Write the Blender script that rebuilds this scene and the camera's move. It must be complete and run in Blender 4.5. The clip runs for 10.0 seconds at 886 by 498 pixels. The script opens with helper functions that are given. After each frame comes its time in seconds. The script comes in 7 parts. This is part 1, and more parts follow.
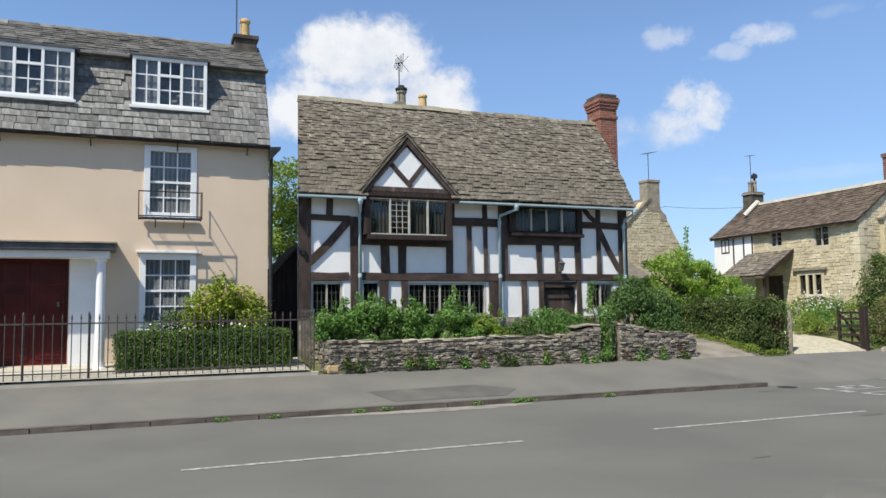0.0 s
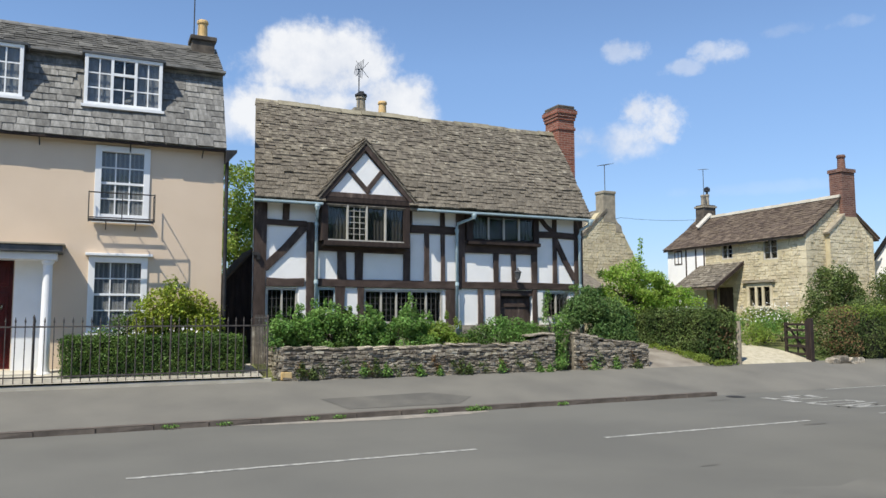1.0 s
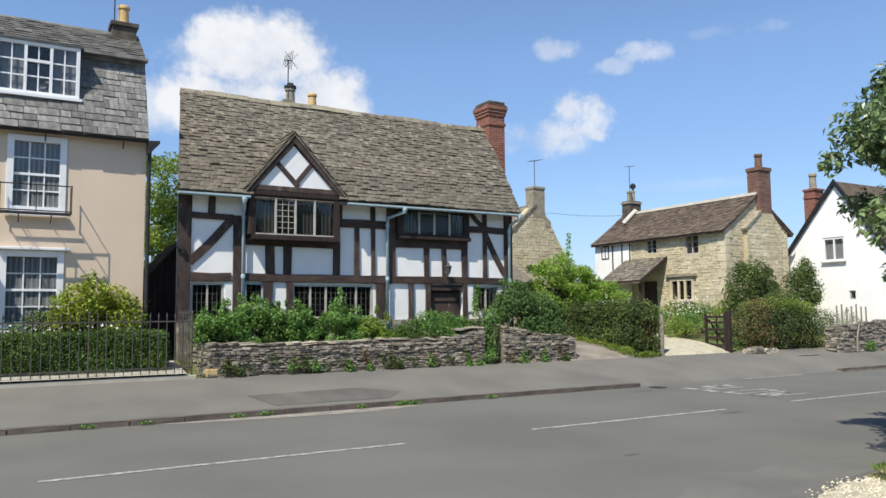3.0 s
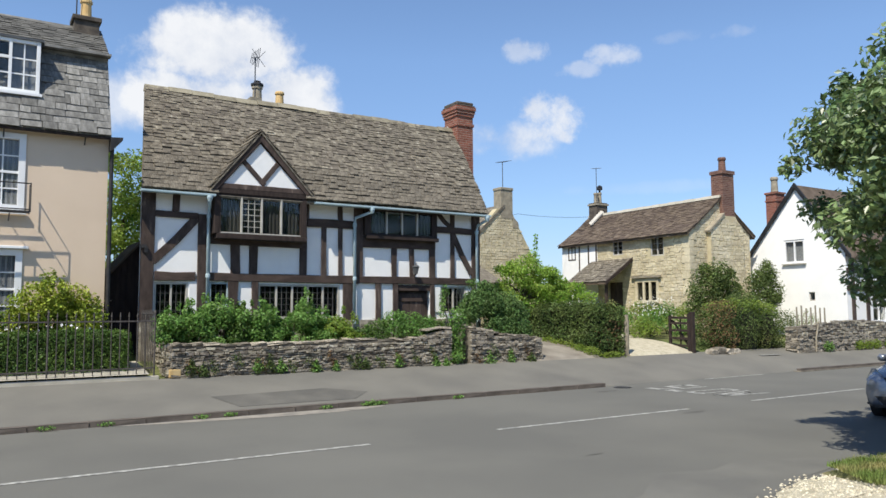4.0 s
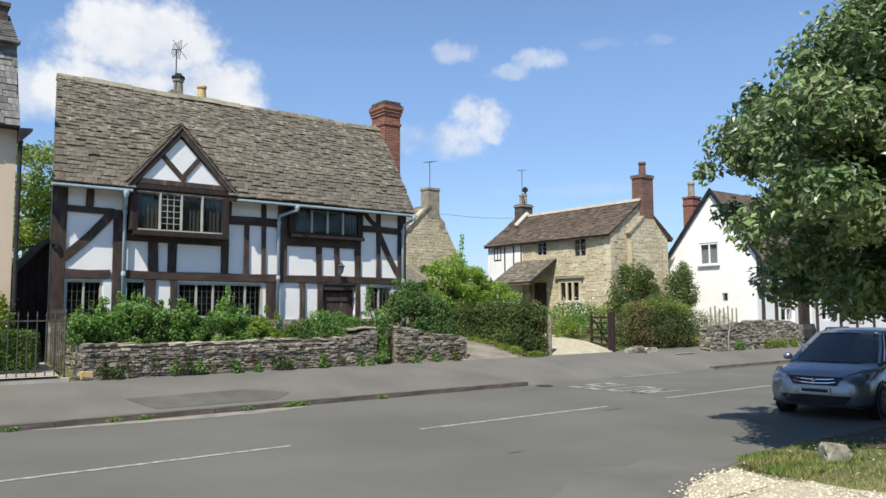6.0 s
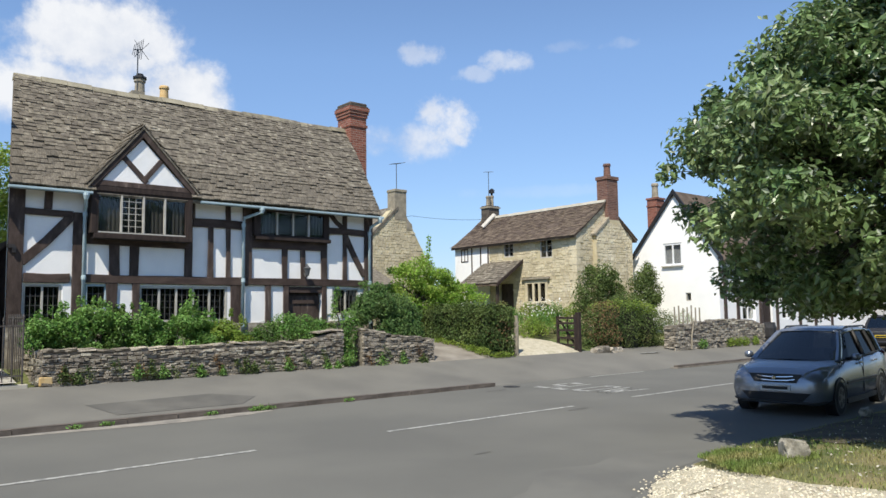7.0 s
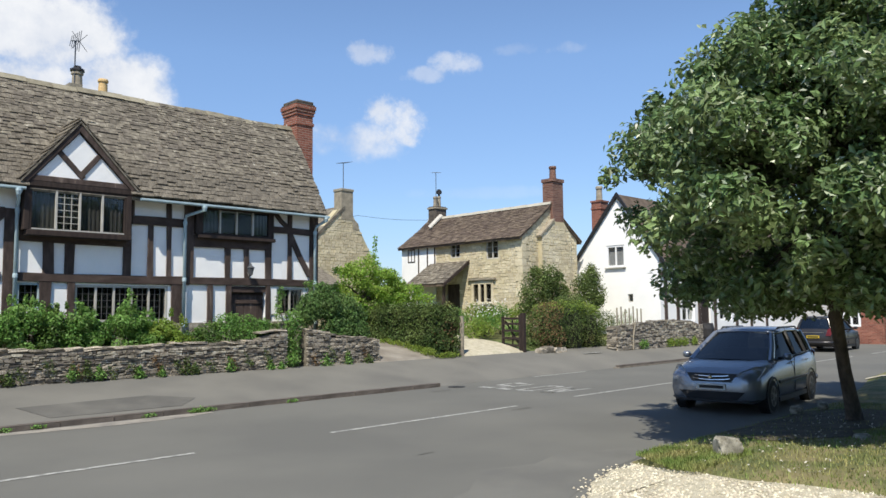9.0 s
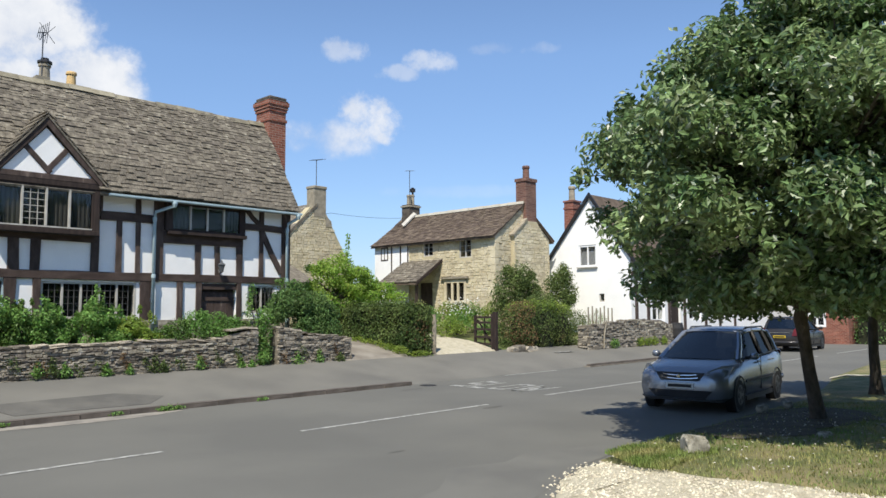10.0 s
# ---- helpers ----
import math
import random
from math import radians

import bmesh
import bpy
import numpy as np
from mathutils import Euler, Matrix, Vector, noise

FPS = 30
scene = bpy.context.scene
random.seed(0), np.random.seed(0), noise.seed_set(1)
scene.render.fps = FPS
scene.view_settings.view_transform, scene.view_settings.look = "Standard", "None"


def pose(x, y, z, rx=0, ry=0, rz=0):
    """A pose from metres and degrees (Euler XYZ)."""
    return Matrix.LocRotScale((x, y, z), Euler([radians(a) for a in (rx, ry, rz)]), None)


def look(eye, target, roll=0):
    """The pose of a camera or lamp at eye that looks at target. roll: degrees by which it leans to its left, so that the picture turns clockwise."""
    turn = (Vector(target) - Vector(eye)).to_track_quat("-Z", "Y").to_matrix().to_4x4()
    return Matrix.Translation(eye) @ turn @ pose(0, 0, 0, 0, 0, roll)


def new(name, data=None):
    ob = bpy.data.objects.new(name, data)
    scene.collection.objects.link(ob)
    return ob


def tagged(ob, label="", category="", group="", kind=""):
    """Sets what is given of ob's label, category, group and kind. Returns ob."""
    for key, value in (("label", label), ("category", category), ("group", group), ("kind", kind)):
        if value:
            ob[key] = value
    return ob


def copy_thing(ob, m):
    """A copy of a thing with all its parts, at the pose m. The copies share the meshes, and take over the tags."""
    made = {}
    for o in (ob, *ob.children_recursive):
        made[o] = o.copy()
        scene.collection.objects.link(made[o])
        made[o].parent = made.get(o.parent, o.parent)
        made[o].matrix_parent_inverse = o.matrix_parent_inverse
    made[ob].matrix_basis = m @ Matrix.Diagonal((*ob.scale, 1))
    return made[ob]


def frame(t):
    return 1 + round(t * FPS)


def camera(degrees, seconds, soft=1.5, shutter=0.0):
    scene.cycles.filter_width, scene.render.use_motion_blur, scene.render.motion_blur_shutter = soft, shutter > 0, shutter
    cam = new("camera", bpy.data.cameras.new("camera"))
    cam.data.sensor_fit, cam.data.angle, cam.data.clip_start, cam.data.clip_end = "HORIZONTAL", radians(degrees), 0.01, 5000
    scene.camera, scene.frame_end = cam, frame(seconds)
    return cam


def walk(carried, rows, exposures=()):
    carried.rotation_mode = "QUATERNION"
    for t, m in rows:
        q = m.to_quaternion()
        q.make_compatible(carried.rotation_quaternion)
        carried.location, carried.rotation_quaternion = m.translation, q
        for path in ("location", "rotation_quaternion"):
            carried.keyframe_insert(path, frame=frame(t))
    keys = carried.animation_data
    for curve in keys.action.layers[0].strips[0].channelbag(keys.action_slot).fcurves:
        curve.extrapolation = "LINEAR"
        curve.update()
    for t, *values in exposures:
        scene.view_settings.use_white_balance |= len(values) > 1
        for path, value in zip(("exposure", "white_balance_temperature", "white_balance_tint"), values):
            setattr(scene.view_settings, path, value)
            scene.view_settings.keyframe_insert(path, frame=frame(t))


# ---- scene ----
# ---------------- camera ----------------
cam = camera(60.58, 10.0, soft=1.5)
PATH = [
    (0.0, -0.143, 0.039, 1.90, 94.64, 0.80, -21.58), (0.5, -0.126, 0.036, 1.90, 95.06, 0.54, -22.87),
    (1.0, -0.110, 0.033, 1.90, 95.18, 0.17, -24.78), (1.5, -0.094, 0.029, 1.90, 94.89, 0.54, -26.18),
    (2.0, -0.079, 0.026, 1.90, 94.83, 0.66, -27.53), (2.5, -0.064, 0.022, 1.90, 94.80, 0.64, -28.59),
    (4.0, -0.024, 0.009, 1.90, 94.74, 0.35, -32.24), (4.5, -0.012, 0.005, 1.90, 94.87, 0.58, -33.00),
    (5.0, 0.000, -0.000, 1.90, 94.80, 0.30, -34.40), (5.5, 0.011, -0.005, 1.90, 94.71, 0.12, -36.12),
    (7.0, 0.040, -0.021, 1.90, 94.79, 0.75, -40.14), (7.5, 0.049, -0.027, 1.90, 94.88, 0.74, -41.02),
    (8.0, 0.057, -0.033, 1.90, 94.81, 0.81, -42.16), (8.5, 0.064, -0.039, 1.90, 94.83, 0.82, -42.99),
    (9.0, 0.070, -0.045, 1.90, 94.77, 0.61, -44.12), (9.5, 0.077, -0.052, 1.90, 94.57, 0.88, -45.42),
    (10.0, 0.082, -0.059, 1.90, 94.64, 0.31, -46.15)]
walk(cam, [(r[0], pose(*r[1:])) for r in PATH], exposures=[(0.0, 0.48, 6680, 8), (10.0, 0.48, 6680, 8)])

# ---------------- sky and sun ----------------
SUN = Vector((-0.95, -0.58, 1.62)).normalized()      # towards the sun
elev = math.asin(SUN.z)
world = bpy.data.worlds.new("summer_sky")
scene.world = world
world.use_nodes = True
wn, wl = world.node_tree.nodes, world.node_tree.links
wn.clear()
w_out, w_bg = wn.new("ShaderNodeOutputWorld"), wn.new("ShaderNodeBackground")
sky = wn.new("ShaderNodeTexSky")
sky.sky_type, sky.sun_disc = "NISHITA", False
sky.sun_elevation, sky.sun_rotation = elev, math.atan2(SUN.x, SUN.y)
sky.air_density, sky.dust_density, sky.ozone_density = 1.0, 0.0, 1.6
sky.altitude = 1500.0
w_bg.inputs["Strength"].default_value = 0.13
tc = wn.new("ShaderNodeTexCoord")


def wmath(op, a, b=None, c=None):
    n = wn.new("ShaderNodeMath")
    n.operation = op
    for i, q in enumerate((a, b, c)):
        if q is None:
            continue
        if isinstance(q, (int, float)):
            n.inputs[i].default_value = q
        else:
            wl.new(q, n.inputs[i])
    return n.outputs[0]


fine_n = wn.new("ShaderNodeTexNoise")
fine_n.inputs["Scale"].default_value, fine_n.inputs["Detail"].default_value, fine_n.inputs["Roughness"].default_value = 34.0, 6.0, 0.6
wl.new(tc.outputs["Generated"], fine_n.inputs["Vector"])
cn = wn.new("ShaderNodeTexNoise")
cn.inputs["Scale"].default_value, cn.inputs["Detail"].default_value, cn.inputs["Roughness"].default_value = 11.0, 9.0, 0.62
wl.new(tc.outputs["Generated"], cn.inputs["Vector"])
# fair-weather clouds: azimuth, elevation, half width, half height (degrees), thickness
CLOUDS = [(15.6, 18.6, 7.0, 3.4, 0.95), (14.0, 15.0, 6.0, 3.2, 0.95), (20.5, 15.8, 4.4, 3.0, 0.95), (8.0, 14.6, 5.0, 2.4, 0.7),
          (37.2, 12.8, 4.6, 2.0, 0.8), (40.5, 14.3, 3.0, 2.1, 0.8), (38.6, 19.2, 1.9, 1.0, 0.5), (45.2, 18.5, 2.0, 1.0, 0.55), (42.8, 17.7, 2.2, 0.7, 0.42),
          (50.0, 19.4, 2.2, 0.5, 0.16), (53.8, 19.3, 1.6, 0.5, 0.18), (47.0, 9.0, 6.0, 0.6, 0.12), (17.0, 23.8, 3.0, 0.6, 0.35),
          (-20.0, 17.0, 9.0, 4.0, 0.9), (-60.0, 22.0, 12.0, 5.0, 0.9), (95.0, 20.0, 10.0, 4.0, 0.9), (150.0, 24.0, 14.0, 5.0, 0.9),
          (210.0, 20.0, 12.0, 5.0, 0.9)]
total = None
for az, el, hw, hh, thick in CLOUDS:
    a, e = radians(az), radians(el)
    d = Vector((math.sin(a) * math.cos(e), math.cos(a) * math.cos(e), math.sin(e)))
    right = Vector((math.cos(a), -math.sin(a), 0))
    up = right.cross(d)
    comp = []
    for axis, half in ((right, hw), (up, hh)):
        n = wn.new("ShaderNodeVectorMath")
        n.operation = "DOT_PRODUCT"
        wl.new(tc.outputs["Generated"], n.inputs[0])
        n.inputs[1].default_value = axis
        comp.append(wmath("POWER", wmath("ABSOLUTE", wmath("DIVIDE", n.outputs["Value"], math.sin(radians(half)))), 2.0))
    front = wn.new("ShaderNodeVectorMath")
    front.operation = "DOT_PRODUCT"
    wl.new(tc.outputs["Generated"], front.inputs[0])
    front.inputs[1].default_value = d
    r2 = wmath("ADD", comp[0], comp[1])
    body = wmath("SUBTRACT", wmath("SUBTRACT", 1.0, r2), wmath("MULTIPLY", wmath("LESS_THAN", front.outputs["Value"], 0.0), 9.0))
    body = wmath("MULTIPLY", wmath("MAXIMUM", body, -3.0), 0.5)
    ragged = wmath("ADD", body, wmath("MULTIPLY", wmath("SUBTRACT", (cn if hw > 4 else fine_n).outputs["Fac"], 0.5), 1.7))
    mr = wn.new("ShaderNodeMapRange")
    mr.interpolation_type = "SMOOTHSTEP"
    mr.inputs["From Min"].default_value, mr.inputs["From Max"].default_value = 0.04, 0.46 if thick > 0.9 else 0.62
    mr.inputs["To Max"].default_value = thick
    wl.new(ragged, mr.inputs["Value"])
    total = mr.outputs[0] if total is None else wmath("MAXIMUM", total, mr.outputs[0])
w_mix = wn.new("ShaderNodeMix")
w_mix.data_type = "RGBA"
wl.new(total, w_mix.inputs["Factor"])
w_tint = wn.new("ShaderNodeMix")
w_tint.data_type, w_tint.blend_type = "RGBA", "MULTIPLY"
w_tint.inputs["Factor"].default_value = 1.0
w_sep, w_ramp = wn.new("ShaderNodeSeparateXYZ"), wn.new("ShaderNodeValToRGB")
wl.new(tc.outputs["Generated"], w_sep.inputs[0])
wl.new(w_sep.outputs[2], w_ramp.inputs[0])
w_ramp.color_ramp.elements[0].color, w_ramp.color_ramp.elements[1].color = (0.43, 0.445, 0.53, 1), (0.93, 1.0, 1.085, 1)
w_ramp.color_ramp.elements[1].position = 0.32
w_mid = w_ramp.color_ramp.elements.new(0.13)
w_mid.color = (0.69, 0.74, 0.83, 1)
wl.new(w_ramp.outputs[0], w_tint.inputs["B"])
wl.new(sky.outputs["Color"], w_tint.inputs["A"])
wl.new(w_tint.outputs["Result"], w_mix.inputs["A"])
w_cloud, w_soft = wn.new("ShaderNodeMix"), wn.new("ShaderNodeMapRange")
w_cloud.data_type = "RGBA"
w_soft.inputs["From Min"].default_value, w_soft.inputs["From Max"].default_value = 0.36, 0.62
wl.new(cn.outputs["Fac"], w_soft.inputs["Value"])
wl.new(w_soft.outputs[0], w_cloud.inputs["Factor"])
w_cloud.inputs["A"].default_value, w_cloud.inputs["B"].default_value = (3.7, 4.0, 4.7, 1), (5.1, 5.2, 5.5, 1)
wl.new(w_cloud.outputs["Result"], w_mix.inputs["B"])
wl.new(w_mix.outputs["Result"], w_bg.inputs["Color"])
wl.new(w_bg.outputs[0], w_out.inputs["Surface"])
sun = new("sun", bpy.data.lights.new("sun", "SUN"))
sun.data.energy, sun.data.angle, sun.data.color = 4.3, radians(0.53), (1.0, 0.94, 0.84)
sun.matrix_world = look(SUN * 60, (0, 0, 0))


# ---------------- materials ----------------
def mat(name, c1, c2, scale=2.0, rough=0.85, bump=0.3, bscale=45.0, metal=0.0, vary=0.0, island=0.0, grain=0.25, stretch=(1, 1, 1),
        spec=0.35, leaf=0.0, depth=0.01, third=None):
    """A two-scale procedural surface. vary: brightness change from object to object; island: from piece to piece of one mesh."""
    m = bpy.data.materials.new(name)
    m.use_nodes = True
    n, l = m.node_tree.nodes, m.node_tree.links
    b = n["Principled BSDF"]
    t = n.new("ShaderNodeTexCoord")
    mp = n.new("ShaderNodeMapping")
    mp.inputs["Scale"].default_value = stretch
    l.new(t.outputs["Object"], mp.inputs["Vector"])
    big, fine = n.new("ShaderNodeTexNoise"), n.new("ShaderNodeTexNoise")
    big.inputs["Scale"].default_value, big.inputs["Detail"].default_value = scale, 5.0
    fine.inputs["Scale"].default_value, fine.inputs["Detail"].default_value = bscale, 4.0
    for q in (big, fine):
        l.new(mp.outputs[0], q.inputs["Vector"])
    ramp = n.new("ShaderNodeValToRGB")
    ramp.color_ramp.elements[0].position, ramp.color_ramp.elements[1].position = 0.36, 0.64
    ramp.color_ramp.elements[0].color, ramp.color_ramp.elements[1].color = (*c1, 1), (*c2, 1)
    if third:
        e = ramp.color_ramp.elements.new(0.72)
        e.color = (*third, 1)
    l.new(big.outputs["Fac"], ramp.inputs[0])
    hsv = n.new("ShaderNodeHueSaturation")
    l.new(ramp.outputs[0], hsv.inputs["Color"])

    def calc(op, a, bb):
        q = n.new("ShaderNodeMath")
        q.operation = op
        for i, s in enumerate((a, bb)):
            if isinstance(s, (int, float)):
                q.inputs[i].default_value = s
            else:
                l.new(s, q.inputs[i])
        return q.outputs[0]

    val = calc("ADD", 1.0 - grain * 0.5, calc("MULTIPLY", fine.outputs["Fac"], grain))
    if vary:
        oi = n.new("ShaderNodeObjectInfo")
        val = calc("MULTIPLY", val, calc("ADD", 1.0 - vary, calc("MULTIPLY", oi.outputs["Random"], 2 * vary)))
    if island:
        ge = n.new("ShaderNodeNewGeometry")
        val = calc("MULTIPLY", val, calc("ADD", 1.0 - island, calc("MULTIPLY", ge.outputs["Random Per Island"], 2 * island)))
        l.new(calc("ADD", 0.5 - island * 0.03, calc("MULTIPLY", ge.outputs["Random Per Island"], island * 0.06)), hsv.inputs["Hue"])
    l.new(val, hsv.inputs["Value"])
    l.new(hsv.outputs[0], b.inputs["Base Color"])
    b.inputs["Roughness"].default_value, b.inputs["Metallic"].default_value = rough, metal
    b.inputs["Specular IOR Level"].default_value = spec
    if bump:
        bn = n.new("ShaderNodeBump")
        bn.inputs["Strength"].default_value, bn.inputs["Distance"].default_value = bump, depth
        l.new(fine.outputs["Fac"], bn.inputs["Height"])
        l.new(bn.outputs[0], b.inputs["Normal"])
    if leaf:
        tr, mx = n.new("ShaderNodeBsdfTranslucent"), n.new("ShaderNodeMixShader")
        l.new(hsv.outputs[0], tr.inputs["Color"])
        mx.inputs[0].default_value = leaf
        l.new(b.outputs[0], mx.inputs[1])
        l.new(tr.outputs[0], mx.inputs[2])
        l.new(mx.outputs[0], n["Material Output"].inputs["Surface"])
    return m


def brick_mat(name, c1, c2, mortar, w, h, gap=0.012):
    m = mat(name, c1, c2, scale=3, rough=0.9, bump=0.4, bscale=60)
    n, l = m.node_tree.nodes, m.node_tree.links
    b = n["Principled BSDF"]
    t = n.new("ShaderNodeTexCoord")
    sep, add, comb = n.new("ShaderNodeSeparateXYZ"), n.new("ShaderNodeMath"), n.new("ShaderNodeCombineXYZ")
    l.new(t.outputs["Object"], sep.inputs[0])
    l.new(sep.outputs[0], add.inputs[0]), l.new(sep.outputs[1], add.inputs[1])
    l.new(add.outputs[0], comb.inputs[0]), l.new(sep.outputs[2], comb.inputs[1])
    br = n.new("ShaderNodeTexBrick")
    br.inputs["Scale"].default_value, br.inputs["Brick Width"].default_value, br.inputs["Row Height"].default_value = 1.0, w, h
    br.inputs["Mortar Size"].default_value, br.inputs["Mortar"].default_value = gap * 0.5, (*mortar, 1)
    br.inputs["Color1"].default_value, br.inputs["Color2"].default_value = (1, 1, 1, 1), (0.6, 0.55, 0.55, 1)
    l.new(comb.outputs[0], br.inputs["Vector"])
    mul, pick = n.new("ShaderNodeMix"), n.new("ShaderNodeMix")
    mul.data_type, mul.blend_type, pick.data_type = "RGBA", "MULTIPLY", "RGBA"
    mul.inputs["Factor"].default_value = 1.0
    src = b.inputs["Base Color"].links[0].from_socket
    l.new(src, mul.inputs["A"]), l.new(br.outputs["Color"], mul.inputs["B"])
    l.new(br.outputs["Fac"], pick.inputs["Factor"])
    l.new(mul.outputs["Result"], pick.inputs["A"])
    pick.inputs["B"].default_value = (*mortar, 1)
    l.new(pick.outputs["Result"], b.inputs["Base Color"])
    bn = n.new("ShaderNodeBump")
    bn.invert = True
    bn.inputs["Strength"].default_value, bn.inputs["Distance"].default_value = 0.8, 0.012
    l.new(br.outputs["Fac"], bn.inputs["Height"])
    l.new(b.inputs["Normal"].links[0].from_socket, bn.inputs["Normal"])
    l.new(bn.outputs[0], b.inputs["Normal"])
    return m


ASPHALT = mat("asphalt_road", (0.116, 0.115, 0.104), (0.141, 0.139, 0.124), scale=0.35, bscale=160, bump=0.5, grain=0.3, rough=0.9, depth=0.006)
PAVING = mat("asphalt_footway", (0.130, 0.126, 0.113), (0.164, 0.158, 0.139), scale=0.7, bscale=140, bump=0.5, grain=0.3, rough=0.92, depth=0.006)
PATCH = mat("asphalt_patch", (0.096, 0.093, 0.085), (0.132, 0.127, 0.113), scale=1.6, bscale=160, bump=0.5, grain=0.3, rough=0.92)
DUST = mat("road_dust", (0.29, 0.265, 0.228), (0.19, 0.178, 0.158), scale=3, bscale=90, rough=0.95)
KERB = mat("kerb_stone", (0.085, 0.072, 0.062), (0.135, 0.115, 0.1), scale=3, vary=0.04, bscale=60)
LINE = mat("road_paint", (0.42, 0.42, 0.39), (0.2, 0.2, 0.19), scale=9, bscale=80, rough=0.7)
GRAVEL = mat("pale_gravel", (0.40, 0.36, 0.26), (0.53, 0.485, 0.37), scale=6, bscale=70, bump=0.9, grain=0.7, depth=0.02)
PEBBLE = mat("gravel_stones", (0.42, 0.37, 0.27), (0.62, 0.57, 0.45), scale=12, island=0.3, bscale=80)
DRIVE = mat("worn_concrete", (0.18, 0.158, 0.13), (0.275, 0.25, 0.21), scale=1.5, bscale=60)
FLAG = mat("pale_flagstones", (0.40, 0.375, 0.31), (0.49, 0.46, 0.39), scale=2, bscale=50)
TURF = mat("dry_turf", (0.098, 0.12, 0.038), (0.235, 0.20, 0.10), scale=1.8, bscale=55, bump=0.9, grain=0.7, depth=0.03)
EARTH = mat("garden_earth", (0.09, 0.12, 0.035), (0.15, 0.15, 0.06), scale=0.4, bscale=12, bump=0.8, grain=0.5)
BEIGE = mat("cream_render", (0.655, 0.525, 0.40), (0.70, 0.565, 0.435), scale=0.8, bscale=50, bump=0.2, grain=0.08)
PLASTER = mat("white_limewash", (0.86, 0.86, 0.85), (0.91, 0.905, 0.89), scale=2.2, bscale=30, bump=0.35, grain=0.08)
TIMBER = mat("weathered_oak", (0.045, 0.031, 0.026), (0.085, 0.061, 0.052), scale=2.5, bscale=26, bump=0.8, grain=0.8, stretch=(3, 3, 1), vary=0.2, third=(0.15, 0.115, 0.095))
TIMBER_X = mat("weathered_oak_beam", (0.043, 0.029, 0.024), (0.08, 0.056, 0.047), scale=2.5, bscale=26, bump=0.8, grain=0.8, stretch=(1, 3, 3), vary=0.15)
DARKWOOD = mat("dark_boards", (0.025, 0.017, 0.015), (0.046, 0.032, 0.027), scale=3, bscale=30, stretch=(4, 4, 1), bump=0.5)
SLATE = mat("stone_slate", (0.105, 0.091, 0.071), (0.21, 0.184, 0.145), scale=7, bscale=30, bump=1.0, grain=0.8, vary=0.22, depth=0.02, third=(0.36, 0.335, 0.275))
SLATE_J = mat("stone_slate_rest", (0.105, 0.091, 0.071), (0.21, 0.184, 0.145), scale=7, bscale=30, bump=1.0, grain=0.8, island=0.22, depth=0.02, third=(0.36, 0.335, 0.275))
GSLATE = mat("grey_slate", (0.138, 0.136, 0.128), (0.245, 0.241, 0.229), scale=4, bscale=40, bump=0.7, grain=0.5, vary=0.35, third=(0.38, 0.37, 0.35))
GSLATE_J = mat("grey_slate_rest", (0.138, 0.136, 0.128), (0.245, 0.241, 0.229), scale=4, bscale=40, bump=0.7, grain=0.5, island=0.3)
RTILE = mat("brown_roof_tiles", (0.082, 0.060, 0.044), (0.13, 0.098, 0.074), scale=4, bscale=40, bump=0.6, grain=0.5, island=0.3)
RIDGE = mat("ridge_stone", (0.19, 0.168, 0.12), (0.275, 0.25, 0.185), scale=5, bscale=40, vary=0.2)
LATTICE = mat("weathered_lead_lattice", (0.08, 0.08, 0.08), (0.13, 0.13, 0.125), scale=6, rough=0.6, bump=0.1)
LEAD = mat("dark_lead", (0.06, 0.065, 0.075), (0.1, 0.105, 0.11), scale=4, rough=0.5, bump=0.1)
WHITE = mat("white_gloss_paint", (0.78, 0.79, 0.8), (0.82, 0.83, 0.84), scale=3, rough=0.35, bump=0.05, grain=0.05)
CREAM = mat("cream_paint", (0.42, 0.40, 0.36), (0.52, 0.5, 0.45), scale=4, rough=0.5, bump=0.1)
PALEBLUE = mat("pale_blue_paint", (0.36, 0.47, 0.51), (0.44, 0.55, 0.59), scale=4, rough=0.45, bump=0.1, grain=0.15)
REDDOOR = mat("dark_red_gloss", (0.055, 0.006, 0.007), (0.085, 0.012, 0.012), scale=2, rough=0.3, bump=0.05)
RAILIRON = mat("weathered_railing_iron", (0.05, 0.045, 0.042), (0.105, 0.092, 0.085), scale=9, rough=0.7, bump=0.3)
IRON = mat("black_iron", (0.018, 0.018, 0.02), (0.04, 0.038, 0.038), scale=6, rough=0.5, bump=0.2)
REDBRICK = brick_mat("red_brick", (0.25, 0.085, 0.058), (0.34, 0.13, 0.088), (0.33, 0.27, 0.22), 0.225, 0.075)
BROWNBRICK = brick_mat("brown_brick", (0.17, 0.085, 0.065), (0.235, 0.118, 0.086), (0.27, 0.22, 0.19), 0.225, 0.075)
CLAY = mat("buff_clay_pot", (0.55, 0.37, 0.16), (0.62, 0.44, 0.22), scale=6, bscale=30)
STONECAP = mat("grey_stone", (0.24, 0.21, 0.16), (0.34, 0.3, 0.23), scale=5, bscale=40, grain=0.5)
BOULDER = mat("pale_boulder", (0.15, 0.14, 0.11), (0.36, 0.34, 0.28), scale=7, bscale=40, bump=0.9, grain=0.6)
SOOT = mat("sooty_stone", (0.06, 0.05, 0.042), (0.12, 0.1, 0.08), scale=5, bscale=40, grain=0.5)
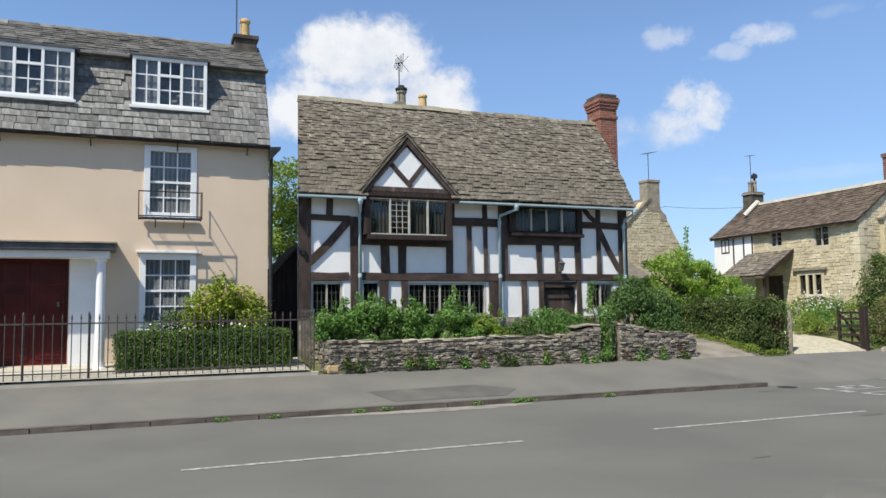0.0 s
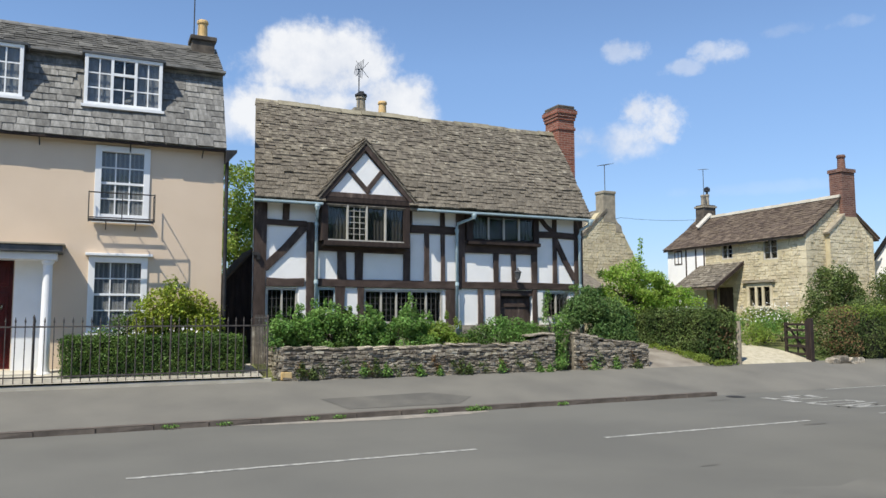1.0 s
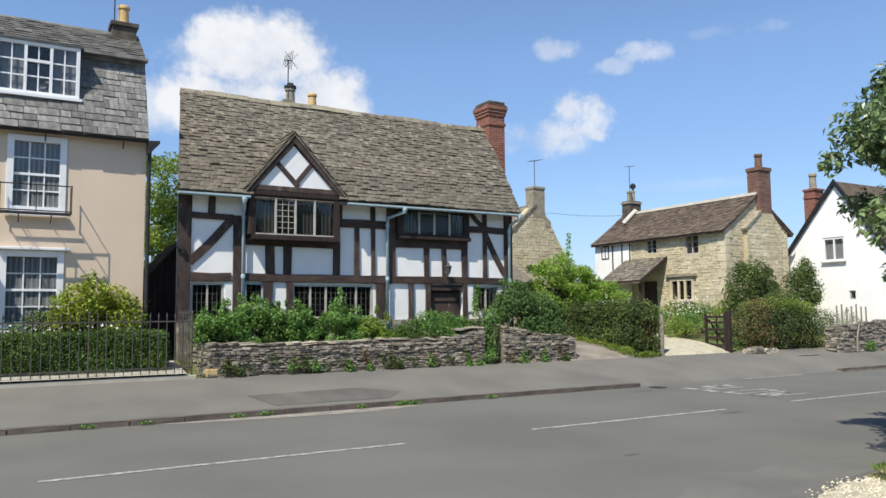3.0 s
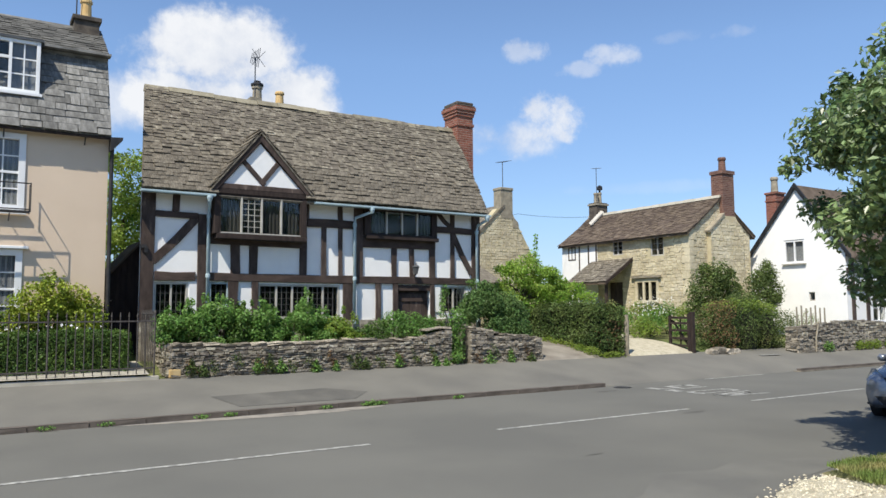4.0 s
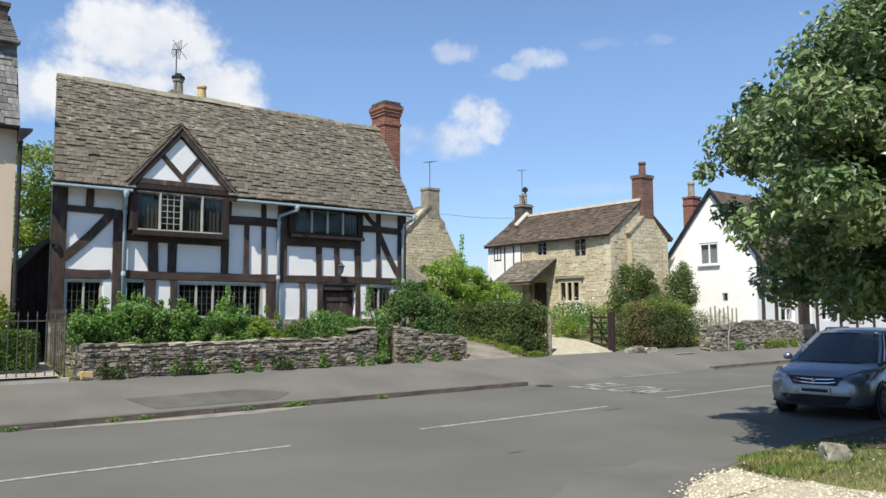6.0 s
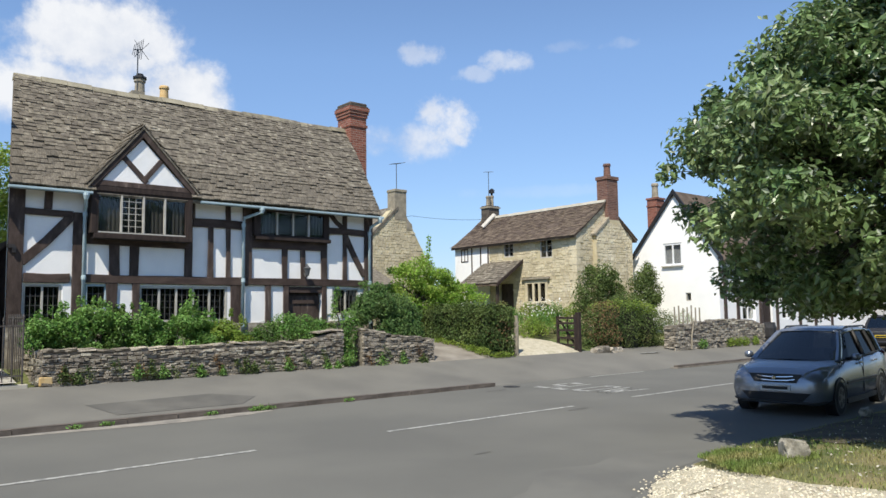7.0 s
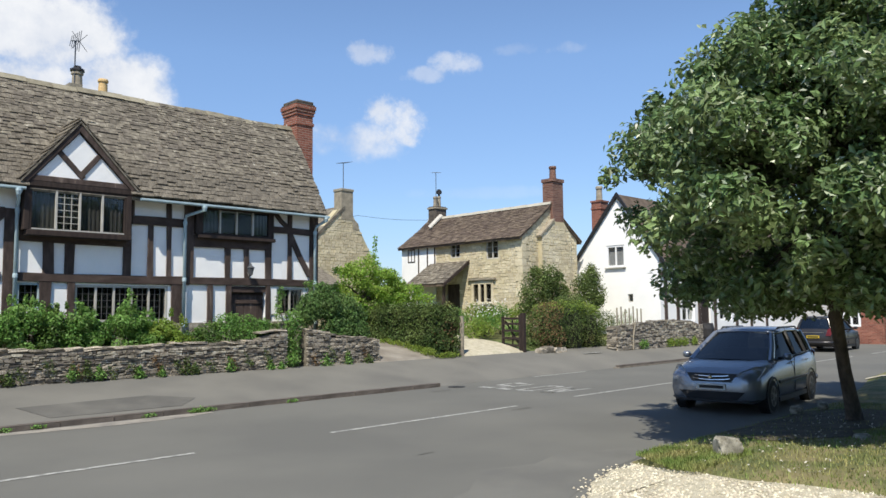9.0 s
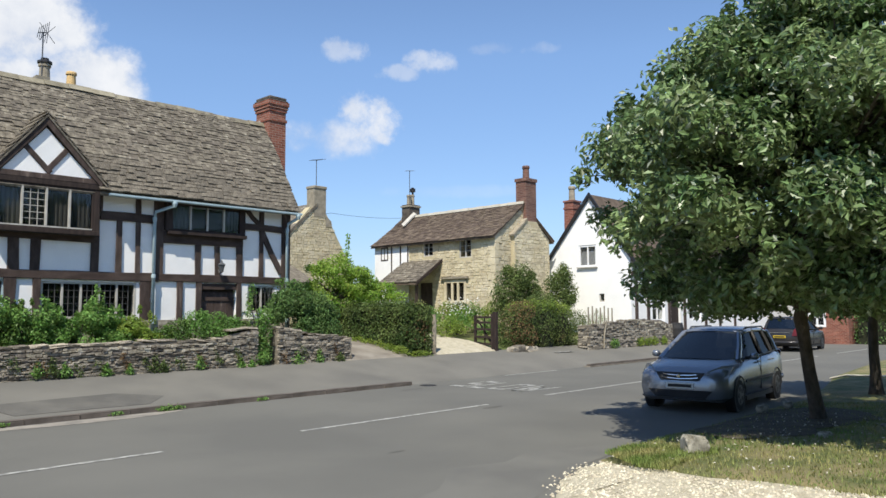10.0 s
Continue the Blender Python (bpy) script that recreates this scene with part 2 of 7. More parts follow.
GSLATE_UP = mat("mossy_slate", (0.066, 0.064, 0.058), (0.13, 0.126, 0.115), scale=3, bscale=40, bump=0.7, grain=0.5, island=0.25)
NET_SHEEN = mat("net_and_pane_sheen", (0.27, 0.275, 0.285), (0.33, 0.335, 0.345), scale=2, stretch=(3, 3, 0.4), rough=0.9, bump=0.1)
ALLOY = mat("dull_alloy", (0.11, 0.11, 0.115), (0.16, 0.16, 0.165), scale=4, rough=0.4, metal=0.8, bump=0)
RUBBLE = mat("rubble_limestone", (0.19, 0.165, 0.13), (0.385, 0.345, 0.28), scale=8, bscale=35, bump=0.9, grain=0.8, vary=0.5, third=(0.60, 0.57, 0.50))
RUBBLE_J = mat("rubble_limestone_rest", (0.19, 0.165, 0.13), (0.385, 0.345, 0.28), scale=8, bscale=35, bump=0.9, grain=0.8, island=0.5, third=(0.60, 0.57, 0.50))
MORTAR = mat("old_mortar", (0.14, 0.122, 0.095), (0.23, 0.205, 0.165), scale=5, bscale=40)
QUOIN = mat("yellow_limestone", (0.5, 0.33, 0.13), (0.56, 0.42, 0.22), scale=5, bscale=40)
COTSWOLD = mat("honey_limestone", (0.50, 0.43, 0.29), (0.66, 0.585, 0.42), scale=1.6, bscale=14, bump=0.7, grain=0.5, island=0.12, depth=0.02, third=(0.68, 0.61, 0.46))
COTSBACK = mat("honey_mortar", (0.44, 0.38, 0.24), (0.54, 0.475, 0.32), scale=2, bscale=30)
BARK = mat("tree_bark", (0.05, 0.04, 0.03), (0.11, 0.09, 0.07), scale=8, bscale=30, stretch=(1, 1, 0.3), bump=1.0, grain=0.6, depth=0.03)
LEAF_TREE = mat("whitebeam_leaves", (0.102, 0.168, 0.06), (0.222, 0.298, 0.125), scale=0.9, rough=0.36, bump=0, island=0.45, grain=0, leaf=0.3, spec=0.5)
LEAF_UNDER_GLINT = mat("whitebeam_undersides_and_glints", (0.26, 0.32, 0.22), (0.40, 0.45, 0.35), scale=2, rough=0.6, bump=0, island=0.3, grain=0, leaf=0.3)
LEAF_SHRUB = mat("shrub_leaves", (0.115, 0.235, 0.048), (0.228, 0.378, 0.1), scale=1.5, rough=0.5, bump=0, island=0.35, grain=0, leaf=0.3)
LEAF_YELLOW = mat("golden_privet_leaves", (0.20, 0.275, 0.03), (0.37, 0.42, 0.06), scale=1.5, rough=0.5, bump=0, island=0.35, grain=0, leaf=0.3)
LEAF_BOX = mat("box_hedge_leaves", (0.055, 0.115, 0.02), (0.125, 0.21, 0.04), scale=2, rough=0.5, bump=0, island=0.35, grain=0, leaf=0.2)
LEAF_HEDGE = mat("mixed_hedge_leaves", (0.062, 0.105, 0.026), (0.135, 0.18, 0.05), scale=1.1, rough=0.6, bump=0, island=0.4, grain=0, leaf=0.25, third=(0.19, 0.16, 0.06))
LEAF_DARK = mat("rosemary_leaves", (0.075, 0.15, 0.04), (0.145, 0.235, 0.07), scale=1.5, rough=0.6, bump=0, island=0.35, grain=0, leaf=0.2)
LEAF_LIGHT = mat("apple_leaves", (0.19, 0.29, 0.045), (0.33, 0.41, 0.085), scale=1.2, rough=0.5, bump=0, island=0.35, grain=0, leaf=0.45)
LEAF_APPLE = mat("bright_apple_leaves", (0.21, 0.36, 0.05), (0.36, 0.48, 0.10), scale=1.2, rough=0.5, bump=0, island=0.35, grain=0, leaf=0.45)
LEAF_OLIVE = mat("olive_green_leaves", (0.075, 0.115, 0.03), (0.16, 0.21, 0.06), scale=1.3, rough=0.55, bump=0, island=0.4, grain=0, leaf=0.3)
GRASS = mat("grass_blades", (0.13, 0.21, 0.04), (0.33, 0.30, 0.12), scale=1.6, rough=0.7, bump=0, island=0.35, grain=0, leaf=0.3)
BROWNLEAF = mat("rusty_dry_leaves", (0.15, 0.085, 0.04), (0.22, 0.14, 0.07), scale=3, rough=0.7, bump=0, island=0.35, grain=0, leaf=0.2)
PETAL = mat("white_petals", (0.75, 0.75, 0.7), (0.8, 0.8, 0.78), scale=5, bump=0, rough=0.7)
# near-black of the solid cores that put shade inside hedges and crowns
SHADE = mat("hedge_inner_shade", (0.014, 0.018, 0.007), (0.025, 0.028, 0.012), scale=6, bscale=30)
CARBLUE = mat("blue_grey_metallic", (0.26, 0.285, 0.33), (0.27, 0.295, 0.34), scale=1, rough=0.25, metal=0.6, bump=0, grain=0.03, spec=0.6)
CARGREY = mat("dark_grey_metallic", (0.05, 0.048, 0.05), (0.058, 0.056, 0.058), scale=1, rough=0.25, metal=0.5, bump=0, grain=0.03)
TYRE = mat("tyre_rubber", (0.018, 0.018, 0.018), (0.03, 0.03, 0.03), scale=8, rough=0.85)
BLACKTRIM = mat("black_trim", (0.015, 0.015, 0.016), (0.025, 0.025, 0.026), scale=6, rough=0.5)
CHROME = mat("bright_metal", (0.6, 0.6, 0.62), (0.66, 0.66, 0.68), scale=4, rough=0.18, metal=1.0, bump=0, grain=0.03)
PLATE_W = mat("white_plate", (0.6, 0.6, 0.58), (0.66, 0.66, 0.64), scale=4, rough=0.5, bump=0)
PLATE_Y = mat("yellow_plate", (0.6, 0.42, 0.03), (0.65, 0.46, 0.04), scale=4, rough=0.5, bump=0)
REDLENS = mat("red_lens", (0.10, 0.012, 0.012), (0.13, 0.016, 0.016), scale=4, rough=0.15, bump=0)
CURTAIN = mat("grey_curtain", (0.04, 0.038, 0.037), (0.07, 0.067, 0.064), scale=3, stretch=(8, 8, 0.4), rough=0.9)
# near-black that carries the darkness of unlit insides in its colour
INSIDE = mat("painted_interior_dark", (0.02, 0.02, 0.022), (0.035, 0.034, 0.034), scale=2, rough=0.9)


def glass_mat(name, tint, rough=0.03, least=0.04, most=0.6):
    """Window glass: see-through, with a reflection that grows towards the edge of view."""
    m = bpy.data.materials.new(name)
    m.use_nodes = True
    n, l = m.node_tree.nodes, m.node_tree.links
    n.remove(n["Principled BSDF"])
    tr, gl, mx, lw = (n.new("ShaderNodeBsdfTransparent"), n.new("ShaderNodeBsdfGlossy"), n.new("ShaderNodeMixShader"), n.new("ShaderNodeLayerWeight"))
    tr.inputs[0].default_value = (*tint, 1)
    gl.inputs["Roughness"].default_value = rough
    nz, bp = n.new("ShaderNodeTexNoise"), n.new("ShaderNodeBump")
    nz.inputs["Scale"].default_value = 3.0
    bp.inputs["Strength"].default_value, bp.inputs["Distance"].default_value = 0.12, 0.02
    l.new(nz.outputs["Fac"], bp.inputs["Height"]), l.new(bp.outputs[0], gl.inputs["Normal"])
    pw, sc = n.new("ShaderNodeMath"), n.new("ShaderNodeMath")
    pw.operation, sc.operation = "POWER", "MULTIPLY_ADD"
    pw.inputs[1].default_value = 4.0
    sc.inputs[1].default_value, sc.inputs[2].default_value = most, least
    l.new(lw.outputs["Facing"], pw.inputs[0]), l.new(pw.outputs[0], sc.inputs[0])
    l.new(sc.outputs[0], mx.inputs[0]), l.new(tr.outputs[0], mx.inputs[1]), l.new(gl.outputs[0], mx.inputs[2])
    l.new(mx.outputs[0], n["Material Output"].inputs["Surface"])
    return m


GLASS = glass_mat("window_glass", (0.8, 0.82, 0.83))
CARGLASS = glass_mat("tinted_car_glass", (0.12, 0.135, 0.15), 0.02, 0.10)
SIDEGLASS = glass_mat("privacy_car_glass", (0.06, 0.07, 0.075), 0.02, 0.03, 0.25)
LAMPGLASS = mat("headlamp_lens", (0.16, 0.17, 0.18), (0.24, 0.25, 0.26), scale=9, rough=0.08, bump=0, spec=0.8)


# ---------------- building helpers ----------------
class MB:
    """Vertices and faces of one mesh, in world metres until part() moves them to their thing's base."""

    def __init__(self):
        self.v, self.f = [], []

    def add(self, verts, faces):
        o = len(self.v)
        self.v += [tuple(p) for p in verts]
        self.f += [tuple(i + o for i in q) for q in faces]
        return self

    def box(self, x0, x1, y0, y1, z0, z1, m=None):
        p = [Vector((x, y, z)) for z in (z0, z1) for y in (y0, y1) for x in (x0, x1)]
        if m is not None:
            p = [m @ q for q in p]
        return self.add(p, [(0, 2, 3, 1), (4, 5, 7, 6), (0, 1, 5, 4), (2, 6, 7, 3), (0, 4, 6, 2), (1, 3, 7, 5)])

    def prism(self, pts, d):
        """A flat outline pushed along d."""
        d, n = Vector(d), len(pts)
        a = [Vector(p) for p in pts]
        nrm = sum(((a[i] - a[0]).cross(a[(i + 1) % n] - a[0]) for i in range(1, n)), Vector())
        if nrm.dot(d) > 0:
            a.reverse()
        faces = [tuple(range(n)), tuple(range(2 * n - 1, n - 1, -1))]
        faces += [(i, i + n, (i + 1) % n + n, (i + 1) % n) for i in range(n)]
        return self.add(a + [p + d for p in a], faces)

    def tube(self, pts, radii, n=10):
        """A round bar through points; radii one number or one a point."""
        pts = [Vector(p) for p in pts]
        if isinstance(radii, (int, float)):
            radii = [radii] * len(pts)
        o, rings = len(self.v), []
        for i, p in enumerate(pts):
            t = (pts[min(i + 1, len(pts) - 1)] - pts[max(i - 1, 0)]).normalized()
            s = t.cross(Vector((0.31, 0.17, 0.93)) if abs(t.z) < 0.8 else Vector((1, 0.1, 0))).normalized()
            u = t.cross(s)
            rings.append([p + (s * math.cos(k * 2 * math.pi / n) + u * math.sin(k * 2 * math.pi / n)) * radii[i] for k in range(n)])
        verts = [q for r in rings for q in r]
        faces = []
        for i in range(len(pts) - 1):
            for k in range(n):
                k2 = (k + 1) % n
                faces.append((i * n + k, i * n + k2, (i + 1) * n + k2, (i + 1) * n + k))
        faces.append(tuple(range(n - 1, -1, -1)))
        faces.append(tuple(range((len(pts) - 1) * n, len(pts) * n)))
        return self.add(verts, faces)

    def lathe(self, c, profile, n=14):
        """Rings of (radius, height) round the upright through c."""
        c = Vector(c)
        verts = [c + Vector((r * math.cos(k * 2 * math.pi / n), r * math.sin(k * 2 * math.pi / n), h)) for r, h in profile for k in range(n)]
        faces = [(i * n + k, i * n + (k + 1) % n, (i + 1) * n + (k + 1) % n, (i + 1) * n + k) for i in range(len(profile) - 1) for k in range(n)]
        faces += [tuple(range(n - 1, -1, -1)), tuple(range((len(profile) - 1) * n, len(profile) * n))]
        return self.add(verts, faces)

    def weld(self):
        """Joins corners that fall together."""
        seen, idx, out = {}, [], []
        for p in self.v:
            k = tuple(round(c, 4) for c in p)
            if k not in seen:
                seen[k] = len(out)
                out.append(p)
            idx.append(seen[k])
        self.v, self.f = out, [tuple(idx[i] for i in q) for q in self.f]
        return self

    def mesh(self, name, off=(0, 0, 0)):
        me = bpy.data.meshes.new(name)
        ox, oy, oz = off
        me.from_pydata([(x - ox, y - oy, z - oz) for x, y, z in self.v], [], self.f)
        me.update()
        return me


BASE = {}


def thing(name, at, label, category, group="", kind=""):
    e = new(name)
    e.location = at
    e.empty_display_size = 0.2
    BASE[e] = Vector(at)
    return tagged(e, label, category, group, kind)


def part(name, mb, material, parent, label="", bevel=0.0, smooth=False, kind=""):
    """One mesh as a part under a thing or under one of its parts."""
    off = BASE[parent]
    me = mb.mesh(name, off)
    me.materials.append(material)
    if smooth:
        for p in me.polygons:
            p.use_smooth = True
    ob = new(name, me)
    ob.parent = parent
    BASE[ob] = off
    if bevel:
        md = ob.modifiers.new("worn_edge", "BEVEL")
        md.width, md.segments, md.limit_method = bevel, 2, "ANGLE"
    return tagged(ob, label, kind=kind)


def setting(name, mb, material, label, category, at=(0, 0, 0), smooth=False, kind="structure"):
    me = mb.mesh(name, at)
    me.materials.append(material)
    if smooth:
        for p in me.polygons:
            p.use_smooth = True
    ob = new(name, me)
    ob.location = at
    BASE[ob] = Vector(at)
    return tagged(ob, label, category, kind=kind)


def whole(name, mb, material, at, label, category, group="", bevel=0.0, smooth=False, kind=""):
    ob = setting(name, mb, material, label, category, at, smooth, kind)
    if group:
        ob["group"] = group
    if bevel:
        md = ob.modifiers.new("worn_edge", "BEVEL")
        md.width, md.segments, md.limit_method = bevel, 2, "ANGLE"
    return ob


def piece(name, me, parent, m):
    """A piece that shares its mesh with its likes; m: its pose in the world."""
    ob = new(name, me)
    ob.parent = parent
    ob.matrix_basis = Matrix.Translation(-BASE[parent]) @ m
    return ob


def rough_block(name, w, d, h, rng, material, chip=0.12):
    """A stone of about that size with knocked corners."""
    mb = MB()
    c = chip * min(w, h)
    pts = []
    for y in (-d / 2, d / 2):
        k = 1.0 if y < 0 else 1.06
        out = [(-w / 2 + c, -h / 2), (w / 2 - c, -h / 2), (w / 2, -h / 2 + c), (w / 2, h / 2 - c), (w / 2 - c, h / 2), (-w / 2 + c, h / 2), (-w / 2, h / 2 - c), (-w / 2, -h / 2 + c)]
        pts += [(x * k + rng.uniform(-c, c) * 0.5, y + rng.uniform(-1, 1) * 0.1 * d, z * k + rng.uniform(-c, c) * 0.5) for x, z in out]
    n = 8
    mb.add(pts, [tuple(range(n)), tuple(range(2 * n - 1, n - 1, -1))] + [(i, i + n, (i + 1) % n + n, (i + 1) % n) for i in range(n)])
    me = mb.mesh(name)
    me.materials.append(material)
    return me


def leaves(centres, normals, size, rng, spread=0.7, ratio=0.5):
    """Folded leaves at points, turned loosely outwards."""
    n = len(centres)
    nr = normals + rng.normal(0, spread, (n, 3))
    nr /= np.linalg.norm(nr, axis=1)[:, None] + 1e-9
    a = np.cross(nr, rng.normal(0, 1, (n, 3)))
    a /= np.linalg.norm(a, axis=1)[:, None] + 1e-9
    b = np.cross(nr, a)
    s = (size * rng.uniform(0.65, 1.3, n))[:, None]
    base, tip = centres - a * s * 0.5, centres + a * s * 0.5
    fold = nr * s * 0.12
    l, r = centres + b * s * ratio * 0.5 + fold, centres - b * s * ratio * 0.5 + fold
    v = np.stack([base, r, tip, l], 1).reshape(-1, 3)
    mb = MB()
    mb.v = [tuple(p) for p in v.tolist()]
    mb.f = [q for i in range(n) for q in ((4 * i, 4 * i + 1, 4 * i + 2), (4 * i, 4 * i + 2, 4 * i + 3))]
    return mb


def clump_points(blobs, count, rng, shell=0.55):
    """Points and outward ways in the outer shells of ellipsoids (x, y, z, rx, ry, rz)."""
    bl = np.array(blobs, float)
    vol = bl[:, 3] * bl[:, 4] + bl[:, 4] * bl[:, 5] + bl[:, 3] * bl[:, 5]
    pick = rng.choice(len(bl), count, p=vol / vol.sum())
    d = rng.normal(0, 1, (count, 3))
    d /= np.linalg.norm(d, axis=1)[:, None]
    rad = (shell + (1 - shell) * rng.random(count) ** 0.6)[:, None] * (1 + 0.08 * rng.normal(0, 1, (count, 1)))
    c = bl[pick]
    return c[:, :3] + d * rad * c[:, 3:], d


def box_points(x0, x1, y0, y1, z0, z1, count, rng, wobble=0.05):
    """Points on the top and four sides of a clipped hedge, with a soft uneven face."""
    w = np.array([(x1 - x0) * (y1 - y0), (x1 - x0) * (z1 - z0), (x1 - x0) * (z1 - z0), (y1 - y0) * (z1 - z0), (y1 - y0) * (z1 - z0)])
    f = rng.choice(5, count, p=w / w.sum())
    p = np.stack([rng.uniform(x0, x1, count), rng.uniform(y0, y1, count), rng.uniform(z0, z1, count)], 1)
    nn = np.zeros((count, 3))
    for k, (ax, val, sg) in enumerate(((2, z1, 1), (1, y0, -1), (1, y1, 1), (0, x0, -1), (0, x1, 1))):
        s = f == k
        p[s, ax] = val
        nn[s, ax] = sg
    bulge = np.sin(p[:, 0] * 5.1 + 1) * np.sin(p[:, 1] * 4.3) + np.sin(p[:, 2] * 6.7 + p[:, 0] * 2)
    return p + nn * (bulge * wobble * 0.6 + rng.normal(0, wobble, count))[:, None], nn


def height(x, y):
    """Height of the land: road level at 0, rising behind the far footway."""
    pts = [(-400, 0.45), (-5, 0.3), (2, 0.2), (4.6, 0.10), (5.4, -0.04), (14.05, -0.04), (14.2, 0.06), (16.7, 0.50), (18.0, 0.78), (20.5, 1.05), (26, 1.45), (40, 1.5), (900, 1.2)]
    for (a, p), (b, q) in zip(pts, pts[1:]):
        if y <= b:
            return p + (q - p) * max(0.0, (y - a) / (b - a))
    return pts[-1][1]


def sheet(xs, ys, zf, lift=0.0):
    mb = MB()
    mb.v = [(x, y, zf(x, y) + lift) for y in ys for x in xs]
    n = len(xs)
    mb.f = [(j * n + i, j * n + i + 1, (j + 1) * n + i + 1, (j + 1) * n + i) for j in range(len(ys) - 1) for i in range(n - 1)]
    return mb
# ---------------- ground, road, footway ----------------
def foot_z(x, y):
    """The footway: behind a kerb, but level with the road at the side turning."""
    drop = min(1.0, max(0.0, (x - 12.6) / 1.0)) * min(1.0, max(0.0, (22.4 - x) / 1.0))
    k = min(1.0, max(0.0, (y - 14.22) / 2.5))
    return (0.09 * (1 - drop) + 0.012 * drop) * (1 - k) + 0.535 * k


gx = [-600, -200, -80, -40, -20, -10, -5, 0, 3, 6, 8, 10, 12, 14, 16, 18, 20, 22, 25, 28, 32, 40, 60, 100, 250, 700]
gy = [-400, -100, -30, -5, 0, 2, 3, 4, 4.6, 5.4, 14.05, 14.2, 15, 16, 16.7, 17.3, 18, 19, 20.5, 23, 26, 30, 40, 80, 200, 900]
setting("ground", sheet(gx, gy, lambda x, y: -0.06 if 4.3 < y < 14.06 else min(height(x, y), foot_z(x, y) if 14.1 < y < 16.8 else 9.0) - (0.06 if 4.6 < y < 17.5 else 0.03)), EARTH, "green and brown village ground beyond the road", "ground")
road_x = [-300, -60, -20, 0, 6.4, 6.7, 8.0, 9.0, 10.2, 12, 17, 20, 23, 30, 60, 300]


def road_edge(x):
    pts = [(-300, 4.3), (6.4, 4.5), (6.7, 4.75), (8.0, 5.22), (9.0, 5.31), (10.2, 5.52), (12, 5.5), (17, 5.6), (20, 6.15), (23, 6.85), (30, 7.6), (60, 8.2), (300, 8.2)]
    for (a, p), (b, q) in zip(pts, pts[1:]):
        if x <= b:
            return p + (q - p) * (x - a) / (b - a)


mb = MB()
for x in road_x:
    e = road_edge(x) - 0.45
    mb.v += [(x, e + (14.25 - e) * k / 4, 0.0) for k in range(5)]
for i in range(len(road_x) - 1):
    mb.f += [(i * 5 + k, (i + 1) * 5 + k, (i + 1) * 5 + k + 1, i * 5 + k + 1) for k in range(4)]
road = setting("road", mb, ASPHALT, "worn grey asphalt road with faded white markings", "road")


fx = [-300, -40, -10, -4, 0, 4, 8, 11, 12.6, 13.1, 13.6, 15, 17, 19, 21.4, 21.9, 22.4, 24, 28, 34, 60, 300]
setting("pavement", sheet(fx, [14.17, 14.22, 14.6, 15.2, 15.8, 16.4, 16.8], lambda x, y: foot_z(x, y) if y > 14.2 else -0.04), PAVING, "grey asphalt footway sloping up from the kerb", "pavement")
mb = MB()
for x0, x1, y0, y1 in ((-20, 13.3, 14.085, 14.235), (21.7, 70, 13.95, 14.235)):
    mb.box(x0, x1, y0 + 0.02, y1, -0.06, 0.03)
kerb = setting("kerb", mb, MORTAR, "dark stone kerb with weeds in the gutter", "kerb")
mb = MB()
mb.v = [(x, y, foot_z(x, y) + 0.006) for x, y in ((4.15, 15.2), (4.5, 14.42), (6.9, 14.4), (7.4, 14.85), (6.6, 15.3))]
mb.f = [(0, 1, 2, 3, 4)]
setting("footway_patch", mb, PATCH, "darker asphalt repair patch in the footway", "patch")
mb = MB()
ring = [(x, 14.07 - 0.05) for x in (2.2, 3.5, 5, 6.5, 7.3)] + [(x, 14.02 - w) for x, w in ((7.3, 0.2), (6.6, 0.42), (5.6, 0.5), (4.6, 0.42), (3.6, 0.3), (2.6, 0.14))]
mb.v, mb.f = [(x, y, 0.005) for x, y in ring], [tuple(range(len(ring) - 1, -1, -1))]
setting("gutter_dust", mb, DUST, "pale dust and grit gathered beside the kerb", "dust")


def marking(name, quads, label, z=0.005):
    mb = MB()
    for q in quads:
        o = len(mb.v)
        mb.v += [(x, y, z) for x, y in q]
        mb.f.append((o, o + 1, o + 2, o + 3))
    return setting(name, mb, LINE, label, "road marking")


def dash(x0, x1, y, w=0.1):
    return [(x0, y - w / 2), (x1, y - w / 2), (x1, y + w / 2), (x0, y + w / 2)]


for x0, x1, y in ((-6.6, -2.1, 10.05), (0.33, 5.02, 10.0), (7.34, 11.92, 10.06), (14.06, 18.3, 10.2), (21.0, 25.5, 10.25), (28, 32.5, 10.3), (35, 39.5, 10.35)):
    marking("centre_line", [dash(x0, x1, y)], "worn white centre dash on the road")
marking("edge_line", [dash(17.4, 20.0, 14.1, 0.09)], "faint white edge line at the side turning")
# SLOW, long letters for the drivers of the far lane
F = 0.14


def letter(y0, strokes):
    """Strokes run between (along, across) points; along the road 0 to 1.5 m, across 0 to 0.5 m."""
    out = []
    for a, b in strokes:
        p, q = Vector((14.25 + a[0], y0 - a[1], 0)), Vector((14.25 + b[0], y0 - b[1], 0))
        d = (q - p).normalized()
        wide = 0.035 + 0.09 * abs(d.y)
        s = Vector((-d.y, d.x, 0)) * wide
        out.append([(p + s)[:2], (p - s)[:2], (q - s)[:2], (q + s)[:2]])
    return out


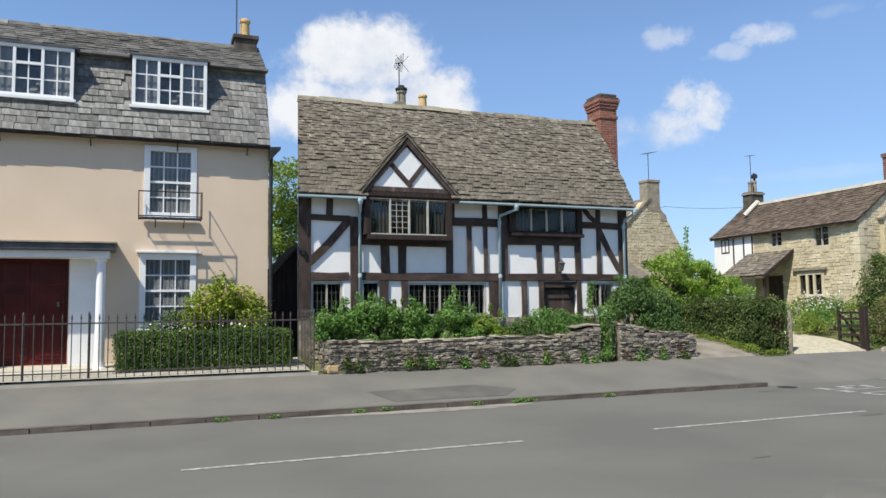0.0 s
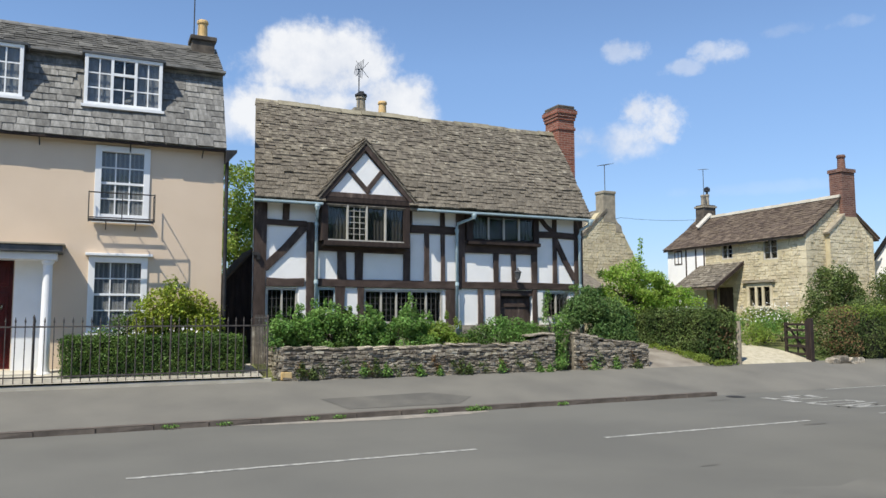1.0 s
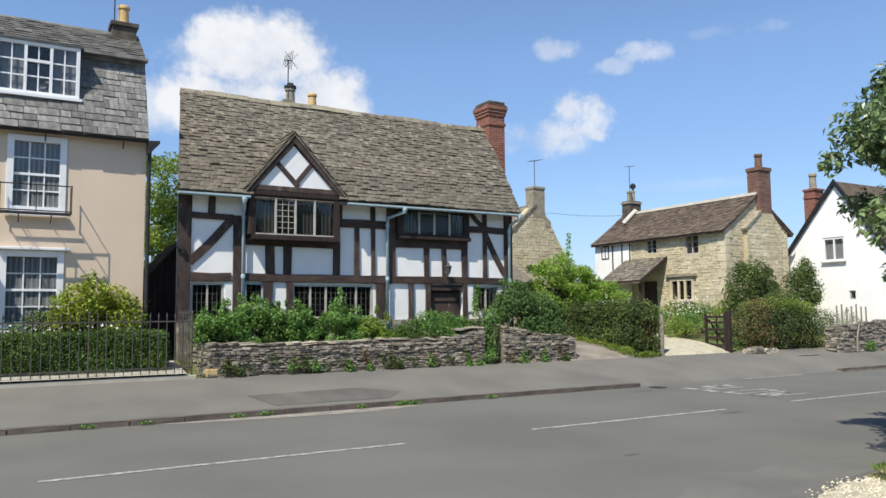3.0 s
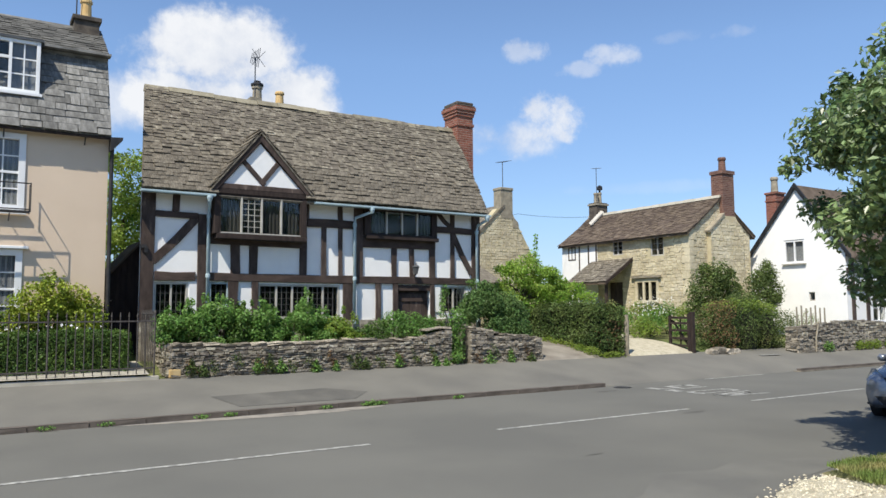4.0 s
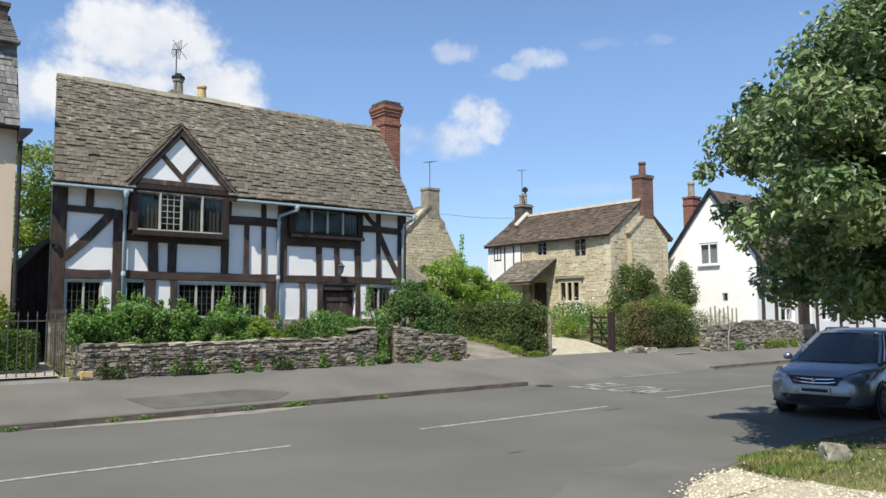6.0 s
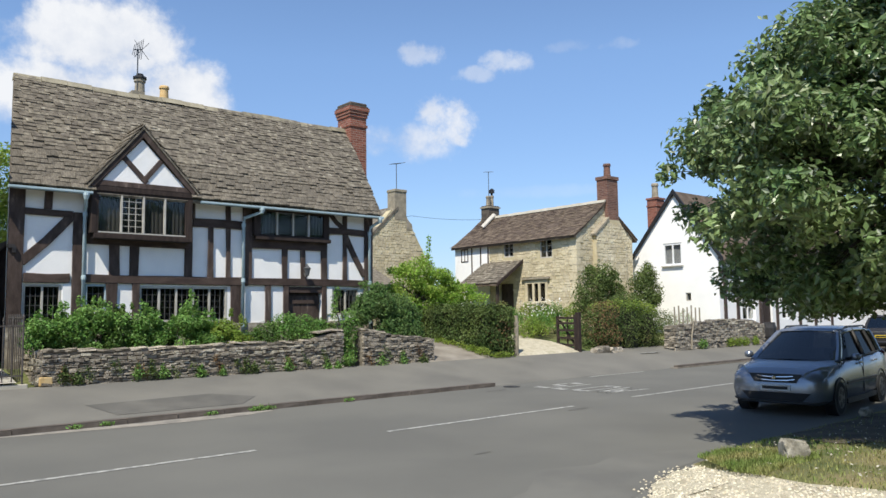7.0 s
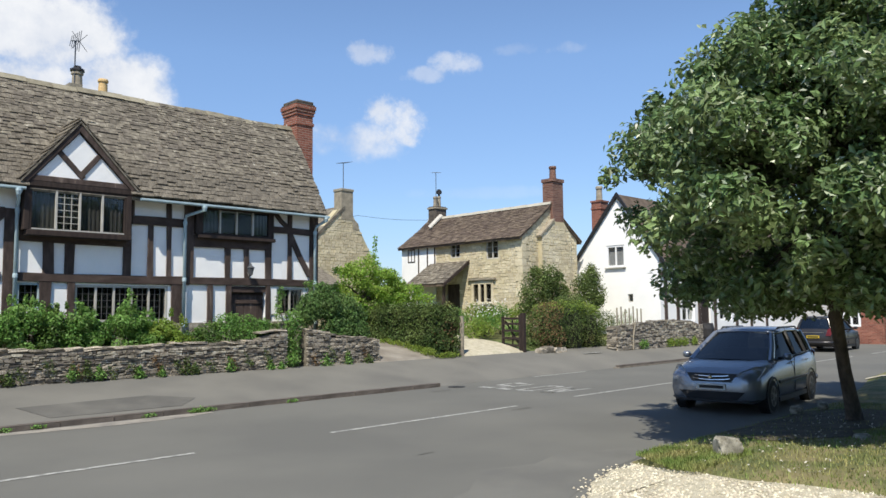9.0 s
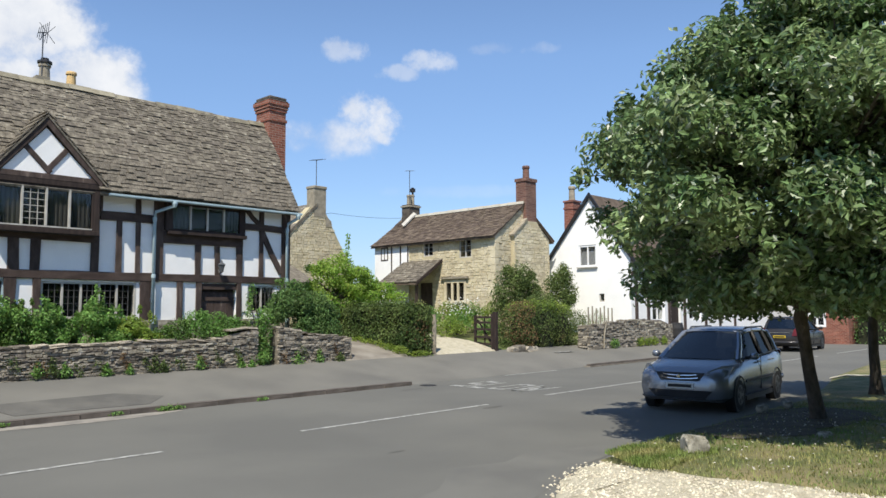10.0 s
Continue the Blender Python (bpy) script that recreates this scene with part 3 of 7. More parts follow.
marking("slow_letter", letter(13.35, [((1.35, 0.45), (1.45, 0.05)), ((1.45, 0.05), (0.8, 0.03)), ((0.8, 0.03), (0.7, 0.45)), ((0.7, 0.45), (0.1, 0.45)), ((0.1, 0.45), (0.05, 0.05))]), "worn white letter S painted on the road")
marking("slow_letter", letter(12.75, [((1.5, 0.05), (0.06, 0.05)), ((0.06, 0.05), (0.06, 0.45))]), "worn white letter L painted on the road")
marking("slow_letter", letter(12.15, [((1.3, 0.03), (0.2, 0.03)), ((0.2, 0.03), (0.05, 0.25)), ((0.05, 0.25), (0.2, 0.45)), ((0.2, 0.45), (1.3, 0.45)), ((1.3, 0.45), (1.45, 0.25)), ((1.45, 0.25), (1.3, 0.03))]), "worn white letter O painted on the road")
marking("slow_letter", letter(11.5, [((1.5, 0.0), (0.05, 0.15)), ((0.05, 0.15), (1.2, 0.27)), ((1.2, 0.27), (0.05, 0.4)), ((0.05, 0.4), (1.5, 0.55))]), "worn white letter W painted on the road")
marking("footway_mark", [[(22.4, 15.8), (23.4, 15.75), (23.4, 15.95), (22.4, 16.0)]], "small pale patch on the footway", 0.40)
mb = MB().lathe((13.9, 13.75, -0.02), [(0.22, 0), (0.22, 0.03)], 10)
whole("drain_cover", mb, IRON, (13.9, 13.75, 0), "rusty iron drain cover in the gutter", "drain cover")

for x0, x1, y0, y1 in ((11.3, 12.0, 9.62, 9.78), (7.0, 7.35, 7.6, 7.66), (12.6, 13.4, 13.3, 13.4)):
    n = 9
    mb = MB()
    mb.v = [((x0 + x1) / 2 + (x1 - x0) / 2 * math.cos(k * 6.283 / n) * (0.8 + 0.3 * (k % 2)), (y0 + y1) / 2 + (y1 - y0) / 2 * math.sin(k * 6.283 / n), 0.004) for k in range(n)]
    mb.f = [tuple(range(n))]
    setting("tar_patch", mb, PATCH, "small dark tar patch in the road", "patch")
mb = MB()
edge = [(6.2, 4.66), (8.0, 5.26), (9.6, 5.5), (9.3, 5.9), (8.3, 6.3), (7.6, 6.1), (6.9, 6.35), (6.0, 5.7), (5.2, 5.5), (4.6, 4.7)]
mb.v, mb.f = [(x, y, 0.004) for x, y in edge], [tuple(range(len(edge)))]
setting("dusty_road_edge", mb, mat("dusty_asphalt", (0.122, 0.12, 0.109), (0.15, 0.147, 0.131), scale=1.2, bscale=120, bump=0.5, grain=0.3), "pale dust blown off the gravel onto the road", "dust")

# gravel, verge and drives
def spill_edge(x):
    """Where the loose gravel ends on the road."""
    return float(np.interp(x, [-12, 5.0, 6.0, 6.47, 7.0, 7.5, 8.0, 8.3], [4.3, 4.32, 4.36, 4.5, 4.86, 5.06, 5.15, 5.17]))


mb = sheet([-12, -4, 0, 3, 5, 6.2, 7.0, 7.9], [-6, -2, 0, 1, 2, 3, 3.6, 4.2], lambda x, y: height(x, y) + 0.012 + 0.01 * math.sin(x * 3) * math.sin(y * 4))
setting("gravel_drive", mb, GRAVEL, "pale crushed limestone forecourt beside the road", "gravel")
mb = MB()
for i in range(40):
    x = 1.0 + 7.3 * i / 39
    e = spill_edge(x) + 0.035 * math.sin(x * 9.0) + 0.025 * math.sin(x * 23.0 + 1)
    mb.v += [(x, 4.15, 0.135), (x, e, 0.012)]
mb.f = [(2 * i, 2 * i + 2, 2 * i + 3, 2 * i + 1) for i in range(39)]
setting("gravel_spill", mb, GRAVEL, "pale gravel spilling onto the road edge", "gravel")
vx = [7.72, 7.95, 8.5, 9, 10, 11, 12, 13, 15, 17, 18.5, 20, 21.5, 23, 26, 30, 40, 60, 120]
mb = MB()
for x in vx:
    e = min(road_edge(x) + 0.02, 4.4 + (x - 7.72) * 1.2)
    mb.v += [(x, y, z) for y, z in ((-8, 0.3), (0, 0.27), (2, 0.24), (3.4, 0.21), (min(4.4, e - 0.5), 0.16), (e - 0.3, 0.10), (e, 0.005))]
    if x < 7.8:
        mb.v[-7:] = [(px, py, pz - 0.12) for px, py, pz in mb.v[-7:]]
for i in range(len(vx) - 1):
    mb.f += [(i * 7 + k, (i + 1) * 7 + k, (i + 1) * 7 + k + 1, i * 7 + k + 1) for k in range(6)]
verge = setting("verge", mb, TURF, "dry patchy grass verge under the trees", "grass")
mb = MB()
for x in (22.2, 22.35, 22.5, 22.65):
    e = road_edge(x) + 0.1
    mb.v += [(x, y, z) for y, z in ((0, 0.285), (2, 0.255), (3.4, 0.225), (4.4, 0.175), (e - 0.4, 0.12), (e, 0.01))]
mb.f = [(i * 6 + k, (i + 1) * 6 + k, (i + 1) * 6 + k + 1, i * 6 + k + 1) for i in range(3) for k in range(5)]
setting("gravel_path", mb, GRAVEL, "narrow pale gravel path crossing the verge", "path")
setting("driveway", sheet([13.55, 14.2, 15, 16.0], [16.6, 16.78, 17.0, 17.4, 18, 19, 20.5, 23, 26], lambda x, y: height(x, y) + 0.065 if y > 16.7 else 0.44), DRIVE, "worn stained concrete drive sloping up from the footway", "drive")
setting("gravel_track", sheet([17.25, 18, 19, 20.2], [16.6, 16.78, 17.0, 17.4, 18, 19, 20.5, 23, 27], lambda x, y: height(x, y) + 0.065 if y > 16.7 else 0.44), GRAVEL, "pale gravel drive leading in past the gate", "drive")
setting("forecourt", sheet([-9, -4, -1, 1, 3.3], [16.72, 17.3, 18.2], lambda x, y: max(height(x, y), 0.62 + (y - 16.72) * 0.13) + 0.03), FLAG, "pale stone flags before the cream house", "paving")


# ---------------- roofs and walls made of pieces ----------------
def slate_meshes(w, l, t, rng, material, count=6):
    out = []
    for _ in range(count):
        mb = MB()
        c = 0.02
        a = [(-w / 2 + rng.uniform(0, c), 0), (w / 2 - rng.uniform(0, c), rng.uniform(-c, c) * 0.6), (w / 2, l), (-w / 2, l)]
        lo = [(x, y, -t / 2) for x, y in a]
        hi = [(x, y, t / 2 + rng.uniform(-0.3, 0.3) * t) for x, y in a]
        mb.add(lo + hi, [(3, 2, 1, 0), (4, 5, 6, 7), (0, 1, 5, 4), (1, 2, 6, 5), (2, 3, 7, 6), (3, 0, 4, 7)])
        me = mb.mesh("slate")
        me.materials.append(material)
        out.append(me)
    return out


def slate_roof(parent, p0, p1, q0, q1, first, last, w, t, mats, seed, limit=300, hole=None, rag=1.0):
    """Courses of slates from the eaves p0-p1 up to q0-q1, first and last: course heights. The lower ones are parts, the rest one mesh."""
    rng = random.Random(seed)
    p0, p1, q0, q1 = (Vector(a) for a in (p0, p1, q0, q1))
    rise = ((q0 + q1) / 2 - (p0 + p1) / 2)
    length = rise.length
    up = rise.normalized()
    side = (p1 - p0).normalized()
    nrm = side.cross(up).normalized()
    up = nrm.cross(side)
    made, rest, s, sets = 0, MB(), 0.0, {}
    row = 0
    while s < length - last * 0.5:
        k = s / length
        hgt = first + (last - first) * k
        a, b = p0.lerp(q0, k), p1.lerp(q1, k)
        width = (b - a).length
        x = -rng.random() * w * 0.5
        while x < width:
            ww = w * rng.uniform(0.6, 1.35) * (1.15 - 0.35 * k)
            x0, x1 = max(x, 0.0), min(x + ww, width)
            x += ww
            if x1 - x0 < 0.05:
                continue
            mid = a + (b - a) * ((x0 + x1) / 2 / width)
            if hole and hole(mid):
                continue
            tilt = math.radians(rng.uniform(2.5, 5.5 + 3.0 * rag))
            lift = t * 1.1 + rng.uniform(-0.15, 0.2 + 0.3 * rag) * t + 0.02 * math.sin(mid.x * 0.9 + row * 0.15)
            m = Matrix((side, up, nrm)).transposed().to_4x4()
            m.translation = mid + nrm * lift - up * rng.uniform(0, 0.016 * rag)
            m = m @ Matrix.Rotation(-tilt, 4, "X") @ Matrix.Rotation(rng.uniform(-0.02, 0.02) * rag, 4, "Z")
            gw = x1 - x0 - 0.008
            if made < limit:
                key = (round(hgt, 2), row % 3)
                if key not in sets:
                    sets[key] = slate_meshes(1.0, hgt * 1.5, t, rng, mats[0], 4)
                piece("slate", rng.choice(sets[key]), parent, m @ Matrix.Diagonal((gw, 1, 1, 1)))
                made += 1
            else:
                l = hgt * 1.5
                c = [Vector((sx * gw / 2, yy, zz)) for zz in (-t / 2, t / 2) for sx, yy in ((-1, rng.uniform(-0.012, 0.012)), (1, rng.uniform(-0.012, 0.012)), (1, l), (-1, l))]
                rest.add([m @ q for q in c], [(3, 2, 1, 0), (4, 5, 6, 7), (0, 1, 5, 4), (1, 2, 6, 5), (2, 3, 7, 6), (3, 0, 4, 7)])
        s += hgt
        row += 1
    if rest.v:
        part("slating", rest, mats[1], parent, kind="stuff")


def rubble_face(parent, p0, p1, z_of, ztop_of, sw, sh, depth, mats, seed, limit=300, nrm=(0, -1, 0), hole=None, proud=0.028):
    """Rough coursed stones standing proud of a wall face from p0 to p1 (plan), between the heights z_of and ztop_of along it."""
    rng = random.Random(seed)
    a, b = Vector((p0[0], p0[1], 0)), Vector((p1[0], p1[1], 0))
    length = (b - a).length
    side, nv = (b - a).normalized(), Vector(nrm)
    base = Matrix((side, -nv, Vector((0, 0, 1)))).transposed().to_4x4()
    made, rest, pool = 0, MB(), {}
    loose = 0.22 if proud > 0.02 else 0.13        # rough walling against coursed walling
    lowest = min(z_of(0), z_of(length))
    highest = max(ztop_of(length * i / 40) for i in range(41))
    z = lowest
    while z < highest:
        h = sh * rng.uniform(0.6, 1.35)
        x = -rng.random() * sw
        while x < length:
            w = sw * rng.uniform(0.45, 1.7)
            x0, x1 = max(0, x), min(length, x + w)
            x += w
            mx, mz = (x0 + x1) / 2, z + h / 2
            if x1 - x0 < 0.04 or mz < z_of(mx) or mz > ztop_of(mx) or (hole and hole(mx, mz)):
                continue
            m = Matrix.Translation(a + side * mx + Vector((0, 0, mz + rng.uniform(-loose, loose) * h)) + nv * rng.uniform(-0.8 * proud, proud)) @ base @ Matrix.Rotation(rng.uniform(-0.6, 0.6) * loose, 4, "Y")
            hs = h * rng.uniform(1 - loose, 1 + loose)
            if made < limit:
                key = rng.randrange(14)
                if key not in pool:
                    pool[key] = rough_block("stone", 1.0, depth, 1.0, rng, mats[0])
                piece("stone", pool[key], parent, m @ Matrix.Diagonal((x1 - x0 - 0.012, 1, hs - 0.012, 1)))
                made += 1
            else:
                ww, hh = (x1 - x0) / 2 - 0.006, hs / 2 - 0.006
                c = min(ww, hh) * 0.25
                pts = [(-ww + c, -hh), (ww - c, -hh), (ww, hh - c), (ww - c, hh), (-ww, hh - c)]
                pts = [(u + rng.uniform(-1, 1) * c * 0.4, v + rng.uniform(-1, 1) * c * 0.4) for u, v in pts]
                n = len(pts)
                vs = [m @ Vector((u, -depth / 2, v)) for u, v in pts] + [m @ Vector((u * 1.04, depth / 2, v * 1.04)) for u, v in pts]
                rest.add(vs, [tuple(range(n))] + [(i, i + n, (i + 1) % n + n, (i + 1) % n) for i in range(n)])
        z += h
    if rest.v:
        part("stonework", rest, mats[1], parent, kind="stuff")


def window(house, x0, x1, z0, z1, y, lights, bars, paint, frame=0.06, bar=0.018, depth=0.07, curtain=0, cloth=None, name="window", label="", axis="x", rev=1, sill=True, glass_in=0.04, bar_mat=None, edge=None, drawn=0.24):
    """A window in the plane y (axis x) or x (axis y): frame, mullions, glazing bars, a pane a light. lights: number; bars: (columns, rows) a light."""

    def put(mb, a0, a1, d0, d1, b0, b1):
        if axis == "x":
            mb.box(a0, a1, y + d0, y + d1, b0, b1)
        else:
            mb.box(y + d0, y + d1, a0, a1, b0, b1)

    mb = MB()
    put(mb, x0, x0 + frame, 0, depth, z0, z1)
    put(mb, x1 - frame, x1, 0, depth, z0, z1)
    put(mb, x0 + frame, x1 - frame, 0.002, depth, z1 - frame, z1)
    put(mb, x0 + frame, x1 - frame, 0.002, depth, z0, z0 + frame)
    w = part(name, mb, edge or paint, house, label, bevel=0.006)
    step = (x1 - x0 - 2 * frame) / lights
    for i in range(lights):
        a0, a1 = x0 + frame + i * step, x0 + frame + (i + 1) * step
        if i:
            mb = MB()
            put(mb, a0 - frame * 0.4, a0 + frame * 0.4, -0.006 if edge else 0.004, depth, z0 + frame, z1 - frame)
            part("mullion", mb, paint, w)
            a0 += frame * 0.4
        if i < lights - 1:
            a1 -= frame * 0.4
        mb = MB()
        put(mb, a0, a1, glass_in + 0.01, glass_in + 0.014, z0 + frame, z1 - frame)
        g = part("pane", mb, GLASS, w)
        g.visible_shadow = False
        cols, rows = bars[i] if isinstance(bars, list) else bars
        if cols * rows > 1:
            mb = MB()
            for k in range(1, cols):
                xx = a0 + (a1 - a0) * k / cols
                put(mb, xx - bar / 2, xx + bar / 2, glass_in - 0.015, glass_in + 0.008, z0 + frame, z1 - frame)
            for k in range(1, rows):
                zz = z0 + frame + (z1 - z0 - 2 * frame) * k / rows
                put(mb, a0, a1, glass_in - 0.012, glass_in + 0.006, zz - bar / 2, zz + bar / 2)
            part("glazing_lattice", mb, bar_mat or paint, w)
    # flat sheet whose dark colour stands for the unlit room
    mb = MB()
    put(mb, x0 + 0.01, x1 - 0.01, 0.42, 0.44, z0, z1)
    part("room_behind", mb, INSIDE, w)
    if curtain:
        for c0, c1 in ((x0 + frame, x0 + frame + (x1 - x0) * drawn), (x1 - frame - (x1 - x0) * drawn, x1 - frame)) if curtain == 1 else ((x0 + frame, x1 - frame),):
            mb = MB()
            n = max(8, int((c1 - c0) / 0.03))
            for k in range(n + 1):
                u, dd = c0 + (c1 - c0) * k / n, 0.115 + (0.003 if cloth else 0.012) * math.sin(k * 1.9)
                for zz in (z0 + frame * 0.6, z1 - frame * 0.6):
                    mb.v.append((u, y + dd, zz) if axis == "x" else (y + dd, u, zz))
            mb.f = [(2 * k, 2 * k + 2, 2 * k + 3, 2 * k + 1) for k in range(n)]
            part("curtain", mb, cloth or CURTAIN, w)
    return w


def wall_with_holes(mb, x0, x1, z0, z1, y0, y1, holes, axis="x"):
    """A wall slab with square openings (x0, x1, z0, z1) right through."""
    xs = sorted({x0, x1, *(min(max(h[i], x0), x1) for h in holes for i in (0, 1))})
    zs = sorted({z0, z1, *(min(max(h[i], z0), z1) for h in holes for i in (2, 3))})
    for a, b in zip(xs, xs[1:]):
        run = None
        for c, d in zip(zs, zs[1:]):
            solid = not any(h[0] < (a + b) / 2 < h[1] and h[2] < (c + d) / 2 < h[3] for h in holes)
            if solid:
                run = (run[0], d) if run else (c, d)
            if (not solid or d == zs[-1]) and run:
                if axis == "x":
                    mb.box(a, b, y0, y1, run[0], run[1])
                else:
                    mb.box(y0, y1, a, b, run[0], run[1])
                run = None
    return mb.weld()


def pot(mb, c, r, h):
    return mb.lathe(c, [(r * 1.05, 0), (r * 1.1, h * 0.08), (r, h * 0.14), (r * 0.9, h * 0.78), (r * 1.12, h * 0.82), (r * 1.12, h * 0.92), (r * 0.98, h), (r * 0.75, h), (r * 0.7, h * 0.9)], 14)


def aerial(at, h, label, boom=(0.55, 0.15), upright=False):
    x, y, z = at
    a = thing("television_aerial", at, label, "aerial", "roof aerials")
    part("mast", MB().tube([(x, y, z), (x, y, z + h)], 0.017, 6), LEAD, a)
    b = Vector((boom[0], boom[1], 0.12))
    part("boom", MB().tube([Vector((x, y, z + h)) - b * 0.5, Vector((x, y, z + h)) + b * 0.5], 0.014, 6), LEAD, a)
    for k in range(6):
        c = Vector((x, y, z + h)) + b * (k / 5 - 0.5)
        s = Vector((0.03, 0, 0.15 + 0.03 * k)) if upright else Vector((-b.y, b.x, 0)).normalized() * (0.13 + 0.025 * k)
        part("element", MB().tube([c - s, c + s], 0.009, 5), LEAD, a)
    if upright:
        c = Vector((x, y, z + h)) + b * 0.5
        for sx in (-0.2, 0.2):
            part("reflector_rod", MB().tube([c + Vector((sx, 0.05, -0.24)), c + Vector((-sx, 0.05, 0.24))], 0.008, 5), LEAD, a)
    return a
# ---------------- timber-framed house ----------------
HY = 18.6                                            # plane of its front
hall = thing("timber_framed_house", (8.2, 20.5, 0.8), "black timber and white plaster cottage with stone slate roof", "house")
FW = [  # front openings: x0, x1, z0, z1
    (3.72, 4.5, 1.5, 2.64), (5.0, 5.48, 2.05, 2.66), (6.22, 8.45, 1.75, 2.63), (10.2, 11.25, 0.85, 2.66), (11.62, 12.5, 1.87, 2.63)]
mb = wall_with_holes(MB(), 3.43, 12.96, 0.6, 4.9, HY, HY + 0.25, FW + [(9.2, 11.4, 3.98, 4.68)])
part("front_wall", mb, PLASTER, hall, "white limewashed plaster panels")
mb = MB()
mb.prism([(12.71, HY + 0.25, 0.6), (12.71, 22.1, 0.6), (12.71, 22.1, 4.8), (12.71, 20.35, 7.55), (12.71, HY + 0.25, 4.9)], (0.25, 0, 0))
part("side_wall", mb, PLASTER, hall)
part("side_wall", MB().prism([(3.48, HY + 0.25, 0.6), (4.2, 22.1, 0.6), (4.2, 22.1, 4.8), (3.86, 20.35, 7.5), (3.48, HY + 0.25, 4.86)], (0.25, 0, 0)), PLASTER, hall)
part("back_wall", MB().box(4.3, 12.71, 21.9, 22.1, 0.6, 4.8), PLASTER, hall)
mb = wall_with_holes(MB(), 3.4, 12.99, 0.5, 1.70, HY - 0.06, HY - 0.003, [(10.2, 11.25, 0.8, 2.7)])
part("plinth", mb, RUBBLE_J, hall, "rough stone plinth")

T = 0.055                                            # how far the oak stands out
trng = random.Random(11)


def post(x0, x1, z0, z1, lean=0.0):
    w = [trng.uniform(-0.018, 0.018) for _ in range(4)]
    mid = (z0 + z1) / 2
    pts = [(x0 + w[0], HY - T, z0), (x1 + w[1], HY - T, z0), (x1 + lean / 2 + w[3] * 0.6, HY - T, mid), (x1 + lean + w[2], HY - T, z1), (x0 + lean + w[3], HY - T, z1), (x0 + lean / 2 + w[1] * 0.6, HY - T, mid)]
    part("oak_post", MB().prism(pts, (0, T - 0.003, 0)), TIMBER, hall, bevel=0.012)


def beam(x0, x1, z0, z1, out=0.0, name="oak_beam"):
    n = max(2, int((x1 - x0) / 0.9))
    lo = [(x0 + (x1 - x0) * i / n, HY - T - 0.008 - out, z0 + trng.uniform(-0.014, 0.014)) for i in range(n + 1)]
    hi = [(x0 + (x1 - x0) * i / n, HY - T - 0.008 - out, z1 + trng.uniform(-0.014, 0.014)) for i in range(n, -1, -1)]
    part(name, MB().prism(lo + hi, (0, T + 0.004 + out, 0)), TIMBER_X, hall, bevel=0.012)


def brace(xa, za, xb, zb, w):
    d = Vector((xb - xa, 0, zb - za)).normalized()
    s = Vector((-d.z, 0, d.x)) * w / 2
    a, b = Vector((xa, HY - T + 0.004, za)), Vector((xb, HY - T + 0.004, zb))
    mid = (a + b) / 2 + Vector((0, 0, -0.05))
    part("oak_brace", MB().prism([a - s, mid - s, b - s, b + s, mid + s, a + s], (0, T - 0.006, 0)), TIMBER, hall, bevel=0.012)


for p in ((3.40, 3.70, 0.95, 4.82), (4.70, 4.95, 1.2, 4.3), (5.50, 5.74, 2.85, 3.65), (5.46, 5.70, 1.7, 2.7), (6.04, 6.21, 1.7, 2.7),
          (5.98, 6.19, 2.85, 3.65), (7.31, 7.50, 2.85, 4.4), (7.90, 8.04, 2.85, 4.2), (8.39, 8.51, 2.85, 4.2), (8.52, 8.80, 1.7, 2.7), (8.86, 9.12, 2.85, 4.82),
          (10.00, 10.16, 2.85, 3.72), (10.57, 10.73, 2.85, 3.72), (11.22, 11.42, 2.85, 4.82), (11.96, 12.09, 2.85, 4.8), (12.70, 12.98, 0.95, 4.82),
          (9.52, 9.68, 1.7, 2.7), (10.05, 10.2, 0.9, 2.7), (11.25, 11.40, 0.9, 2.7), (7.50, 7.56, 4.3, 4.9), (8.36, 8.5, 4.36, 4.85), (4.10, 4.26, 4.33, 4.83), (4.98, 5.25, 3.7, 5.0)):
    post(*p)
for b in ((3.70, 4.70, 4.18, 4.33), (7.50, 8.87, 4.15, 4.36), (11.42, 12.7, 4.18, 4.36), (3.72, 4.66, 2.68, 2.88), (4.95, 9.0, 2.68, 2.88), (9.0, 12.7, 2.69, 2.88),
          (4.95, 7.45, 3.58, 3.74), (9.10, 11.42, 3.68, 3.98), (3.40, 12.98, 4.80, 4.92)):
    beam(*b)
brace(3.66, 3.12, 4.66, 4.2, 0.2)
brace(12.02, 4.2, 12.70, 3.0, 0.17)
brace(11.5, 4.8, 11.98, 4.36, 0.13)
# ground-floor windows and the door
window(hall, 3.72, 4.5, 1.5, 2.64, HY + 0.0, 2, (3, 5), CREAM, frame=0.05, bar=0.008, bar_mat=LATTICE, label="leaded casement window with cream frame")
window(hall, 5.0, 5.48, 2.05, 2.66, HY, 1, (3, 3), PALEBLUE, frame=0.05, bar=0.010, bar_mat=LATTICE, label="small pale blue casement window")
window(hall, 6.22, 8.45, 1.75, 2.63, HY, 5, (3, 5), CREAM, frame=0.055, bar=0.008, bar_mat=LATTICE, label="long leaded casement window with cream mullions")
window(hall, 11.62, 12.5, 1.87, 2.63, HY, 2, (3, 5), CREAM, frame=0.05, bar=0.008, bar_mat=LATTICE, label="leaded casement window with cream frame")
door = part("door", MB().box(10.22, 11.23, HY + 0.1, HY + 0.16, 0.86, 2.5), DARKWOOD, hall, "dark oak plank door", bevel=0.006)
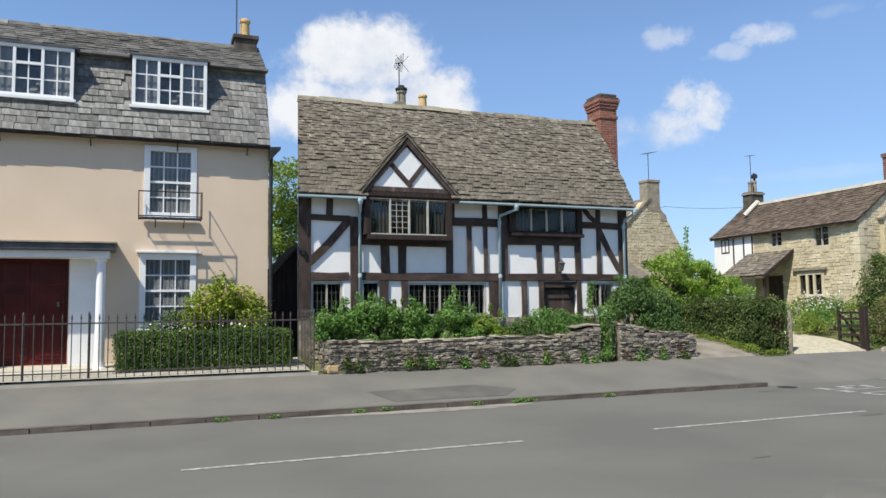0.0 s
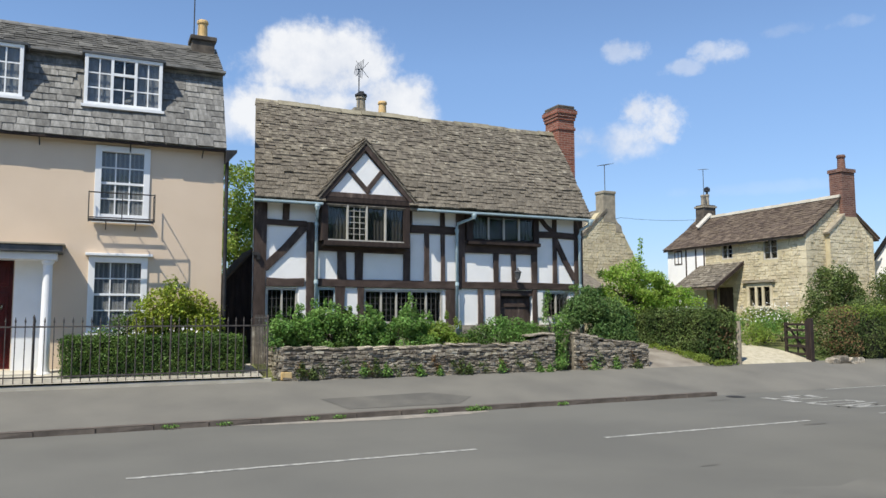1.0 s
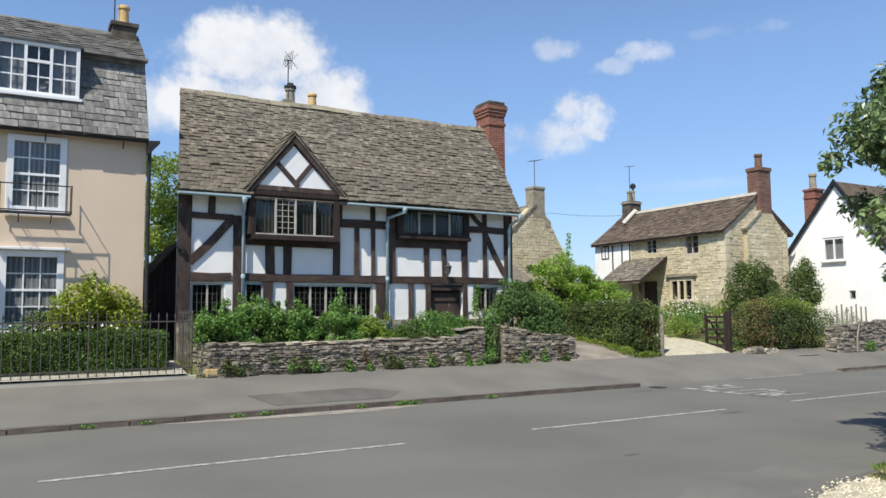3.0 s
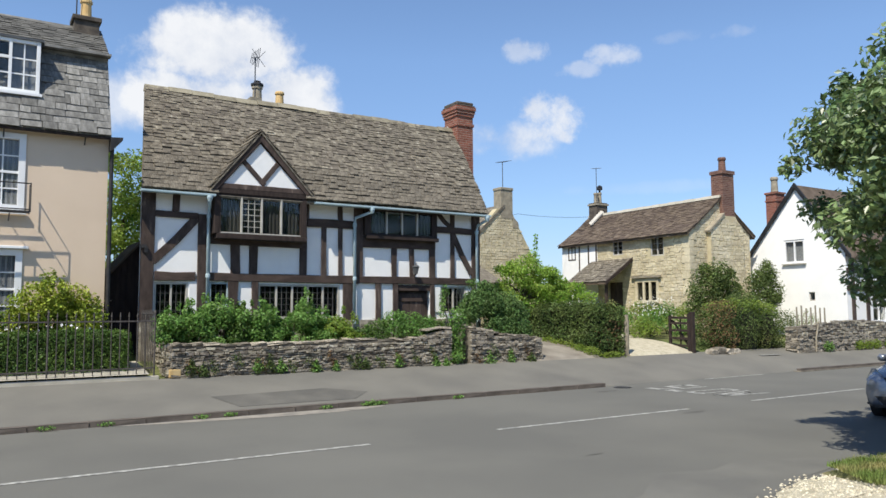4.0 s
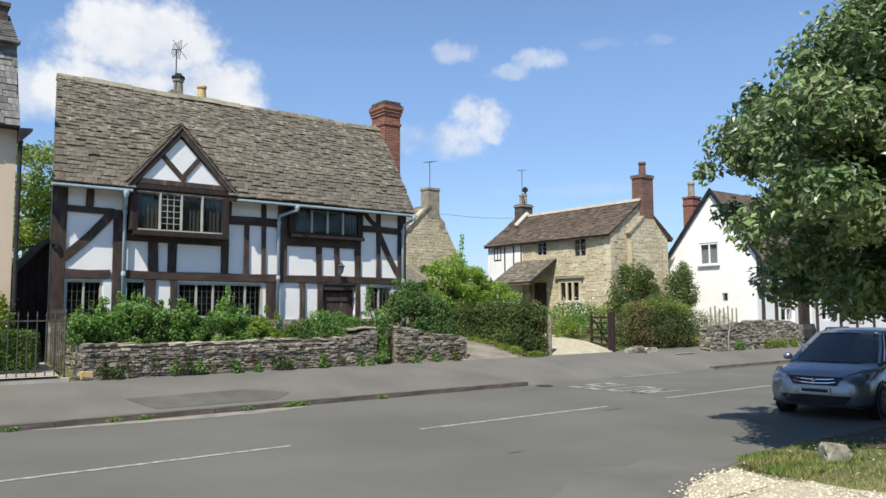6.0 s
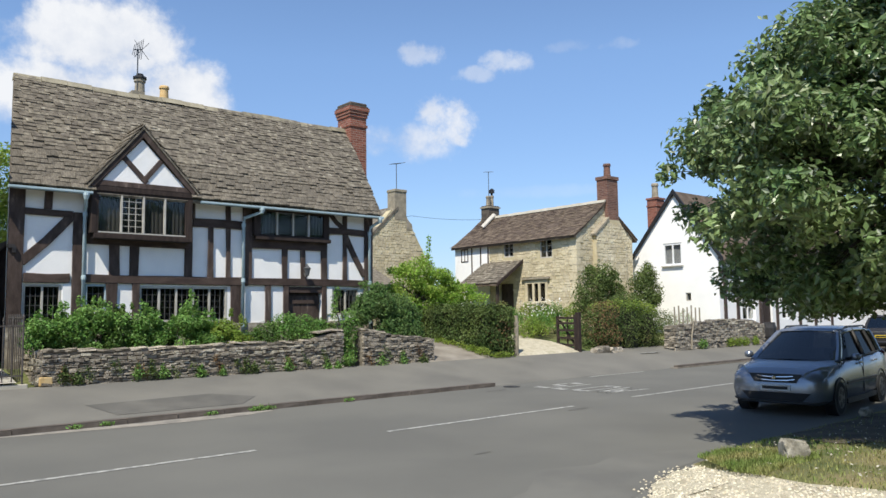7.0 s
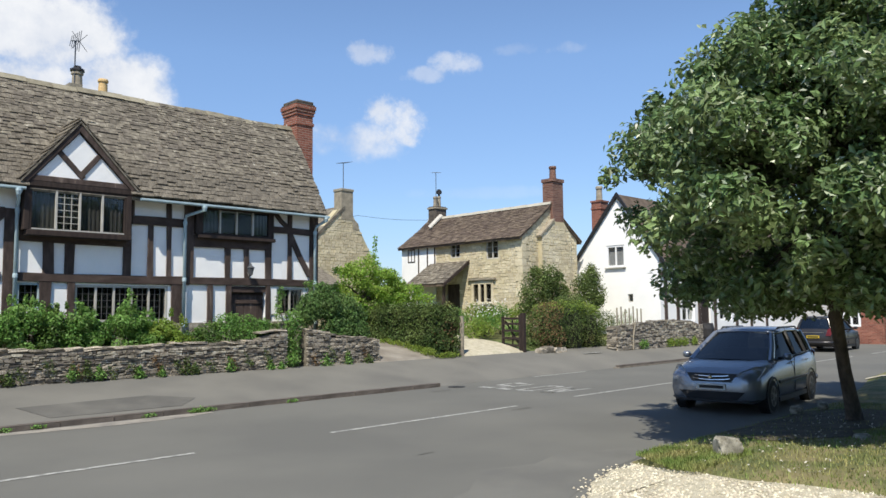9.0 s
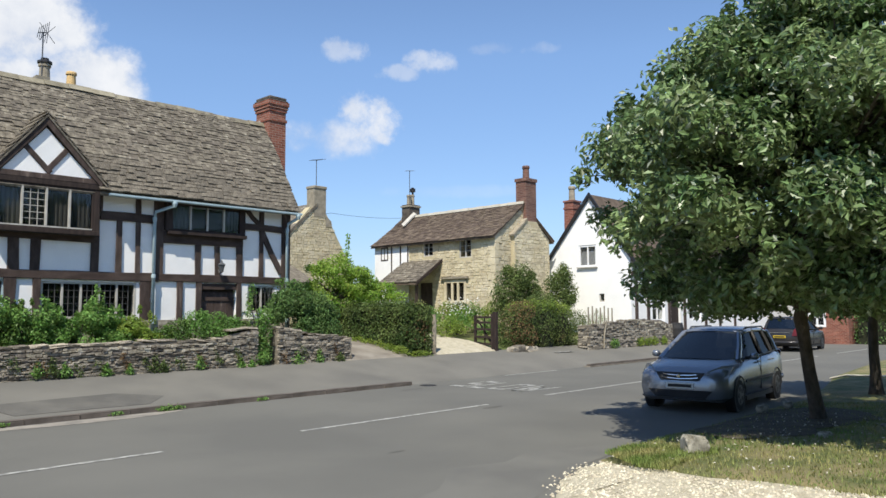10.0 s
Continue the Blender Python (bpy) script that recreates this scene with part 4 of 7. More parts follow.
for k in range(5):
    part("plank", MB().box(10.25 + k * 0.195, 10.435 + k * 0.195, HY + 0.075, HY + 0.099, 0.9, 2.42), TIMBER, door, bevel=0.004)
part("door_rail", MB().box(10.24, 11.21, HY + 0.05, HY + 0.074, 2.2, 2.3), TIMBER_X, door)
part("door_lintel", MB().box(10.2, 11.25, HY - 0.02, HY + 0.12, 2.5, 2.66), TIMBER_X, hall)
part("step", MB().box(10.1, 11.35, HY - 0.5, HY - 0.07, 0.6, 0.85), STONECAP, hall, bevel=0.02)
# white strip panels beside the low windows
part("plaster_strip", MB().box(4.52, 4.70, HY - 0.03, HY - 0.003, 1.6, 2.66), PLASTER, hall)
part("plaster_strip", MB().box(11.42, 11.60, HY - 0.03, HY - 0.003, 1.9, 2.66), PLASTER, hall)
part("iron_stay", MB().box(3.38, 3.52, HY - T - 0.06, HY - T, 3.42, 3.5).box(3.47, 3.55, HY - T - 0.07, HY - T, 3.32, 3.46), IRON, hall)
# lantern over the door
lx, lz = 10.66, 2.95
lan = part("lantern", MB().lathe((lx, HY - 0.24, lz), [(0.025, 0.0), (0.05, 0.02), (0.09, 0.19), (0.11, 0.21), (0.04, 0.27), (0.015, 0.33)], 8), LEAD, hall, "small black wall lantern")
part("bracket", MB().tube([(lx, HY - 0.05, lz + 0.1), (lx, HY - 0.15, lz - 0.02), (lx, HY - 0.24, lz)], 0.014, 6), IRON, lan)

# upper windows: the gabled bay and the one under the eaves
BY = HY - 0.34
part("bay_sill", MB().box(5.06, 7.37, BY - 0.03, HY - T - 0.01, 3.70, 3.82), DARKWOOD, hall, bevel=0.015)
for x0, x1 in ((5.0, 5.11), (7.24, 7.36)):
    part("bay_post", MB().box(x0, x1, BY - 0.01, HY - 0.01, 3.82, 5.0), DARKWOOD, hall, bevel=0.01)
part("bay_head", MB().box(5.0, 7.40, BY - 0.025, HY - 0.01, 4.80, 4.93), DARKWOOD, hall, bevel=0.012)
window(hall, 5.11, 7.24, 3.82, 4.80, BY, 4, [(1, 1), (3, 6), (1, 1), (1, 1)], CREAM, frame=0.05, bar=0.012, curtain=2, edge=DARKWOOD, label="four-light bay casement with cream mullions")
part("bay_sash_rail", MB().box(5.16, 7.19, BY - 0.012, BY - 0.001, 3.835, 3.865), CREAM, hall)
SY = HY - 0.16
part("window_sill", MB().box(9.15, 11.45, SY - 0.05, HY - T - 0.012, 3.90, 4.0), DARKWOOD, hall, bevel=0.012)
for x0, x1 in ((9.12, 9.25), (11.3, 11.42)):
    part("window_post", MB().box(x0, x1, SY, HY - 0.01, 4.0, 4.78), DARKWOOD, hall)
window(hall, 9.25, 11.3, 4.0, 4.72, SY, 4, (1, 1), CREAM, frame=0.05, curtain=1, edge=DARKWOOD, label="four-light casement tucked under the eaves")

# roof
EY, EZ, RY, RZ = 18.22, 4.80, 20.35, 7.72
xl, xr, rl, rr = 3.33, 13.08, 3.72, 13.2
slope = (RZ - EZ) / (RY - EY)
mb = MB()
mb.prism([(xl, EY + 0.03, EZ - 0.06), (xr, EY + 0.03, EZ - 0.06), (rr, RY, RZ - 0.07), (rl, RY, RZ - 0.07)], (0, 0.03, -0.05))
mb.prism([(4.2, 22.5, EZ - 0.06), (xr, 22.5, EZ - 0.06), (rr, RY, RZ - 0.07), (rl, RY, RZ - 0.07)], (0, -0.03, -0.05))
roof = part("roof", mb, SLATE_J, hall, "steep lichened stone slate roof")
GX, GZ = 6.12, 6.3                                   # apex of the little gable


def under_gable(p):
    if p.y > 19.45:
        return False
    return abs(p.x - GX) < (GZ - 0.1 - p.z) * 0.83


# little gable over the bay
gy0 = BY - 0.075
mb = MB().prism([(5.12, BY + 0.02, 4.93), (7.3, BY + 0.02, 4.93), (GX, BY + 0.02, 6.12)], (0, 0.12, 0))
gab = part("dormer_gable", mb, PLASTER, hall, "white plaster gable with crossed oak braces")


def gtimber(name, xa, za, xb, zb, w, y, t):
    d = Vector((xb - xa, 0, zb - za)).normalized()
    s = Vector((-d.z, 0, d.x)) * w / 2
    a, b = Vector((xa, y, za)), Vector((xb, y, zb))
    part(name, MB().prism([a - s, b - s, b + s, a + s], (0, t, 0)), TIMBER, gab, bevel=0.01)


gtimber("tie_beam", 5.0, 4.99, 7.42, 4.99, 0.13, BY - 0.03, 0.075)
gtimber("gable_brace", 5.66, 5.68, 6.24, 5.08, 0.12, BY - 0.01, 0.055)
gtimber("gable_brace", 6.58, 5.66, 6.14, 5.10, 0.12, BY - 0.012, 0.055)
gtimber("bargeboard", 4.98, 4.9, GX + 0.03, 6.29, 0.13, BY - 0.05, 0.06)
gtimber("bargeboard", 7.40, 4.92, GX - 0.03, 6.29, 0.13, BY - 0.052, 0.06)
for sx, ex, ez in ((-1, 4.90, 4.90), (1, 7.50, 4.90)):
    p0 = Vector((ex, gy0, ez + 0.02))
    low = Vector((ex, EY + (ez + 0.02 - EZ) / slope + 0.1, ez + 0.02))
    top0, top1 = Vector((GX, gy0, 6.42)), Vector((GX, RY - (RZ - 6.42) / slope + 0.12, 6.42))
    part("gable_roof", MB().prism([p0, low, top1, top0], (0, 0, -0.06)), SLATE_J, hall)
    rngs = random.Random(40 + sx)
    mb = MB()
    n = 9
    for i in range(n):
        a0, a1 = p0.lerp(top0, i / n), p0.lerp(top0, (i + 1.35) / n)
        b0, b1 = low.lerp(top1, i / n), low.lerp(top1, (i + 1.35) / n)
        cols = 4
        for k in range(cols):
            q = [a0.lerp(b0, k / cols), a0.lerp(b0, (k + 0.97) / cols), a1.lerp(b1, (k + 0.97) / cols), a1.lerp(b1, k / cols)]
            lift = Vector((0.02 * sx, 0, 0.03 + rngs.uniform(0, 0.02)))
            q = [p + lift * (1.5 if j < 2 else 0.6) for j, p in enumerate(q)]
            mb.prism(q, (0, 0, -0.025))
    part("gable_slating", mb, SLATE_J, hall, kind="stuff")
n = 16
for i in range(n):
    x0, x1 = rl + (rr - rl) * i / n, rl + (rr - rl) * (i + 1) / n - 0.012
    dz = 0.02 * math.sin(i * 1.3)
    part("ridge_stone", MB().prism([(x0, RY - 0.16, RZ - 0.05 + dz), (x0, RY + 0.16, RZ - 0.05 + dz), (x0, RY + 0.04, RZ + 0.10 + dz), (x0, RY - 0.04, RZ + 0.10 + dz)], (x1 - x0, 0, 0)), RIDGE, hall)
# rainwater goods in pale blue
gut = MB()
for x0, x1 in ((3.3, 5.0), (7.55, 13.12)):
    gut.box(x0, x1, EY - 0.09, EY - 0.075, EZ - 0.095, EZ - 0.05).box(x0, x1, EY - 0.075, EY + 0.01, EZ - 0.11, EZ - 0.095).box(x0, x1, EY + 0.01, EY + 0.022, EZ - 0.10, EZ - 0.04)
part("gutter", gut, PALEBLUE, hall, "pale blue painted gutter", bevel=0.004)
for x, xt in ((4.93, 4.86), (8.83, 9.2), (12.83, 13.0)):
    pipe = part("downpipe", MB().tube([(xt, EY - 0.04, EZ - 0.1), (xt, EY - 0.03, EZ - 0.2), (x, HY - 0.17, EZ - 0.36), (x, HY - 0.12, EZ - 0.5), (x, HY - 0.12, 0.9)], 0.042, 10), PALEBLUE, hall, "pale blue painted downpipe", smooth=True)
    for zz in (4.2, 2.75, 1.6):
        part("pipe_collar", MB().lathe((x, HY - 0.12, zz), [(0.05, 0), (0.055, 0.02), (0.055, 0.08), (0.05, 0.1)], 10), PALEBLUE, pipe)
    part("hopper", MB().lathe((xt, EY - 0.045, EZ - 0.24), [(0.04, 0), (0.075, 0.09), (0.075, 0.15)], 10), PALEBLUE, pipe)
# brick stack on the gable end
st = part("chimney", MB().box(13.14, 13.74, 19.95, 20.7, 0.8, 8.18), REDBRICK, hall, "red brick chimney with corbelled top")
for i, (g, z0, z1) in enumerate(((0.03, 7.86, 7.95), (0.03, 8.18, 8.28), (0.055, 8.28, 8.38), (0.08, 8.38, 8.50))):
    part("corbel_course", MB().box(13.14 - g, 13.74 + g, 19.95 - g, 20.7 + g, z0, z1), REDBRICK, st)
part("chimney_cap", MB().prism([(13.08, 19.89, 8.50), (13.80, 19.89, 8.50), (13.80, 20.76, 8.50), (13.08, 20.76, 8.50)], (0, 0, 0.06)).prism([(13.12, 19.93, 8.56), (13.76, 19.93, 8.56), (13.76, 20.72, 8.56), (13.12, 20.72, 8.56)], (0, 0, 0.1)), SOOT, st, bevel=0.03)
part("flashing", MB().prism([(13.10, 19.92, RZ - 0.62), (13.16, 19.92, RZ - 0.62), (13.16, 20.5, RZ + 0.14), (13.10, 20.5, RZ + 0.14)], (0, 0, 0.09)), CREAM, st)
# two short stacks behind the ridge
s2 = part("chimney", MB().box(6.72, 7.06, 21.0, 21.4, 7.0, 8.1), STONECAP, hall, "low stone chimney with a tapering pot")
part("pot", pot(MB(), (6.98, 21.2, 8.0), 0.14, 0.5), STONECAP, s2, smooth=False)
part("pot_cap", MB().lathe((6.98, 21.2, 8.5), [(0.19, 0), (0.19, 0.05), (0.1, 0.1), (0.1, 0.14)], 8), IRON, s2)
s3 = part("chimney", MB().box(7.5, 7.85, 21.0, 21.4, 7.0, 8.0), STONECAP, hall)
part("pot", pot(MB(), (7.66, 21.2, 7.98), 0.125, 0.44), CLAY, s3, "buff clay chimney pot")
aerial((6.88, 21.1, 8.1), 1.2, "thin roof aerial on a chimney of the timbered cottage", (0.3, 0.2), True)

# ---------------- cream rendered house ----------------
BF = 18.2
villa = thing("rendered_house", (-3.2, 21, 0.8), "cream rendered house with grey slate mansard roof", "house")
UW = (-0.15, 0.98, 4.07, 5.73)
LW = (-0.21, 0.99, 1.60, 3.26)
mb = wall_with_holes(MB(), -9.0, 2.6, 0.5, 5.86, BF, BF + 0.3, [UW, LW, (-3.0, -1.62, 0.86, 3.22), (-6.2, -5.07, 4.07, 5.73), (-6.2, -5.0, 1.6, 3.26)])
part("front_wall", mb, BEIGE, villa, "smooth cream render")
mb = MB()
for x in (2.3, -9.0):
    mb.prism([(x, BF + 0.3, 0.5), (x, 23.6, 0.5), (x, 23.6, 5.86), (x, 22.6, 7.8), (x, 20.6, 8.85), (x, 18.95, 7.8), (x, BF + 0.3, 5.86)], (0.3, 0, 0))
mb.box(-8.7, 2.3, 23.3, 23.6, 0.5, 5.86)
part("side_walls", mb, BEIGE, villa)
for a, b, c, d, bars, nm in ((*UW, (3, 4), "tall white sash window"), (*LW, (3, 4), "tall white sash window"), (-6.2, -5.07, 4.07, 5.73, (3, 4), "tall white sash window"), (-6.2, -5.0, 1.6, 3.26, (3, 4), "tall white sash window")):
    w = window(villa, a, b, c, d, BF - 0.03, 1, bars, WHITE, frame=0.13, bar=0.028, depth=0.16, curtain=2, cloth=NET_SHEEN, label=nm, glass_in=0.1)
    part("meeting_rail", MB().box(a + 0.13, b - 0.13, BF + 0.04, BF + 0.085, (c + d) / 2 - 0.025, (c + d) / 2 + 0.025), WHITE, w)
    part("sill", MB().box(a - 0.04, b + 0.04, BF - 0.1, BF - 0.031, c - 0.07, c), WHITE, w)
part("window_hood", MB().box(-0.28, 1.09, BF - 0.13, BF - 0.002, 3.27, 3.33), WHITE, villa, "thin white window hood", bevel=0.01)
part("window_hood", MB().box(-6.28, -4.91, BF - 0.13, BF - 0.002, 3.27, 3.33), WHITE, villa, bevel=0.01)
# little iron balcony
bal = part("balcony", MB().box(-0.25, 1.07, BF - 0.51, BF - 0.48, 4.01, 4.035), IRON, villa, "black iron window guard")
for yy in (BF - 0.2, BF - 0.33):
    part("floor_bar", MB().box(-0.24, 1.06, yy, yy + 0.03, 4.01, 4.03), IRON, bal)
mb = MB()
for zz in (4.06, 4.60):
    mb.tube([(-0.25, BF - 0.12, zz), (-0.25, BF - 0.5, zz), (1.07, BF - 0.5, zz), (1.07, BF - 0.12, zz)], 0.014, 6)
part("rail", mb, IRON, bal)
for x, y in [(-0.25, BF - 0.5), (1.07, BF - 0.5), (-0.25, BF - 0.13), (1.07, BF - 0.13)] + [(-0.25 + 1.32 * k / 3, BF - 0.5) for k in (1.5,)]:
    part("baluster", MB().tube([(x, y, 4.0), (x, y, 4.62)], 0.011, 6), IRON, bal)
for x in (0.1, 0.7):
    part("bracket", MB().tube([(x, BF - 0.48, 4.0), (x, BF - 0.02, 3.86)], 0.012, 6), IRON, bal)
# front door with its porch
dr = part("door", MB().box(-3.0, -1.62, BF + 0.14, BF + 0.2, 0.86, 3.22), REDDOOR, villa, "dark red panelled front door", bevel=0.008)
for x0, x1 in ((-2.92, -2.38), (-2.24, -1.70)):
    for z0, z1 in ((0.98, 1.62), (1.75, 2.45), (2.57, 3.1)):
        part("door_panel", MB().box(x0, x1, BF + 0.115, BF + 0.139, z0, z1).box(x0 + 0.07, x1 - 0.07, BF + 0.1, BF + 0.115, z0 + 0.07, z1 - 0.07), REDDOOR, dr, bevel=0.008)
part("letter_plate", MB().box(-1.84, -1.80, BF + 0.08, BF + 0.1, 2.1, 2.2), CHROME, dr)
part("porch_panel", MB().box(-1.60, -0.95, BF - 0.04, BF - 0.002, 0.8, 3.24), WHITE, villa, "white painted porch side")
part("porch_panel", MB().box(-3.65, -3.02, BF - 0.04, BF - 0.002, 0.8, 3.24), WHITE, villa)
for cx in (-0.97, -3.6):
    col = part("porch_column", MB().lathe((cx, BF - 0.42, 0.72), [(0.15, 0), (0.15, 0.06), (0.12, 0.1), (0.105, 0.2), (0.09, 2.3), (0.12, 2.34), (0.12, 2.4)], 16), WHITE, villa, "slim white porch column", smooth=False)
part("porch_entablature", MB().box(-3.8, -0.80, BF - 0.56, BF - 0.003, 3.12, 3.27), WHITE, villa, bevel=0.012)
part("porch_roof", MB().box(-3.9, -0.70, BF - 0.68, BF - 0.003, 3.27, 3.42), LEAD, villa, "dark lead porch roof", bevel=0.02)
part("porch_roof", MB().box(-3.92, -0.66, BF - 0.72, BF - 0.003, 3.42, 3.45), STONECAP, villa)
part("doorstep", MB().box(-3.3, -1.1, BF - 0.6, BF - 0.05, 0.62, 0.8), FLAG, villa, bevel=0.015)
# mansard roof
mb = MB()
mb.prism([(-9.1, 17.98, 5.83), (2.62, 17.98, 5.83), (2.62, 18.88, 7.86), (-9.1, 18.88, 7.86)], (0, 0.08, -0.06))
mb.prism([(-9.1, 18.78, 7.83), (2.62, 18.78, 7.83), (2.66, 20.3, 8.93), (-9.1, 20.3, 8.93)], (0, 0.05, -0.06))
mb.prism([(-9.1, 22.0, 7.83), (2.62, 22.0, 7.83), (2.66, 20.3, 8.93), (-9.1, 20.3, 8.93)], (0, -0.05, -0.06))
mb.prism([(-9.1, 23.8, 5.83), (2.62, 23.8, 5.83), (2.62, 22.0, 7.86), (-9.1, 22.0, 7.86)], (0, -0.08, -0.06))
mroof = part("roof", mb, GSLATE_J, villa, "grey stone slate mansard roof")
upper = part("upper_slope", MB().prism([(-9.1, 18.78, 7.835), (2.62, 18.78, 7.835), (2.66, 20.3, 8.935), (-9.1, 20.3, 8.935)], (0, 0.0, -0.004)), GSLATE_UP, villa)
part("kerb_flashing", MB().box(-9.1, 2.66, 18.60, 18.84, 7.85, 7.90), GSLATE_J, villa, "pale slate lip where the roof pitch changes")
part("eaves_gutter", MB().box(-9.1, 2.7, 17.97, 18.04, 5.765, 5.82), DARKWOOD, villa, bevel=0.01)
part("corner_bracket", MB().prism([(2.6, 17.9, 5.80), (2.85, 17.9, 5.82), (2.85, 17.9, 5.76), (2.66, 17.9, 5.55), (2.6, 17.9, 5.5)], (0, 0.3, 0)), IRON, villa)
part("downpipe", MB().tube([(2.66, 18.1, 5.6), (2.66, 18.14, 5.3), (2.66, 18.14, 0.8)], 0.045, 8), IRON, villa)
for cx in (-8.6, -6.8, -5.0, -3.0, -1.25, 0.55, 2.1):
    part("gutter_bracket", MB().tube([(cx, 18.0, 5.77), (cx, BF - 0.02, 5.62)], 0.014, 5), IRON, villa)
for k in range(18):
    x0 = -9.1 + k * 0.653
    part("ridge_tile", MB().prism([(x0, 20.16, 8.86), (x0, 20.44, 8.86), (x0, 20.34, 8.99), (x0, 20.26, 8.99)], (0.64, 0, 0)), GSLATE, villa)
# dormers
for x0, x1 in ((-0.44, 1.19), (-3.42, -1.63)):
    z0, z1, dy = 6.62, 7.80, 18.30
    for xc in (x0, x1 - 0.05):
        part("dormer_cheek", MB().prism([(xc, dy + 0.02, z0), (xc, dy + 0.02, z1), (xc, 18.9, z1), (xc, 18.36, z0)], (0.05, 0, 0)), LEAD, villa)
    part("dormer_top", MB().prism([(x0 - 0.06, dy - 0.06, z1 + 0.0), (x0 - 0.06, dy - 0.06, z1 + 0.05), (x0 - 0.06, 19.0, z1 + 0.24), (x0 - 0.06, 19.0, z1)], (x1 - x0 + 0.12, 0, 0)), LEAD, villa, "flat lead-covered dormer top")
    w = window(villa, x0, x1, z0 + 0.02, z1, dy - 0.03, 3, [(2, 3), (2, 3), (2, 3)], WHITE, frame=0.075, bar=0.028, depth=0.09, curtain=1, drawn=0.31, cloth=NET_SHEEN, label="three-light white dormer casement", glass_in=0.05)
    part("sill", MB().box(x0 - 0.05, x1 + 0.05, dy - 0.1, dy - 0.031, z0 - 0.04, z0 + 0.02), WHITE, w)
    mx = (x0 + x1) / 2
    part("transom", MB().box(mx - 0.24, mx + 0.24, dy - 0.022, dy + 0.03, z0 + 0.74, z0 + 0.8), WHITE, w)
ch = part("chimney", MB().box(2.0, 2.56, 19.98, 20.5, 8.6, 9.08), SOOT, villa, "short sooty stone chimney with buff pot")
part("chimney_cap", MB().box(1.95, 2.61, 19.93, 20.55, 9.08, 9.2), SOOT, ch, bevel=0.02)
part("pot", pot(MB(), (2.28, 20.24, 9.2), 0.13, 0.5), CLAY, ch, "buff clay chimney pot")
whole("aerial_mast", MB().tube([(2.05, 20.1, 9.0), (2.05, 20.1, 11.2)], 0.016, 6), IRON, (2.05, 20.1, 9.0), "thin grey aerial mast on the slate roof", "aerial")

# dark boarded lean-to between the houses
lean = thing("lean_to_shed", (3.0, 20.2, 0.9), "dark boarded lean-to in the gap between the houses", "shed")
mb = MB().prism([(2.62, 19.6, 0.8), (3.6, 19.6, 0.8), (3.6, 19.6, 3.6), (2.62, 19.6, 2.5)], (0, 1.6, 0))
part("body", mb, DARKWOOD, lean)
for k in range(6):
    x0 = 2.63 + k * 0.132
    part("board", MB().box(x0, x0 + 0.122, 19.57, 19.598, 0.85, 2.48 + k * 0.14), DARKWOOD, lean)
part("roof", MB().prism([(2.62, 19.45, 2.53), (3.6, 19.45, 3.63), (3.6, 19.45, 3.69), (2.62, 19.45, 2.59)], (0, 1.8, 0)), RTILE, lean)
part("door_knob", MB().lathe((2.95, 19.56, 2.2), [(0.02, 0), (0.03, 0.03), (0.01, 0.05)], 8), CHROME, lean)
# ---------------- honey stone cottage beyond the gate ----------------
far = thing("stone_cottage", (26.2, 24, 1.3), "honey limestone cottage with brown tiled roof", "house", "stone cottages")
SX, S0, S1, SE = 24.2, 20.1, 27.6, 5.02
holes = [(21.41, 22.12, 4.16, 4.96), (23.7, 24.32, 4.33, 4.97), (21.7, 23.0, 2.2, 3.22), (23.75, 24.6, 1.3, 3.15), (26.65, 27.15, 4.27, 4.9)]
mb = wall_with_holes(MB(), S0 + 0.3, S1, 0.8, SE + 0.1, SX, SX + 0.3, holes, axis="y")
part("front_wall", mb, COTSBACK, far, "coursed honey limestone wall")
part("gable_wall", MB().prism([(SX, S0, 0.8), (28.0, S0, 0.8), (28.0, S0, SE), (26.1, S0, 6.45), (SX, S0, SE)], (0, 0.3, 0)), COTSBACK, far)
part("back_wall", MB().box(27.7, 28.0, S0 + 0.3, S1, 0.8, SE), COTSBACK, far)
part("end_wall", MB().prism([(SX + 0.3, S1 - 0.3, 0.8), (27.7, S1 - 0.3, 0.8), (27.7, S1 - 0.3, SE), (26.1, S1 - 0.3, 6.4), (SX + 0.3, S1 - 0.3, SE)], (0, 0.3, 0)), COTSBACK, far)
in_hole = lambda x, z: any(h[0] - 0.1 < S0 + x < h[1] + 0.1 and h[2] - 0.1 < z < h[3] + 0.12 for h in holes) or S0 + x > 25.25
rubble_face(far, (SX, S0), (SX, S1), lambda x: 1.2, lambda x: SE + 0.05, 0.24, 0.11, 0.036, (COTSWOLD, COTSWOLD), 3, limit=0, proud=0.008, nrm=(-1, 0, 0), hole=in_hole)
rubble_face(far, (SX, S0), (28.0, S0), lambda x: 1.2, lambda x: SE + max(0.0, 1.9 - abs(x - 1.9)) * 0.75, 0.24, 0.11, 0.036, (COTSWOLD, COTSWOLD), 4, limit=0, proud=0.008, nrm=(0, -1, 0))
for k in range(12):                                  # quoins
    w = 0.34 if k % 2 else 0.22
    part("quoin", MB().box(SX - 0.045, SX + w, S0 - 0.045, S0 + 0.56 - w, 1.3 + k * 0.31, 1.3 + k * 0.31 + 0.295), COTSWOLD, far)
part("white_bay", MB().box(SX - 0.05, SX - 0.002, 25.25, S1, 3.3, SE), PLASTER, far, "white plastered timber-framed end")
part("white_bay_low", MB().box(SX - 0.05, SX - 0.002, 25.25, S1, 1.2, 3.22), PLASTER, far)
